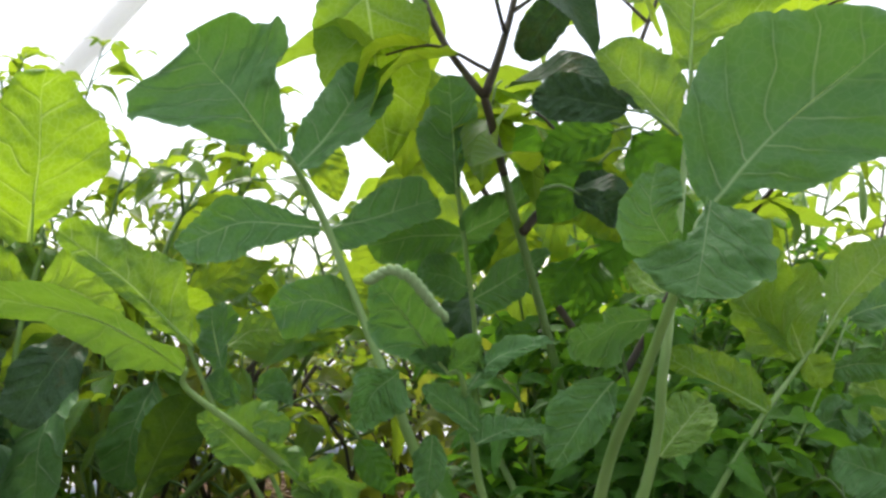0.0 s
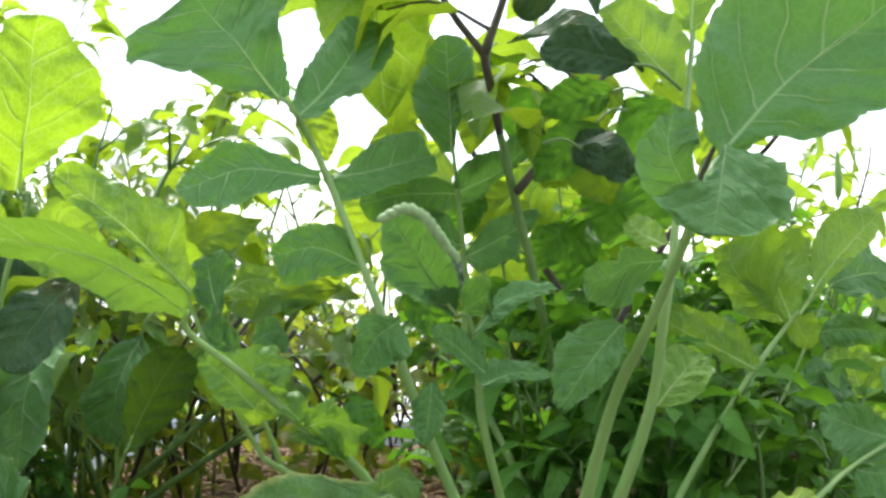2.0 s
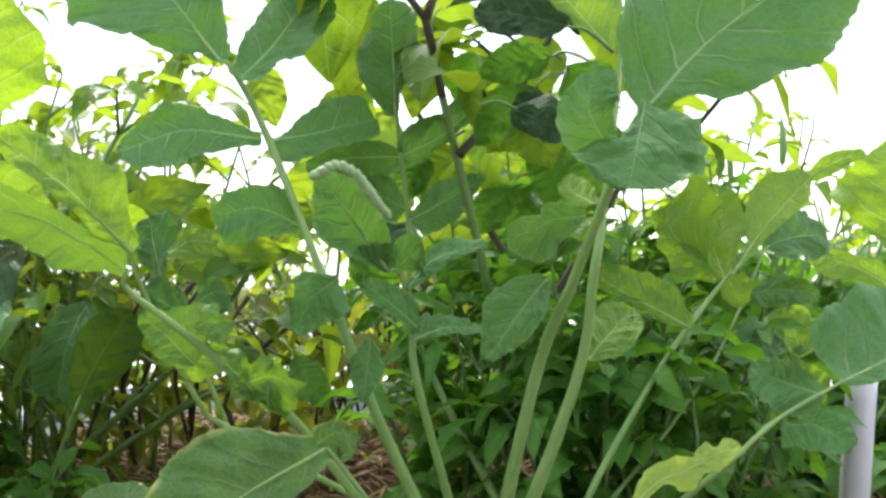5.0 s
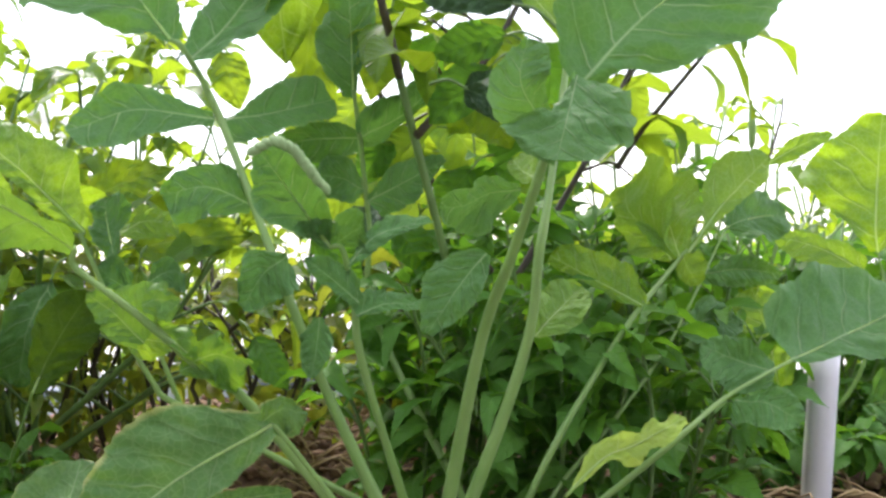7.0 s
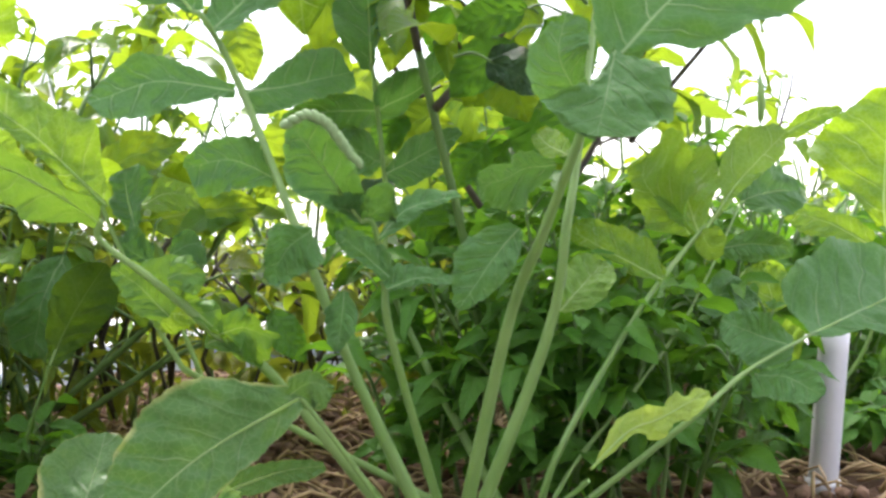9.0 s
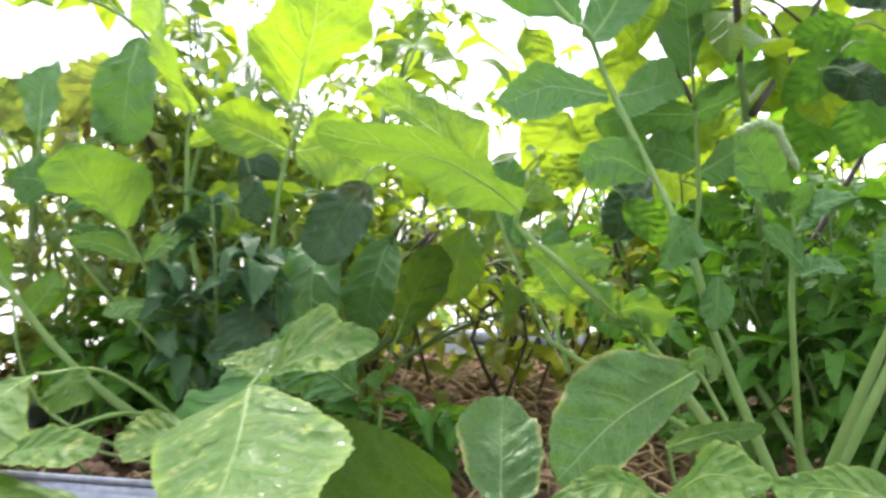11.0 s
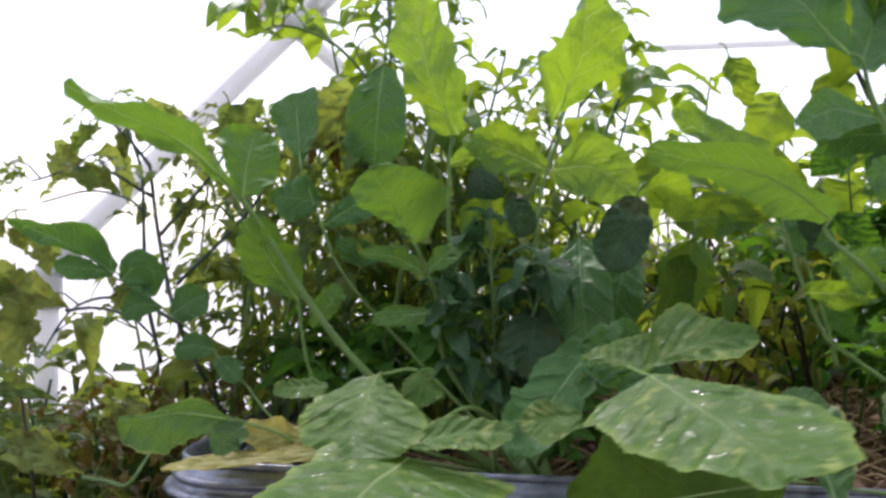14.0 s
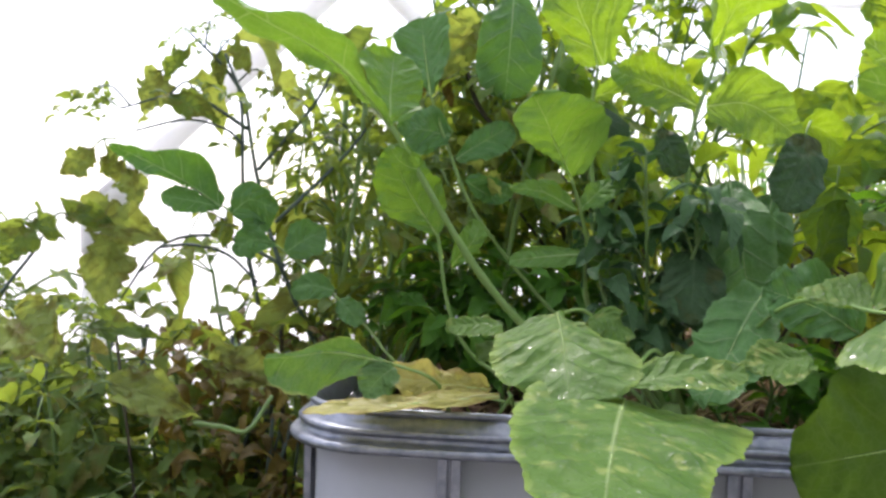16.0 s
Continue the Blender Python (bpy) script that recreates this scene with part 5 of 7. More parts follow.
st = leaf_stalk(radish_b, [(-0.087, 0.841, 0.560), (-0.130, 0.700, 0.645), (-0.160, 0.585, 0.641)], 0.0050)
blade(st, "leaf_blade", [(-0.160, 0.585, 0.634), (-0.171, 0.490, 0.629), (-0.182, 0.365, 0.622)], (0.0690, 0.0700, 0.0670, 0.0600, 0.0510, 0.0465, 0.0416, 0.0325, 0.0204), (0.0520, 0.0540, 0.0535, 0.0530, 0.0515, 0.0470, 0.0400, 0.0308, 0.0200), (0.131, -0.085, 0.988), LOW, rib=True, fold=-0.04, sway=0.05, slant=-0.08)
blade(st, "leaf_lobe", [(-0.158, 0.580, 0.642), (-0.127, 0.578, 0.651), (-0.094, 0.575, 0.652)], (0.0087, 0.0158, 0.0177, 0.0171, 0.0157, 0.0134, 0.0115, 0.0102, 0.0079), (0.0057, 0.0103, 0.0141, 0.0164, 0.0178, 0.0185, 0.0184, 0.0162, 0.0101), (-0.172, -0.416, 0.893), LOW, sway=0.08)
st = leaf_stalk(radish_b, [(-0.103, 0.837, 0.560), (-0.050, 0.720, 0.675), (-0.014, 0.588, 0.688)], 0.0050)
blade(st, "leaf_blade", [(-0.014, 0.588, 0.688), (0.013, 0.508, 0.679), (0.040, 0.418, 0.667)], (0.0140, 0.0226, 0.0310, 0.0383, 0.0450, 0.0502, 0.0492, 0.0434, 0.0357), (0.0508, 0.0485, 0.0471, 0.0454, 0.0412, 0.0352, 0.0292, 0.0216, 0.0134), (-0.279, -0.205, 0.938), LOW, rib=True, fold=-0.14, sway=0.05)
blade(st, "leaf_lobe", [(-0.017, 0.615, 0.687), (0.015, 0.610, 0.704), (0.051, 0.607, 0.713)], (0.0183, 0.0333, 0.0416, 0.0442, 0.0379, 0.0255, 0.0204, 0.0155, 0.0096), (0.0031, 0.0053, 0.0088, 0.0154, 0.0220, 0.0267, 0.0299, 0.0280, 0.0173), (-0.367, -0.412, 0.834), LOW, sway=0.08)
blade(st, "leaf_lobe", [(-0.018, 0.620, 0.685), (-0.033, 0.635, 0.689), (-0.053, 0.650, 0.694)], (0.0021, 0.0029, 0.0037, 0.0045, 0.0053, 0.0060, 0.0065, 0.0069, 0.0072), (0.0180, 0.0222, 0.0267, 0.0312, 0.0327, 0.0295, 0.0244, 0.0176, 0.0101), (-0.072, -0.363, 0.929), LOW, sway=0.08)
blade(st, "leaf_lobe", [(-0.054, 0.600, 0.659), (-0.072, 0.595, 0.658), (-0.093, 0.590, 0.654)], (0.0129, 0.0161, 0.0191, 0.0221, 0.0250, 0.0265, 0.0235, 0.0171, 0.0106), (0.0066, 0.0120, 0.0149, 0.0158, 0.0169, 0.0175, 0.0156, 0.0117, 0.0073), (-0.007, -0.425, 0.905), LOW, sway=0.08)
st = leaf_stalk(radish_a, [(0.301, 0.778, 0.560), (0.124, 0.671, 0.580), (0.111, 0.672, 0.594)], 0.0040)
blade(st, "leaf_blade", [(0.111, 0.672, 0.594), (0.106, 0.700, 0.624), (0.102, 0.735, 0.663)], (0.0038, 0.0069, 0.0132, 0.0194, 0.0231, 0.0263, 0.0292, 0.0230, 0.0142), (0.0111, 0.0175, 0.0212, 0.0236, 0.0251, 0.0256, 0.0242, 0.0206, 0.0128), (0.227, -0.704, 0.673), OLD, rib=True)
st = leaf_stalk(radish_c, [(0.543, 1.243, 0.560), (0.626, 1.235, 0.630), (0.657, 1.231, 0.728), (0.655, 1.231, 0.768)], 0.0050)
blade(st, "leaf_blade", [(0.655, 1.231, 0.768), (0.659, 1.250, 0.833), (0.672, 1.275, 0.906)], (0.0121, 0.0221, 0.0387, 0.0555, 0.0694, 0.0693, 0.0517, 0.0392, 0.0265), (0.0159, 0.0288, 0.0407, 0.0482, 0.0527, 0.0549, 0.0546, 0.0485, 0.0402), (-0.447, -0.835, 0.321), BACKLIT, rib=True)
blade(st, "leaf_lobe", [(0.642, 1.231, 0.751), (0.602, 1.235, 0.773), (0.562, 1.240, 0.786)], (0.0060, 0.0097, 0.0131, 0.0161, 0.0182, 0.0192, 0.0184, 0.0138, 0.0086), (0.0124, 0.0141, 0.0144, 0.0129, 0.0113, 0.0109, 0.0114, 0.0091, 0.0056), (0.022, -0.955, 0.296), BACKLIT)
blade(st, "leaf_lobe", [(0.553, 1.220, 0.856), (0.584, 1.230, 0.873), (0.617, 1.240, 0.885)], (0.0023, 0.0042, 0.0067, 0.0094, 0.0104, 0.0096, 0.0085, 0.0066, 0.0041), (0.0045, 0.0082, 0.0100, 0.0106, 0.0108, 0.0100, 0.0080, 0.0058, 0.0034), (0.098, -0.907, 0.409), BACKLIT)
st = leaf_stalk(radish_a, [(0.313, 0.758, 0.560), (0.250, 0.660, 0.610), (0.203, 0.600, 0.637)], 0.0040)
blade(st, "leaf_blade", [(0.203, 0.600, 0.637), (0.222, 0.580, 0.658), (0.250, 0.560, 0.660)], (0.0084, 0.0152, 0.0213, 0.0235, 0.0227, 0.0188, 0.0136, 0.0098, 0.0054), (0.0151, 0.0217, 0.0258, 0.0279, 0.0284, 0.0267, 0.0230, 0.0166, 0.0102), (-0.543, -0.165, 0.823), LOW, rib=True, fold=0.1, sway=0.08)
st = leaf_stalk(radish_a, [(0.287, 0.775, 0.560), (0.240, 0.670, 0.600), (0.204, 0.575, 0.646)], 0.0040)
blade(st, "leaf_blade", [(0.204, 0.575, 0.646), (0.177, 0.560, 0.656), (0.148, 0.545, 0.648)], (0.0090, 0.0131, 0.0159, 0.0176, 0.0180, 0.0166, 0.0137, 0.0099, 0.0058), (0.0046, 0.0084, 0.0107, 0.0108, 0.0102, 0.0089, 0.0066, 0.0047, 0.0025), (0.238, -0.385, 0.892), LOW, rib=True, fold=0.1, sway=0.08)
st = leaf_stalk(radish_a, [(0.310, 0.770, 0.560), (0.340, 0.660, 0.610), (0.318, 0.570, 0.650)], 0.0040)
blade(st, "leaf_blade", [(0.318, 0.570, 0.650), (0.282, 0.560, 0.660), (0.248, 0.550, 0.662)], (0.0029, 0.0054, 0.0081, 0.0103, 0.0118, 0.0127, 0.0130, 0.0126, 0.0118), (0.0083, 0.0150, 0.0173, 0.0163, 0.0143, 0.0112, 0.0080, 0.0060, 0.0048), (0.267, -0.413, 0.871), LOW, rib=True, fold=0.1, sway=0.08)
st = leaf_stalk(radish_a, [(0.313, 0.758, 0.560), (0.223, 0.692, 0.613), (0.205, 0.660, 0.652)], 0.0030)
blade(st, "leaf_blade", [(0.205, 0.660, 0.652), (0.232, 0.655, 0.663), (0.256, 0.650, 0.668)], (0.0036, 0.0066, 0.0071, 0.0064, 0.0058, 0.0050, 0.0044, 0.0038, 0.0026), (0.0038, 0.0060, 0.0066, 0.0064, 0.0061, 0.0060, 0.0061, 0.0052, 0.0032), (-0.136, -0.975, -0.176), OLD, rib=True, sway=0.08)
st = leaf_stalk(radish_a, [(0.299, 0.794, 0.560), (0.215, 0.735, 0.582), (0.081, 0.680, 0.607)], 0.0040)
blade(st, "leaf_blade", [(0.081, 0.680, 0.607), (0.009, 0.628, 0.605), (-0.063, 0.600, 0.596)], (0.02, 0.036, 0.046, 0.05, 0.05, 0.048, 0.042, 0.033, 0.02), (0.028, 0.044, 0.054, 0.058, 0.06, 0.057, 0.05, 0.04, 0.024), (-0.25, -0.95, 0.05), SHADED, rib=True, fold=0.05, sway=0.08)
rolled_edge(radish_a, [(0.241, 0.650, 0.828), (0.250, 0.650, 0.832), (0.258, 0.653, 0.829), (0.263, 0.658, 0.822), (0.268, 0.663, 0.814), (0.273, 0.667, 0.808)], 0.0014, 13)
radish_leaf(radish_b, [(-0.100, 0.843, 0.560), (-0.044, 0.806, 0.670)],
            [(-0.043, 0.786, 0.689), (-0.073, 0.733, 0.656), (-0.101, 0.679, 0.614)], 0.051, (0.055, -0.595, 0.802),
            [], r0=0.003)
radish_leaf(radish_b, [(-0.250, 0.766, 0.570), (-0.231, 0.746, 0.603)],
            [(-0.239, 0.730, 0.605), (-0.312, 0.715, 0.598), (-0.380, 0.714, 0.590)], 0.034, (-0.030, -0.120, 0.990),
            [], dead=1, r0=0.003, wave=0.0012, fold=0.04, bays=1.4, pucker=0.0006)
radish_leaf(radish_b, [(-0.225, 0.796, 0.570), (-0.234, 0.766, 0.601)],
            [(-0.247, 0.760, 0.604), (-0.284, 0.750, 0.608), (-0.331, 0.740, 0.614)], 0.028, (0.244, -0.757, 0.606),
            [], dead=1, r0=0.003, wave=0.006, bays=1.6)
radish_leaf(radish_b, [(0.007, 0.761, 0.565), (0.016, 0.751, 0.648)],
            [(0.007, 0.725, 0.661), (-0.022, 0.727, 0.678), (-0.057, 0.734, 0.689)], 0.050, (-0.009, -0.952, 0.307),
            [], r0=0.003)
radish_leaf(radish_c, [(0.534, 1.251, 0.560), (0.566, 1.194, 0.603)],
            [(0.555, 1.182, 0.637), (0.545, 1.181, 0.690), (0.533, 1.199, 0.736)], 0.058, (-0.080, -0.986, 0.150),
            [], r0=0.004, thin=1)
radish_leaf(radish_c, [(0.550, 1.249, 0.560), (0.633, 1.159, 0.600)],
            [(0.619, 1.137, 0.635), (0.643, 1.121, 0.642), (0.676, 1.106, 0.640)], 0.054, (-0.468, -0.784, 0.408),
            [], r0=0.004)


# ---------------------------------------------------------------- bushy plants
def unit_leaf(name, mat, width, seed, shape="pointed", teeth=0.04, droop=0.25, fold=0.3, n=9, nv=3, notch=6.0, wave=0.02):
    """One leaf a metre long along y, to be set in place by its matrix; the short stalk is part of it."""
    ln = spline([Vector((0, 0, 0)), Vector((0.01, 0.5, 0.10)), Vector((0, 1.0, -droop))], n)
    bm = leaf_sheet(ln, profile(width, shape), Vector((0, 0, 1)), fold, wave, teeth, notch, seed, nv, quilt=0.01)
    me = bpy.data.meshes.new(name)
    bm.to_mesh(me)
    bm.free()
    me.materials.append(mat)
    me.polygons.foreach_set("use_smooth", [True] * len(me.polygons))
    return me


def compound_leaf(name, mat, seed, pairs=3, droop=0.35):
    """A tomato leaf a metre long: leaflets in pairs along a thin stalk."""
    rng = random.Random(seed)
    ln = spline([Vector((0, 0, 0)), Vector((0.02, 0.5, 0.08)), Vector((0, 1.0, -droop))], 12)
    bm = bmesh.new()
    lay = bm.loops.layers.uv.new("leaf")
    tube(bm, ln, lambda s: 0.016 * (1 - 0.7 * s), 5)
    for f in bm.faces:
        f.material_index = 1
    spots = [(1.0, 0, 0.40)]
    for p in range(pairs):
        s = 0.32 + 0.5 * p / max(1, pairs - 1)
        for sd in (-1, 1):
            spots.append((s + rng.uniform(-0.03, 0.03), sd, rng.uniform(0.28, 0.40)))
            if rng.random() < 0.4:
                spots.append((s + 0.08, sd, 0.13))
    for s, sd, size in spots:
        i = min(int(s * 12), 11)
        o = ln[i].lerp(ln[min(i + 1, 12)], s * 12 - i if s < 1 else 1.0)
        d = Vector((sd * rng.uniform(0.8, 1.0), rng.uniform(0.35, 0.8) if sd else 1.0, rng.uniform(-0.5, -0.05))).normalized()
        tip = o + d * size
        sub = leaf_sheet(spline([o, o.lerp(tip, 0.5) + Vector((0, 0, 0.05)), tip + Vector((0, 0, -0.12 * size))], 8),
                         profile(size * rng.uniform(0.45, 0.6), "pointed"), Vector((rng.uniform(-0.5, 0.5), rng.uniform(-0.3, 0.3), 1)), 0.3, 0.02, 0.22, 4.0, seed * 7 + i + int(sd), 3, quilt=0.01)
        tmp = bpy.data.meshes.new("t")
        sub.to_mesh(tmp)
        sub.free()
        bm.from_mesh(tmp)
        bpy.data.meshes.remove(tmp)
    me = bpy.data.meshes.new(name)
    bm.to_mesh(me)
    bm.free()
    me.materials.append(mat)
    me.materials.append(STEM)
    me.polygons.foreach_set("use_smooth", [True] * len(me.polygons))
    return me


PEPPER_LEAVES = [unit_leaf("leaf", PEPPER, w, i, droop=d) for i, (w, d) in enumerate(((0.46, 0.2), (0.40, 0.35), (0.52, 0.1), (0.44, 0.5)))]
DARK_LEAVES = [unit_leaf("leaf", DARK, w, 20 + i, droop=d) for i, (w, d) in enumerate(((0.62, 0.12), (0.45, 0.3), (0.55, 0.15)))]
BASIL_LEAVES = [unit_leaf("leaf", BASIL, w, 50 + i, droop=d, teeth=0.1) for i, (w, d) in enumerate(((0.5, 0.3), (0.42, 0.15), (0.56, 0.5)))]
WEED_LEAVES = [unit_leaf("leaf", NETTLE, w, 40 + i, droop=d, teeth=0.16, notch=9.0) for i, (w, d) in enumerate(((0.40, 0.15), (0.34, 0.3), (0.46, 0.2)))]
TOMATO_LEAVES = [compound_leaf("leaf", TOMATO, 60 + i, 2 + i % 2, 0.2 + 0.15 * i) for i in range(4)]
BLIGHT_LEAVES = [compound_leaf("leaf", BLIGHT, 70 + i, 2 + i % 2, 0.45 + 0.15 * i) for i in range(3)] + [unit_leaf("leaf", BLIGHT, 0.6, 80 + i, teeth=0.2, droop=0.6, fold=0.6, wave=0.05) for i in range(2)]


def put_leaf(plant, me, at, way, size, roll, name="leaf"):
    """A leaf of the given length that starts at a place and points along a way."""
    y = Vector(way).normalized()
    z = Vector((0, 0, 1)) - y * y.z
    z = z.normalized() if z.length > 0.05 else y.orthogonal().normalized()
    x = y.cross(z)
    m = Matrix((x, y, z)).transposed().to_4x4()
    ob = new(name, me)
    ob.parent = plant
    ob.matrix_basis = Matrix.Translation(Vector(at) - Vector(plant.location)) @ m @ Matrix.Rotation(roll, 4, "Y") @ Matrix.Scale(size, 4)
    return ob


def stem(plant, pts, r0, r1, mat, sides=7, n=14, name="stem"):
    bm = bmesh.new()
    ln = spline([Vector(p) for p in pts], n)
    tube(bm, ln, lambda s: r0 + (r1 - r0) * s, sides)
    part(name, bm, mat, plant)
    return ln


def bush(plant, stems, leaves, size, per, twigs=5, reach=0.10, seed=1, mat=None, r=0.0035, start=0.25, lift=0.2, extra=(), share=0.0, clear=0.0):
    """Main stems along given lines, with twigs and leaves set along and at the ends of them."""
    rng = random.Random(seed)
    mat = mat or STEM
    for pts in stems:
        ln = stem(plant, pts, r, r * 0.45, mat)
        n = len(ln) - 1
        for k in range(twigs):
            s = start + (1 - start) * (k + rng.random()) / twigs
            o = ln[min(n, int(s * n))]
            a = rng.uniform(0, math.tau)
            d = Vector((math.cos(a), math.sin(a), lift + rng.uniform(-0.3, 0.5))).normalized()
            ln2 = stem(plant, [o, o + d * reach * 0.55 + Vector((0, 0, 0.012)), o + d * reach * rng.uniform(0.8, 1.2)], r * 0.5, r * 0.25, mat, 5, 7, "twig")
            for q in range(per):
                t = (q + 1) / per
                p = ln2[min(7, max(1, int(t * 7)))]
                if p.z < clear:
                    continue
                b = a + rng.uniform(-1.3, 1.3)
                way = Vector((math.cos(b), math.sin(b), rng.uniform(-0.55, 0.35)))
                pool = extra if extra and rng.random() < share else leaves
                put_leaf(plant, rng.choice(pool), p, way, size * rng.uniform(0.6, 1.25), rng.uniform(-0.7, 0.7))
        for q in range(3):
            b = rng.uniform(0, math.tau)
            put_leaf(plant, rng.choice(leaves), ln[-1], Vector((math.cos(b), math.sin(b), rng.uniform(-0.2, 0.6))), size * rng.uniform(0.5, 0.9), rng.uniform(-0.6, 0.6))


def upright_pod(plant, pts, r):
    """A slender pale pod that stands on its stalk and narrows to its tip."""
    line = spline([Vector(p) for p in pts], 16)
    bm = bmesh.new()
    tube(bm, line, lambda q: r * (0.25 if q < 0.12 else max(0.10, math.sin(math.pi * (0.12 + 0.86 * q)) ** 0.7)), 9)
    part("pod", bm, STALK, plant, "slender pale green pod")


def broad_leaf(plant, base, tip, width, face, mat):
    """A single large leaf that hangs from its base to its tip."""
    COUNT[0] += 1
    a, b, f = Vector(base), Vector(tip), Vector(face)
    ln = spline([a, a.lerp(b, 0.5) + f * (b - a).length * 0.10, b], 34)
    sick = mat in (BLIGHT, TOMATO)
    back = (a - b).normalized()
    stem(plant, [a + (b - a) * 0.04, a + back * 0.012, a + back * 0.026 + Vector((0, 0.006, -0.008))], 0.0008, 0.0011, STEM, 5, 6, "petiole")
    part("leaf", leaf_sheet(ln, profile(width, "oval" if mat in (LEAF, DARK) else "pointed"), f, 0.55 if sick else 0.22, 0.007 if sick else 0.003, 0.30 if sick else 0.06, 9.0 if sick else 10.0,
                            COUNT[0] * 13, 8, quilt=0.006 if sick else 0.003, pucker=0.0012, lobing=3.0 if sick else 0.0, cut=0.42), mat, plant)


# pepper plant with a dark woody fork, behind the big radish
pepper = thing("pepper_plant", (0.30, 0.97, 0.55), "tall pepper plant with dark forked stem and backlit leaves", "pepper plant", "pepper plants")
fork = Vector((0.253, 0.866, 0.949))
stem(pepper, [(0.30, 0.97, 0.54), (0.29, 0.95, 0.72), (0.259, 0.895, 0.90)], 0.0032, 0.0030, STEM, 9)
stem(pepper, [(0.259, 0.895, 0.90), (0.256, 0.882, 0.925), fork], 0.0030, 0.0030, WOODY, 9)
stem(pepper, [fork, (0.225, 0.872, 0.99), (0.207, 0.878, 1.04), (0.19, 0.90, 1.16)], 0.0028, 0.002, WOODY)
bush(pepper, [[fork, (0.265, 0.88, 0.99), (0.276, 0.893, 1.04), (0.30, 0.93, 1.18)],
              [(0.27, 0.90, 0.86), (0.32, 0.98, 0.94), (0.37, 1.02, 1.06)]], PEPPER_LEAVES, 0.075, 3, 5, 0.07, 3, WOODY, 0.0034, 0.15)
bush(pepper, [[(0.31, 0.985, 0.76), (0.22, 1.02, 0.90), (0.15, 0.99, 1.06), (0.12, 1.0, 1.18)], [(0.32, 0.99, 0.74), (0.40, 1.04, 0.88), (0.46, 1.06, 1.02)]],
     PEPPER_LEAVES, 0.09, 3, 5, 0.08, 4, WOODY, 0.0032, 0.3)
for at, way, size, roll, me in (((0.17, 0.955, 0.945), (-0.35, 0.05, 0.75), 0.15, 0.3, 2), ((0.175, 0.985, 0.98), (-0.2, 0.1, 0.9), 0.12, -0.5, 0), ((0.27, 0.95, 0.95), (0.1, 0.0, -1), 0.10, 0.2, 1)):
    put_leaf(pepper, PEPPER_LEAVES[me], at, way, size, roll)
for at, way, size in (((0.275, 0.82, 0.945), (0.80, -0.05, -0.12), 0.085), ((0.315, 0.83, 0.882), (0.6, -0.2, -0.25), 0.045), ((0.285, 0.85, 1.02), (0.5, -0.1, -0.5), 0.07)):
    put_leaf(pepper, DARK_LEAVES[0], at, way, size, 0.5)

tomato = thing("tomato_plant", (-0.36, 0.99, 0.55), "straggling tomato plant with yellowing blighted leaves", "tomato plant", "tomato plants")

# pepper with dark hanging leaves between the radishes
pepper_dark = thing("pepper_plant", (-0.10, 1.02, 0.55), "pepper plant with dark drooping leaves and ripening foliage", "pepper plant", "pepper plants")
bush(pepper_dark, [[(-0.10, 1.02, 0.54), (-0.09, 1.0, 0.70), (-0.05, 0.97, 0.84), (-0.02, 1.0, 0.93)], [(-0.10, 1.02, 0.56), (-0.17, 1.03, 0.75), (-0.22, 1.05, 0.92)],
                   [(-0.09, 1.01, 0.62), (0.02, 1.03, 0.72), (0.09, 1.06, 0.83)], [(-0.09, 1.01, 0.60), (0.0, 1.06, 0.66), (0.10, 1.08, 0.70)]],
     PEPPER_LEAVES, 0.06, 4, 8, 0.08, 11, STEM, 0.0035, 0.2, clear=0.71)
for at, way, size in (((-0.165, 0.975, 0.84), (0.10, -0.15, -0.7), 0.065),):
    put_leaf(pepper_dark, DARK_LEAVES[0], at, way, size, 0.0)

broad_leaf(pepper, (0.167, 0.876, 1.054), (0.183, 0.875, 0.910), 0.080, (0.294, -0.955, 0.035), BACKLIT)
broad_leaf(pepper, (0.245, 0.938, 0.960), (0.233, 0.915, 0.888), 0.040, (0.273, -0.930, 0.248), PEPPER)
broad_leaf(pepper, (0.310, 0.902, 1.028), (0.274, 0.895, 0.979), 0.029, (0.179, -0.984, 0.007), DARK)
broad_leaf(pepper, (0.336, 0.872, 0.921), (0.287, 0.860, 0.908), 0.029, (0.209, -0.974, 0.088), NETTLE)
broad_leaf(pepper, (0.327, 0.870, 0.901), (0.286, 0.862, 0.863), 0.034, (0.110, -0.989, 0.102), NETTLE)
broad_leaf(pepper, (0.081, 1.011, 0.949), (0.099, 1.004, 0.898), 0.036, (0.301, -0.923, 0.239), PEPPER)
broad_leaf(pepper, (0.179, 0.967, 1.003), (0.171, 0.955, 0.909), 0.053, (0.301, -0.949, 0.094), PEPPER)
broad_leaf(pepper, (0.176, 0.976, 0.927), (0.156, 0.974, 0.865), 0.049, (0.230, -0.973, -0.037), PEPPER)
broad_leaf(pepper, (0.256, 0.998, 0.871), (0.207, 1.008, 0.842), 0.045, (-0.166, -0.985, -0.051), PEPPER)
broad_leaf(pepper, (0.225, 1.042, 0.884), (0.242, 1.038, 0.817), 0.056, (0.195, -0.976, 0.098), PEPPER)
broad_leaf(pepper, (0.445, 1.164, 0.894), (0.465, 1.168, 0.854), 0.047, (0.038, -0.997, -0.064), PEPPER)
broad_leaf(pepper, (0.409, 1.108, 0.931), (0.428, 1.111, 0.879), 0.040, (0.030, -0.998, -0.047), PEPPER)
broad_leaf(pepper_dark, (-0.062, 0.865, 0.769), (-0.053, 0.805, 0.674), 0.053, (-0.137, -0.844, 0.518), LEAF)
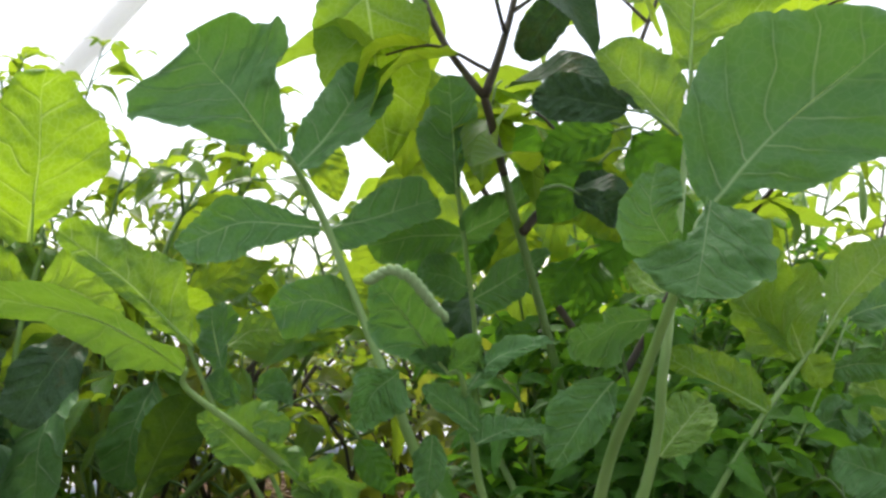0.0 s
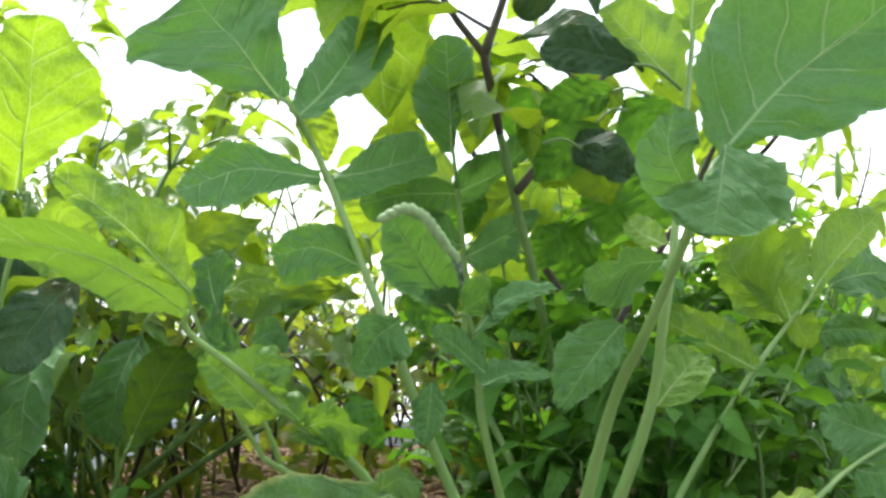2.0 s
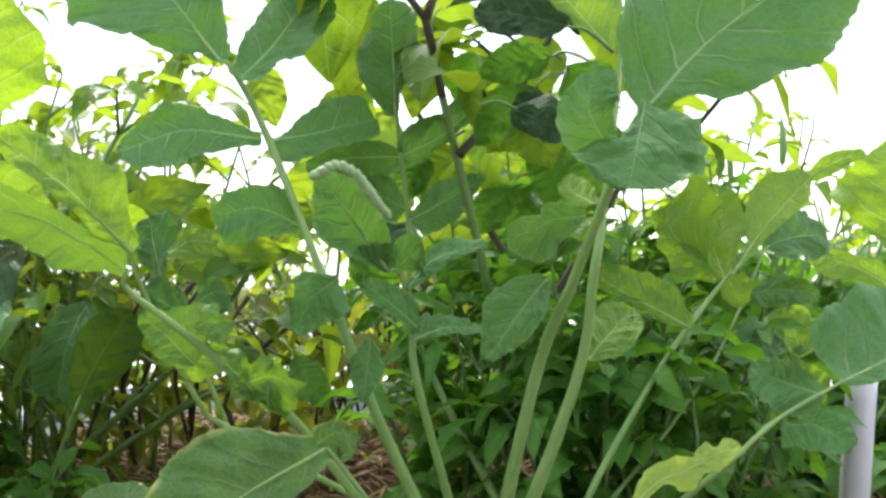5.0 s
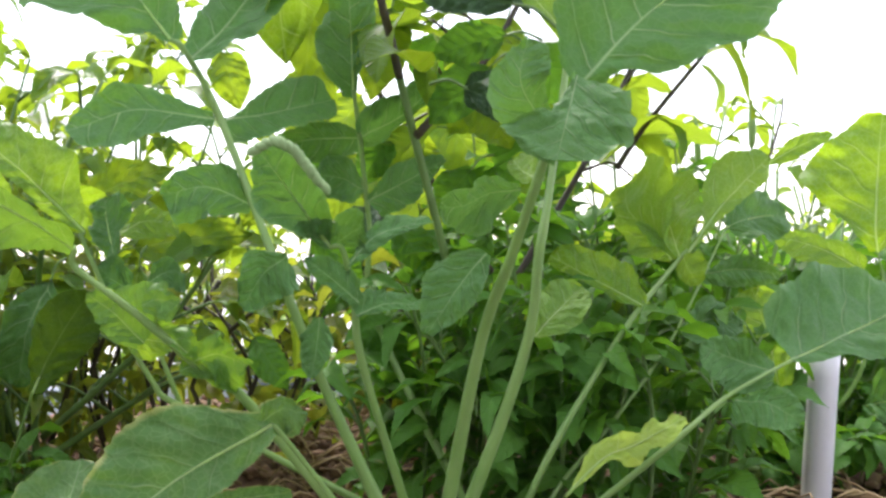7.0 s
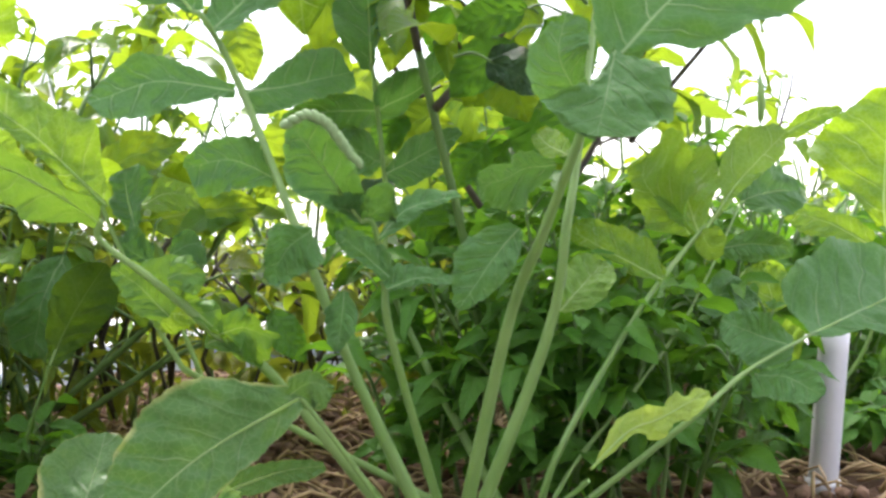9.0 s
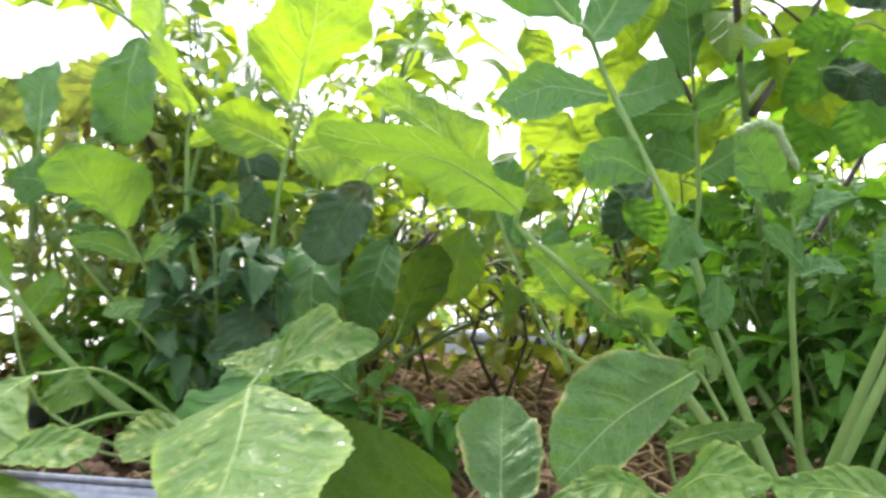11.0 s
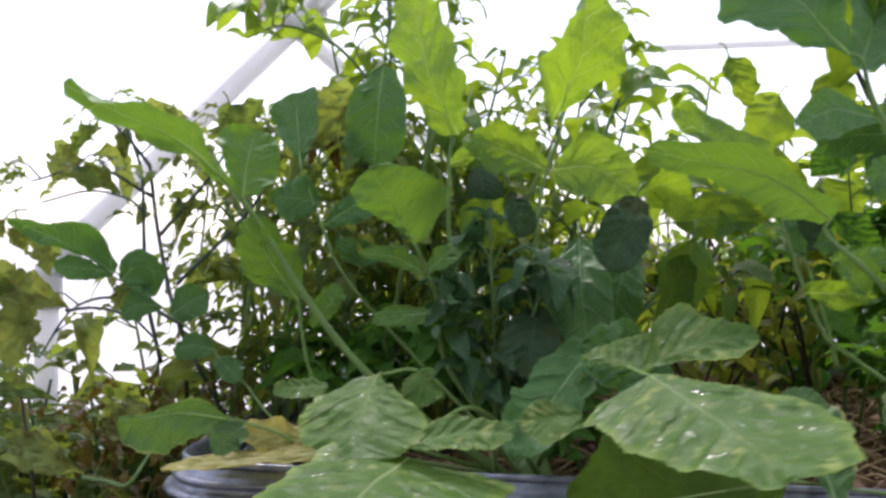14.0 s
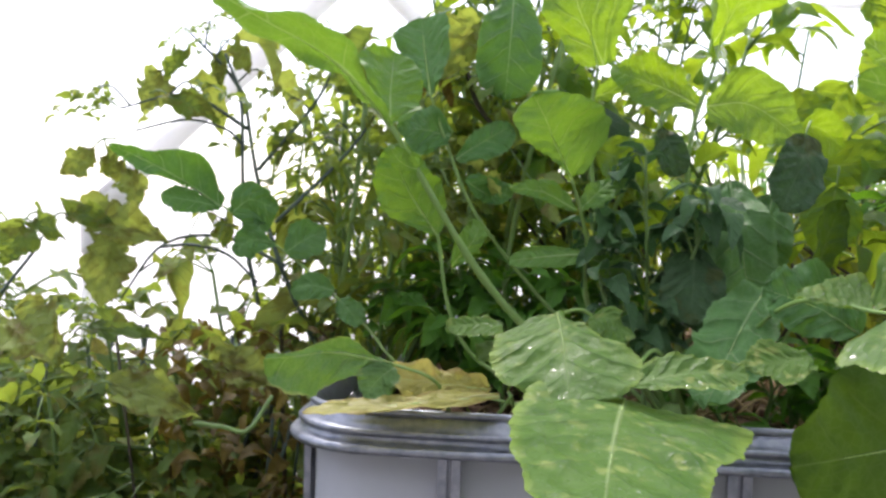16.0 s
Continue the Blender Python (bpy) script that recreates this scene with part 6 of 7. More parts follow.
broad_leaf(pepper_dark, (-0.247, 0.910, 0.931), (-0.251, 0.888, 0.834), 0.058, (0.119, -0.971, 0.209), LEAF)
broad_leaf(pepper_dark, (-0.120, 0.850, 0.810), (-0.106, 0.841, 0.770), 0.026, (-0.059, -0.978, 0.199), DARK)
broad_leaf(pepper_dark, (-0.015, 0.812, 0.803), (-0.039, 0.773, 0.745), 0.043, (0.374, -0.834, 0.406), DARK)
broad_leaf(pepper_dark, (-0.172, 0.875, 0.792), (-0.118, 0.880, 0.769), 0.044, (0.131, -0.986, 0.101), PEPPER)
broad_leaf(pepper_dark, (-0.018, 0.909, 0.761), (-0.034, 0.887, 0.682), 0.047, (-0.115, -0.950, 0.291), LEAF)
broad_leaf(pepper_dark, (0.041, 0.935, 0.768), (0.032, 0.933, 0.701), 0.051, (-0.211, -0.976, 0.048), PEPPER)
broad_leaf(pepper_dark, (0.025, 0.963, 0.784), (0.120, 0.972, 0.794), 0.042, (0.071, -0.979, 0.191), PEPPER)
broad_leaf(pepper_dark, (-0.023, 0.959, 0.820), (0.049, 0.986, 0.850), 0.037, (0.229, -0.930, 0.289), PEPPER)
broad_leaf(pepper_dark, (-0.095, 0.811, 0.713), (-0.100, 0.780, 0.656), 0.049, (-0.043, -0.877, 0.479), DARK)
broad_leaf(tomato, (-0.279, 0.937, 0.910), (-0.324, 0.912, 0.851), 0.047, (0.268, -0.944, 0.192), BLIGHT)
broad_leaf(tomato, (-0.624, 0.960, 0.768), (-0.603, 0.941, 0.729), 0.030, (0.244, -0.806, 0.540), BLIGHT)
broad_leaf(tomato, (-0.614, 0.909, 0.713), (-0.611, 0.876, 0.640), 0.047, (0.405, -0.828, 0.388), BLIGHT)
broad_leaf(tomato, (-0.640, 0.906, 0.720), (-0.544, 0.866, 0.701), 0.041, (-0.265, -0.850, 0.456), BLIGHT)
broad_leaf(tomato, (-0.632, 0.773, 0.642), (-0.577, 0.737, 0.609), 0.053, (0.003, -0.681, 0.733), BLIGHT)
broad_leaf(tomato, (-0.566, 0.808, 0.584), (-0.475, 0.767, 0.569), 0.037, (-0.249, -0.775, 0.581), BLIGHT)
broad_leaf(tomato, (-0.497, 0.847, 0.601), (-0.423, 0.824, 0.588), 0.038, (-0.182, -0.862, 0.473), BLIGHT)
broad_leaf(tomato, (-0.609, 0.855, 0.624), (-0.525, 0.814, 0.623), 0.022, (-0.382, -0.799, 0.464), TOMATO)
broad_leaf(tomato, (-0.427, 0.988, 0.906), (-0.397, 0.989, 0.841), 0.061, (0.204, -0.976, 0.083), TOMATO)
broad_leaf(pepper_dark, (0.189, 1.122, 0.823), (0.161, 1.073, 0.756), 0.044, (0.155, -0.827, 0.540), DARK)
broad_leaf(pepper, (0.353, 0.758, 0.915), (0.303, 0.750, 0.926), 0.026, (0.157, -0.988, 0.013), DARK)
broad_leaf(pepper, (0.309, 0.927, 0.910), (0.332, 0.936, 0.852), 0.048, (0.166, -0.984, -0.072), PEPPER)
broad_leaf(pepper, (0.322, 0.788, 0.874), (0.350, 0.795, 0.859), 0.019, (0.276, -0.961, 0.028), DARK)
stem(tomato, [(-0.561, 0.894, 0.696), (-0.536, 0.907, 0.698), (-0.506, 0.920, 0.689), (-0.480, 0.927, 0.664)], 0.0018, 0.0012, VINE, 7, 18)
stem(tomato, [(-0.481, 0.936, 0.642), (-0.496, 0.937, 0.706), (-0.500, 0.939, 0.759), (-0.504, 0.941, 0.834), (-0.520, 0.941, 0.879)], 0.0022, 0.0015, VINE, 7, 18)
stem(tomato, [(-0.502, 0.940, 0.794), (-0.516, 0.934, 0.807), (-0.549, 0.920, 0.814), (-0.592, 0.905, 0.802)], 0.0014, 0.0010, VINE, 7, 18)
stem(tomato, [(-0.689, 0.847, 0.652), (-0.671, 0.871, 0.689), (-0.669, 0.882, 0.702)], 0.0017, 0.0012, VINE, 7, 18)
broad_leaf(tomato, (-0.594, 0.968, 0.863), (-0.603, 0.945, 0.822), 0.034, (0.452, -0.816, 0.360), BLIGHT)
broad_leaf(tomato, (-0.570, 0.971, 0.886), (-0.583, 0.948, 0.855), 0.020, (0.511, -0.780, 0.362), TOMATO)
broad_leaf(tomato, (-0.537, 0.975, 0.884), (-0.530, 0.954, 0.848), 0.016, (0.283, -0.802, 0.526), TOMATO)
broad_leaf(tomato, (-0.526, 0.976, 0.890), (-0.502, 0.958, 0.863), 0.025, (-0.031, -0.835, 0.549), BLIGHT)
broad_leaf(tomato, (-0.635, 0.909, 0.785), (-0.657, 0.896, 0.759), 0.027, (0.407, -0.904, 0.130), BLIGHT)
broad_leaf(tomato, (-0.621, 0.911, 0.781), (-0.608, 0.901, 0.753), 0.022, (0.312, -0.847, 0.430), BLIGHT)
broad_leaf(tomato, (-0.672, 0.872, 0.715), (-0.636, 0.855, 0.703), 0.023, (-0.195, -0.800, 0.567), TOMATO)
broad_leaf(tomato, (-0.646, 0.885, 0.723), (-0.592, 0.861, 0.717), 0.023, (-0.335, -0.848, 0.411), TOMATO)
broad_leaf(tomato, (-0.671, 0.852, 0.712), (-0.677, 0.830, 0.678), 0.035, (0.513, -0.754, 0.411), TOMATO)
broad_leaf(tomato, (-0.509, 0.921, 0.722), (-0.505, 0.900, 0.696), 0.022, (0.275, -0.720, 0.637), BLIGHT)
broad_leaf(tomato, (-0.569, 0.929, 0.837), (-0.518, 0.924, 0.813), 0.025, (0.028, -0.961, 0.275), TOMATO)
broad_leaf(pepper, (0.243, 1.148, 0.916), (0.288, 1.142, 0.841), 0.068, (0.119, -0.981, 0.151), PEPPER)
broad_leaf(pepper, (0.297, 1.164, 0.867), (0.264, 1.158, 0.805), 0.063, (0.046, -0.997, 0.067), PEPPER)
broad_leaf(pepper, (0.320, 1.220, 0.891), (0.355, 1.231, 0.823), 0.072, (0.175, -0.981, -0.077), PEPPER)
broad_leaf(pepper, (0.205, 1.193, 0.839), (0.235, 1.204, 0.771), 0.072, (0.274, -0.961, -0.026), PEPPER)
broad_leaf(pepper, (0.110, 1.168, 0.887), (0.064, 1.159, 0.822), 0.067, (0.183, -0.983, 0.003), PEPPER)
broad_leaf(pepper, (0.159, 1.201, 0.875), (0.128, 1.175, 0.808), 0.067, (0.264, -0.935, 0.237), PEPPER)
broad_leaf(pepper, (0.250, 1.182, 0.923), (0.216, 1.176, 0.841), 0.072, (0.140, -0.990, 0.016), PEPPER)
broad_leaf(pepper, (0.158, 1.186, 0.933), (0.118, 1.159, 0.864), 0.062, (0.323, -0.929, 0.182), PEPPER)
broad_leaf(pepper, (0.333, 1.247, 0.882), (0.303, 1.190, 0.800), 0.074, (0.222, -0.840, 0.495), PEPPER)
broad_leaf(pepper, (0.326, 0.991, 0.960), (0.307, 0.975, 0.901), 0.052, (-0.065, -0.956, 0.286), PEPPER)
broad_leaf(pepper, (0.342, 0.973, 0.932), (0.379, 0.979, 0.891), 0.047, (-0.006, -0.990, -0.143), NETTLE)
broad_leaf(pepper, (0.375, 0.998, 0.889), (0.355, 0.981, 0.826), 0.052, (-0.137, -0.946, 0.292), NETTLE)
broad_leaf(pepper, (0.312, 1.007, 0.910), (0.278, 0.988, 0.869), 0.046, (0.094, -0.933, 0.348), PEPPER)
broad_leaf(pepper, (0.344, 1.033, 0.888), (0.323, 1.006, 0.827), 0.054, (-0.055, -0.906, 0.421), NETTLE)
broad_leaf(pepper, (0.392, 1.045, 0.964), (0.378, 1.041, 0.919), 0.045, (-0.166, -0.975, 0.149), PEPPER)
broad_leaf(pepper, (0.269, 1.021, 0.962), (0.261, 1.017, 0.902), 0.047, (-0.074, -0.994, 0.078), NETTLE)
broad_leaf(pepper, (0.308, 1.045, 0.849), (0.283, 1.017, 0.788), 0.050, (-0.009, -0.909, 0.417), NETTLE)
broad_leaf(pepper, (0.349, 0.849, 0.870), (0.313, 0.843, 0.885), 0.028, (0.151, -0.987, -0.063), DARK)

stem(tomato, [(-0.492, 0.800, 0.557), (-0.462, 0.790, 0.557), (-0.442, 0.785, 0.557), (-0.427, 0.800, 0.583)], 0.0021, 0.0017, STEM, 8)
broad_leaf(tomato, (-0.656, 0.960, 0.599), (-0.635, 0.950, 0.571), 0.016, (0.200, -0.900, 0.350), DEAD)
broad_leaf(pepper, (0.188, 0.990, 0.862), (0.153, 0.980, 0.829), 0.035, (0.150, -0.950, 0.250), NETTLE)
broad_leaf(pepper, (0.238, 0.970, 0.798), (0.268, 0.960, 0.760), 0.030, (0.150, -0.950, 0.250), NETTLE)
broad_leaf(pepper, (0.174, 0.970, 0.793), (0.212, 0.960, 0.752), 0.032, (0.150, -0.950, 0.250), NETTLE)
broad_leaf(pepper, (0.297, 0.980, 0.841), (0.267, 0.970, 0.804), 0.031, (0.150, -0.950, 0.250), NETTLE)
broad_leaf(pepper, (0.308, 0.990, 0.790), (0.280, 0.980, 0.751), 0.031, (0.150, -0.950, 0.250), NETTLE)
broad_leaf(pepper, (0.136, 1.000, 0.833), (0.105, 0.990, 0.801), 0.031, (0.150, -0.950, 0.250), PEPPER)
broad_leaf(pepper, (0.228, 1.000, 0.872), (0.206, 0.990, 0.831), 0.030, (0.150, -0.950, 0.250), NETTLE)
broad_leaf(pepper, (0.147, 0.900, 0.717), (0.175, 0.890, 0.681), 0.025, (0.150, -0.950, 0.250), NETTLE)
broad_leaf(pepper, (0.222, 0.920, 0.731), (0.249, 0.910, 0.695), 0.026, (0.150, -0.950, 0.250), NETTLE)


# low dark plant in front of it
basil = thing("dark_seedling", (-0.130, 0.813, 0.55), "bushy seedling with small dark bluish green leaves", "seedling")
bush(basil, [[(-0.130, 0.813, 0.54), (-0.130, 0.813, 0.66), (-0.135, 0.813, 0.785)], [(-0.130, 0.813, 0.62), (-0.100, 0.803, 0.70), (-0.085, 0.803, 0.745)], [(-0.130, 0.813, 0.60), (-0.160, 0.813, 0.66), (-0.175, 0.823, 0.73)]],
     BASIL_LEAVES, 0.034, 4, 9, 0.022, 17, STEM, 0.0022, 0.35)

# tall chilli plants along the back
chilli = thing("chilli_plant", (-0.20, 1.14, 0.55), "tall chilli plant with small pointed leaves above the radishes", "chilli plant", "chilli plants at the back")
bush(chilli, [[(-0.20, 1.14, 0.545), (-0.22, 1.12, 0.80), (-0.235, 1.11, 1.05)], [(-0.19, 1.14, 0.70), (-0.10, 1.16, 0.88), (-0.06, 1.17, 1.00)],
              [(-0.22, 1.12, 0.80), (-0.30, 1.03, 0.95), (-0.36, 0.98, 0.985), (-0.40, 0.96, 0.97)], [(-0.22, 1.12, 0.82), (-0.28, 1.09, 0.93), (-0.275, 1.08, 1.03)]],
     PEPPER_LEAVES, 0.042, 3, 8, 0.045, 77, STEM, 0.0024, 0.3)
for i, (x, y, h, lean) in enumerate(((-0.26, 1.10, 0.50, -0.02), (-0.12, 1.22, 0.45, 0.03), (0.04, 1.30, 0.42, 0.05), (-0.33, 1.30, 0.40, -0.04), (0.55, 1.50, 0.40, 0.05), (0.42, 1.38, 0.45, -0.02), (0.20, 1.42, 0.36, 0.0), (-0.15, 1.52, 0.36, 0.0))):
    p = thing("chilli_plant", (x, y, 0.55), "slender chilli plant with many small pointed leaves", "chilli plant", "chilli plants at the back")
    z = 0.545
    bush(p, [[(x, y, z), (x + lean * 0.5, y, z + h * 0.5), (x + lean, y - 0.02, z + h)], [(x, y, z + h * 0.3), (x - 0.06, y + 0.02, z + h * 0.6), (x - 0.09, y, z + h * 0.9)], [(x, y, z + h * 0.25), (x + 0.07, y - 0.02, z + h * 0.55), (x + 0.11, y, z + h * 0.85)]],
         PEPPER_LEAVES, 0.038, 5, 8, 0.06, 100 + i, STEM, 0.003, 0.15)

bush(chilli, [[(-0.246, 1.140, 0.850), (-0.235, 1.130, 0.951), (-0.214, 1.120, 1.022), (-0.178, 1.100, 1.075)], [(-0.272, 1.120, 0.849), (-0.271, 1.100, 0.935), (-0.278, 1.090, 1.007), (-0.257, 1.080, 1.069)], [(-0.080, 1.180, 0.849), (-0.068, 1.170, 0.929), (-0.058, 1.160, 0.974), (-0.045, 1.150, 1.018)], [(-0.068, 1.170, 0.922), (-0.036, 1.160, 0.960), (-0.009, 1.150, 0.990)]], PEPPER_LEAVES, 0.034, 3, 6, 0.04, 78, STEM, 0.0018, 0.35, 0.3)
stem(pepper_dark, [(-0.316, 1.000, 0.917), (-0.296, 1.000, 0.873), (-0.283, 1.000, 0.839), (-0.257, 1.000, 0.808), (-0.225, 1.010, 0.768)], 0.0024, 0.0030, WOODY, 8)
broad_leaf(pepper_dark, (-0.339, 0.985, 0.904), (-0.328, 0.975, 0.869), 0.016, (0.150, -0.950, 0.250), DEADVINE)
broad_leaf(pepper_dark, (-0.326, 0.985, 0.897), (-0.311, 0.975, 0.863), 0.014, (0.150, -0.950, 0.250), DEADVINE)
broad_leaf(pepper_dark, (-0.336, 0.985, 0.873), (-0.337, 0.975, 0.842), 0.012, (0.150, -0.950, 0.250), DEADVINE)
broad_leaf(pepper_dark, (-0.320, 0.985, 0.869), (-0.306, 0.975, 0.835), 0.011, (0.150, -0.950, 0.250), DEADVINE)

stem(pepper, [(0.408, 1.050, 0.843), (0.429, 1.050, 0.874), (0.454, 1.050, 0.904), (0.480, 1.050, 0.934)], 0.0026, 0.0018, WOODY, 8)
stem(pepper, [(0.553, 1.280, 0.837), (0.565, 1.280, 0.874), (0.575, 1.280, 0.909), (0.577, 1.280, 0.929)], 0.0016, 0.0010, WOODY, 7)
put_leaf(pepper, PEPPER_LEAVES[0], (0.479, 1.050, 0.933), (-0.5, 0, 0.5), 0.032, 0.4)
put_leaf(pepper, PEPPER_LEAVES[0], (0.479, 1.050, 0.933), (0.8, 0, 0.05), 0.036, 0.4)
put_leaf(pepper, PEPPER_LEAVES[0], (0.477, 1.050, 0.927), (0.3, 0, -0.8), 0.050, 0.4)
put_leaf(pepper, PEPPER_LEAVES[0], (0.470, 1.050, 0.922), (-0.6, 0, 0.3), 0.030, 0.4)
put_leaf(pepper, PEPPER_LEAVES[0], (0.454, 1.050, 0.904), (-0.7, -0.2, 0.1), 0.050, 0.4)
put_leaf(pepper, PEPPER_LEAVES[0], (0.440, 1.050, 0.888), (0.4, 0, -0.7), 0.055, 0.4)
upright_pod(pepper, [(0.545, 1.280, 0.873), (0.546, 1.280, 0.898), (0.545, 1.280, 0.927)], 0.0042)
upright_pod(pepper, [(0.485, 1.200, 0.851), (0.485, 1.200, 0.872), (0.483, 1.200, 0.903)], 0.0034)

stem(radish_c, [(0.449, 1.107, 0.562), (0.493, 1.177, 0.566), (0.533, 1.164, 0.572)], 0.0022, 0.0034, STALK, 8, 14, "fallen_stalk")
stem(radish_c, [(0.533, 1.164, 0.572), (0.568, 1.210, 0.570), (0.614, 1.260, 0.568)], 0.0034, 0.0024, STALK, 8, 14, "fallen_stalk")
stem(radish_c, [(0.534, 1.173, 0.566), (0.507, 1.133, 0.562), (0.470, 1.093, 0.562)], 0.0026, 0.0018, STALK, 8, 14, "fallen_stalk")
stem(radish_c, [(0.538, 1.177, 0.566), (0.562, 1.170, 0.562), (0.573, 1.123, 0.562)], 0.0026, 0.0018, STALK, 8, 14, "fallen_stalk")

# tomato plants at the planter's end
stem(tomato, [(-0.40, 0.97, 0.54), (-0.455, 0.932, 0.67), (-0.49, 0.955, 0.76), (-0.512, 0.978, 0.843)], 0.0024, 0.0018, VINE, 8)
bush(tomato, [[(-0.512, 0.978, 0.843), (-0.53, 0.965, 0.87), (-0.56, 0.955, 0.90)], [(-0.505, 0.97, 0.81), (-0.56, 0.95, 0.84), (-0.62, 0.935, 0.825)], [(-0.49, 0.955, 0.77), (-0.44, 0.98, 0.84), (-0.42, 1.0, 0.90)],
              [(-0.455, 0.932, 0.68), (-0.52, 0.945, 0.705), (-0.585, 0.958, 0.695), (-0.63, 0.965, 0.64)], [(-0.47, 0.95, 0.72), (-0.40, 0.98, 0.80), (-0.36, 1.0, 0.88)]],
     TOMATO_LEAVES, 0.05, 2, 3, 0.035, 31, VINE, 0.0022, 0.25, extra=BLIGHT_LEAVES, share=0.6)
bush(tomato, [[(-0.38, 0.98, 0.54), (-0.36, 0.98, 0.70), (-0.33, 0.99, 0.86)], [(-0.37, 0.99, 0.55), (-0.41, 1.02, 0.68), (-0.45, 1.05, 0.80)], [(-0.36, 0.97, 0.55), (-0.30, 0.99, 0.70), (-0.25, 1.02, 0.88)]],
     TOMATO_LEAVES, 0.075, 3, 7, 0.05, 32, STEM, 0.0030, 0.2, extra=BLIGHT_LEAVES, share=0.35)
for i, (x, y, h) in enumerate(((-0.62, 0.98, 0.62), (-0.80, 1.06, 0.72), (-0.52, 0.92, 0.52), (-0.72, 0.90, 0.48), (-0.95, 1.15, 0.66), (-0.55, 1.10, 0.66))):
    p = thing("tomato_plant", (x, y, 0), "dense tomato plant sprawling beside the planter, leaves spotted brown", "tomato plant", "tomato plants")
    bush(p, [[(x, y, 0), (x + 0.02, y, h * 0.5), (x - 0.03, y - 0.01, h)], [(x, y, h * 0.2), (x - 0.08, y - 0.03, h * 0.5), (x - 0.13, y - 0.04, h * 0.8)], [(x, y, h * 0.2), (x + 0.07, y - 0.05, h * 0.5), (x + 0.06, y - 0.06, h * 0.85)], [(x, y, h * 0.3), (x - 0.02, y - 0.08, h * 0.6), (x - 0.04, y - 0.10, h * 0.9)]],
         TOMATO_LEAVES, 0.10, 3, 7, 0.07, 200 + i, STEM, 0.004, 0.3, 0.0, extra=BLIGHT_LEAVES, share=0.3)

# weeds under the stalks
for i, (x, y, h) in enumerate(((0.26, 0.92, 0.21), (0.33, 0.93, 0.25), (0.29, 1.0, 0.24), (0.42, 0.98, 0.22), (0.38, 1.10, 0.24), (0.36, 0.89, 0.20), (0.42, 0.91, 0.18), (0.34, 1.04, 0.26), (0.28, 1.12, 0.34), (0.38, 1.18, 0.34), (0.22, 1.14, 0.32), (0.46, 1.14, 0.32), (0.46, 1.04, 0.2), (-0.03, 0.87, 0.08), (0.69, 1.20, 0.06), (0.56, 1.18, 0.06), (0.64, 1.36, 0.08), (-0.25, 0.93, 0.13), (-0.30, 0.98, 0.16), (-0.20, 0.95, 0.14))):
    p = thing("weed", (x, y, 0.55), "low leafy weed with toothed green leaves", "weed", "weeds in the bed")
    bush(p, [[(x, y, 0.545), (x + 0.01, y, 0.545 + h * 0.6), (x, y - 0.01, 0.545 + h)], [(x + 0.02, y + 0.02, 0.545), (x + 0.04, y, 0.545 + h * 0.5), (x + 0.06, y, 0.545 + h * 0.8)], [(x - 0.02, y, 0.545), (x - 0.04, y, 0.545 + h * 0.5), (x - 0.06, y, 0.545 + h * 0.7)]],
         WEED_LEAVES, 0.042, 4, 8, 0.028, 300 + i, STEM, 0.0022, 0.2)


def straw_litter(count):
    rng = random.Random(9)
    bm = bmesh.new()
    for _ in range(count):
        x, y = rng.uniform(X0 + 0.13, X1 - 0.13), rng.uniform(Y0 + 0.13, Y1 - 0.15)
        a, l = rng.uniform(0, math.tau), rng.uniform(0.02, 0.09)
        z = soil_height(x, y) + 0.007
        tube(bm, spline([Vector((x, y, z)), Vector((x + math.cos(a) * l * 0.5, y + math.sin(a) * l * 0.5, z + rng.uniform(0.002, 0.02))), Vector((x + math.cos(a + 0.3) * l, y + math.sin(a + 0.3) * l, z))], 4), rng.uniform(0.0007, 0.002), 4)
    tagged(part("straw_litter", bm, STRAW), "dry straw and dead stalks littering the bed", "straw", kind="stuff")


straw_litter(900)


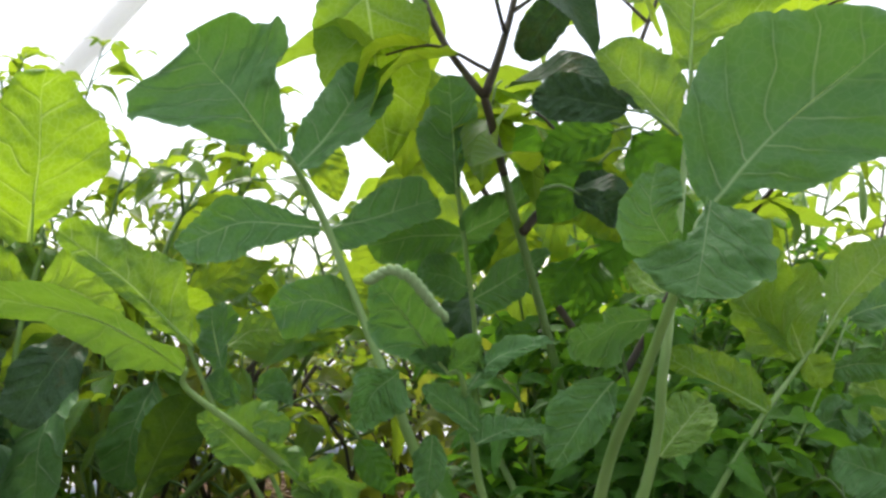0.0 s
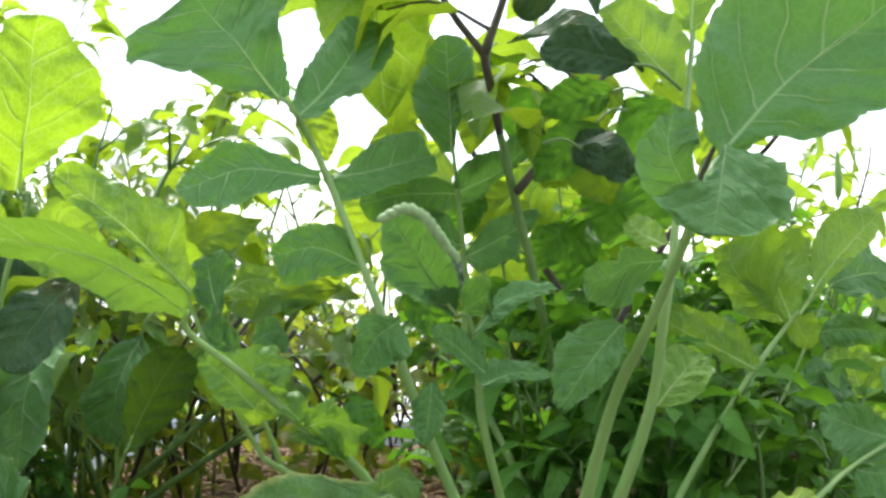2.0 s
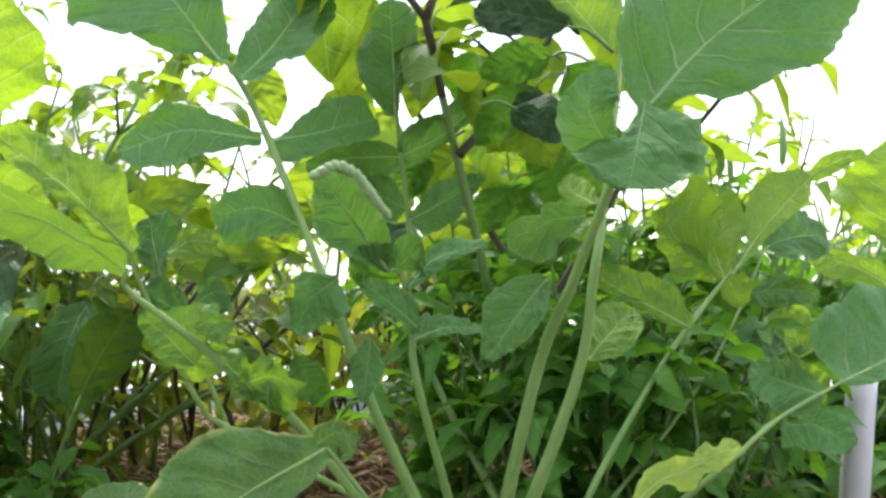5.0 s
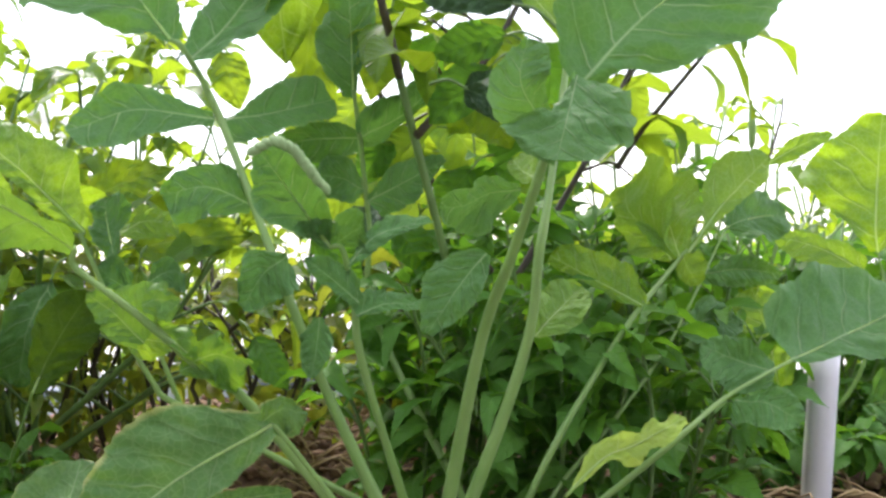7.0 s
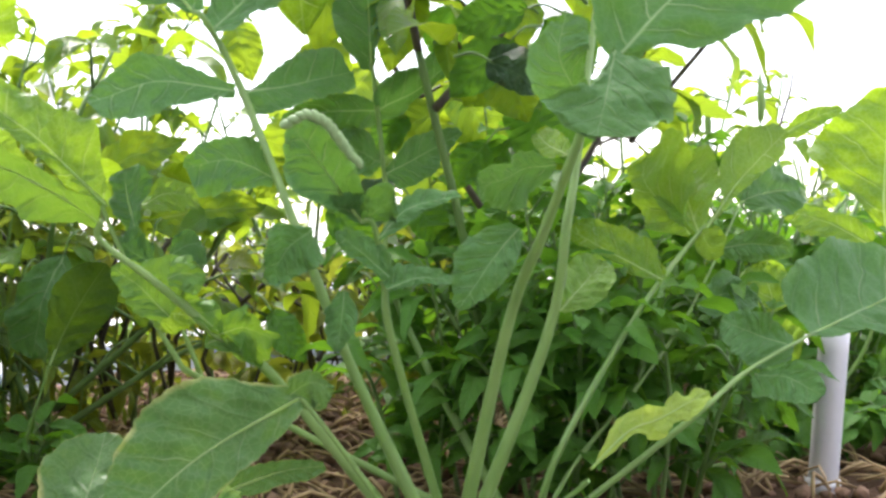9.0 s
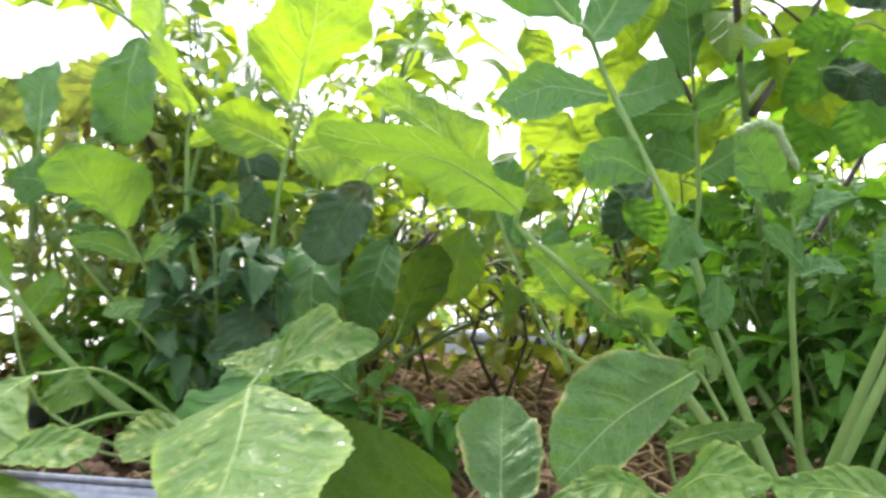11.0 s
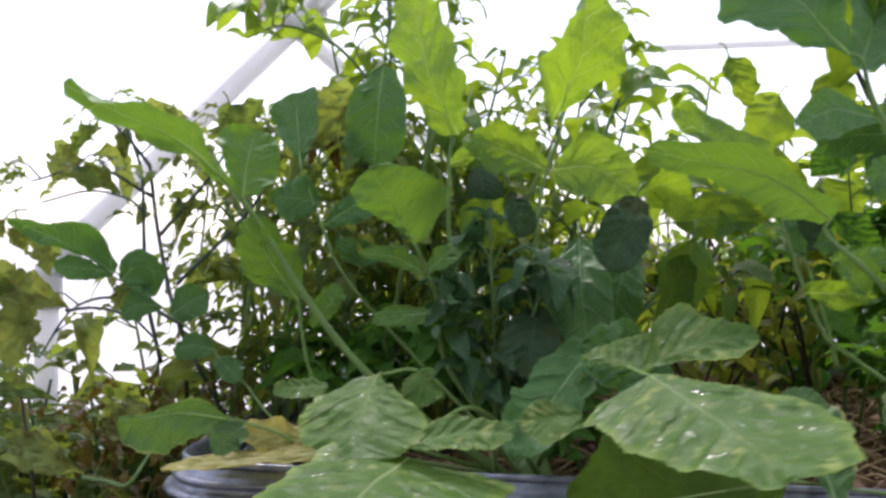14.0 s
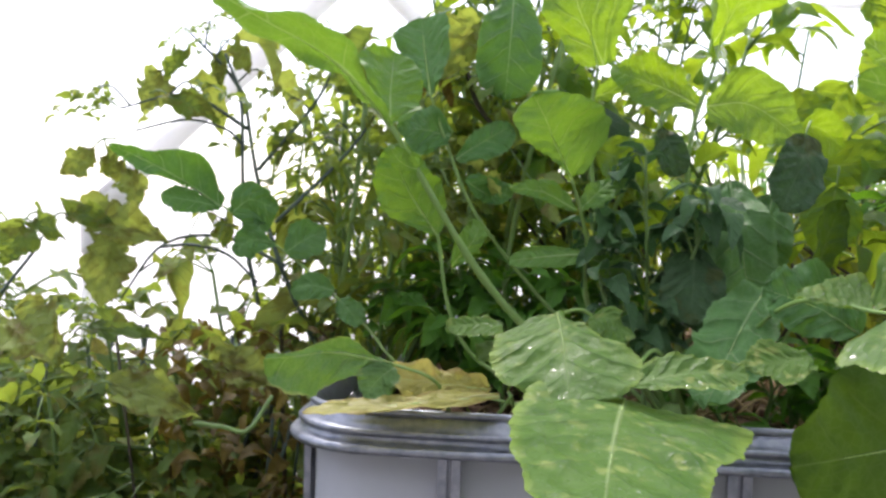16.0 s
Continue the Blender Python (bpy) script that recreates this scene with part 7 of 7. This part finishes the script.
def foliage(name, label, mat, count, box, top, size, seed, stalks=60, twig=None, compound=False, slim=1.0):
    """Dense leaves that nobody could count, with thin stalks among them, as one mesh; top(x, y) is its upper limit."""
    rng = random.Random(seed)
    tpl = [unit_leaf("t", mat, (0.42 + 0.1 * i) * slim, seed + i, n=7, nv=2, droop=0.2 + 0.12 * i, teeth=0.2) for i in range(3)]
    if compound:
        tpl = [compound_leaf("t", mat, seed + i, 2 + i % 2, 0.25 + 0.15 * i) for i in range(3)]
    data = []
    for me in tpl:
        v = np.array([q.co[:] for q in me.vertices])
        f = [list(p.vertices) for p in me.polygons]
        uv = np.array([d.uv[:] for d in me.uv_layers["leaf"].data])
        data.append((v, f, uv))
        bpy.data.meshes.remove(me)
    vs, fs, uvs, off = [], [], [], 0
    x0, x1, y0, y1, z0 = box
    for _ in range(count):
        x, y = rng.uniform(x0, x1), rng.uniform(y0, y1)
        h = top(x, y)
        z = z0 + (h - z0) * rng.random() ** 0.8
        v, f, uv = rng.choice(data)
        m = Euler((rng.uniform(-0.9, 0.5), rng.uniform(-0.7, 0.7), rng.uniform(0, math.tau))).to_matrix()
        vs.append(v * (size * rng.uniform(0.6, 1.3)) @ np.array(m).T + np.array([x, y, z]))
        fs += [[i + off for i in q] for q in f]
        uvs.append(uv)
        off += len(v)
    me = bpy.data.meshes.new(name)
    me.from_pydata(np.concatenate(vs).tolist(), [], fs)
    me.uv_layers.new(name="leaf").data.foreach_set("uv", np.concatenate(uvs).ravel())
    me.materials.append(mat)
    me.polygons.foreach_set("use_smooth", [True] * len(me.polygons))
    ob = tagged(link(name, me), label, "foliage", kind="stuff")
    bm = bmesh.new()
    for _ in range(stalks):
        x, y = rng.uniform(x0, x1), rng.uniform(y0, y1)
        h = top(x, y)
        tube(bm, spline([Vector((x, y, z0)), Vector((x + rng.uniform(-0.03, 0.03), y, (z0 + h) / 2)), Vector((x + rng.uniform(-0.08, 0.08), y, h))], 5), rng.uniform(0.0012, 0.003), 5)
    part("stalks", bm, twig or STEM, ob)


foliage("hedge_foliage", "dense backlit foliage crowding the back of the bed", NETTLE, 1400, (0.12, 0.80, 1.36, 1.72, 0.55),
        lambda x, y: 0.79 + 0.07 * noise.noise(Vector((x * 4, y * 4, 1))), 0.043, 400, 90)
foliage("far_foliage", "tall greenery growing from the floor behind the planter", PEPPER, 2000, (-0.55, 1.5, 1.78, 2.2, 0.05),
        lambda x, y: 0.84 + 0.10 * noise.noise(Vector((x * 3, y * 3, 5))), 0.046, 410, 110)
foliage("tomato_foliage", "tangled tomato foliage sprawling down to the floor", TOMATO, 520, (-1.15, -0.47, 0.90, 1.35, 0.05),
        lambda x, y: 0.56 + 0.06 * noise.noise(Vector((x * 5, y * 5, 8))) - 0.25 * max(0, -0.75 - x), 0.12, 420, 60, VINE, True)
foliage("dead_foliage", "withered brown vine hanging over the planter's corner", DEADVINE, 650, (-0.56, -0.405, 0.79, 1.05, 0.12),
        lambda x, y: 0.625, 0.022, 430, 3, WOODY)
foliage("tangled_foliage", "tangle of fine yellowing foliage filling the bed's end", TANGLE, 1650, (-0.47, -0.10, 0.97, 1.28, 0.56),
        lambda x, y: 0.88 + 0.08 * noise.noise(Vector((x * 6, y * 6, 2))), 0.040, 440, 70, STALK, slim=0.42)
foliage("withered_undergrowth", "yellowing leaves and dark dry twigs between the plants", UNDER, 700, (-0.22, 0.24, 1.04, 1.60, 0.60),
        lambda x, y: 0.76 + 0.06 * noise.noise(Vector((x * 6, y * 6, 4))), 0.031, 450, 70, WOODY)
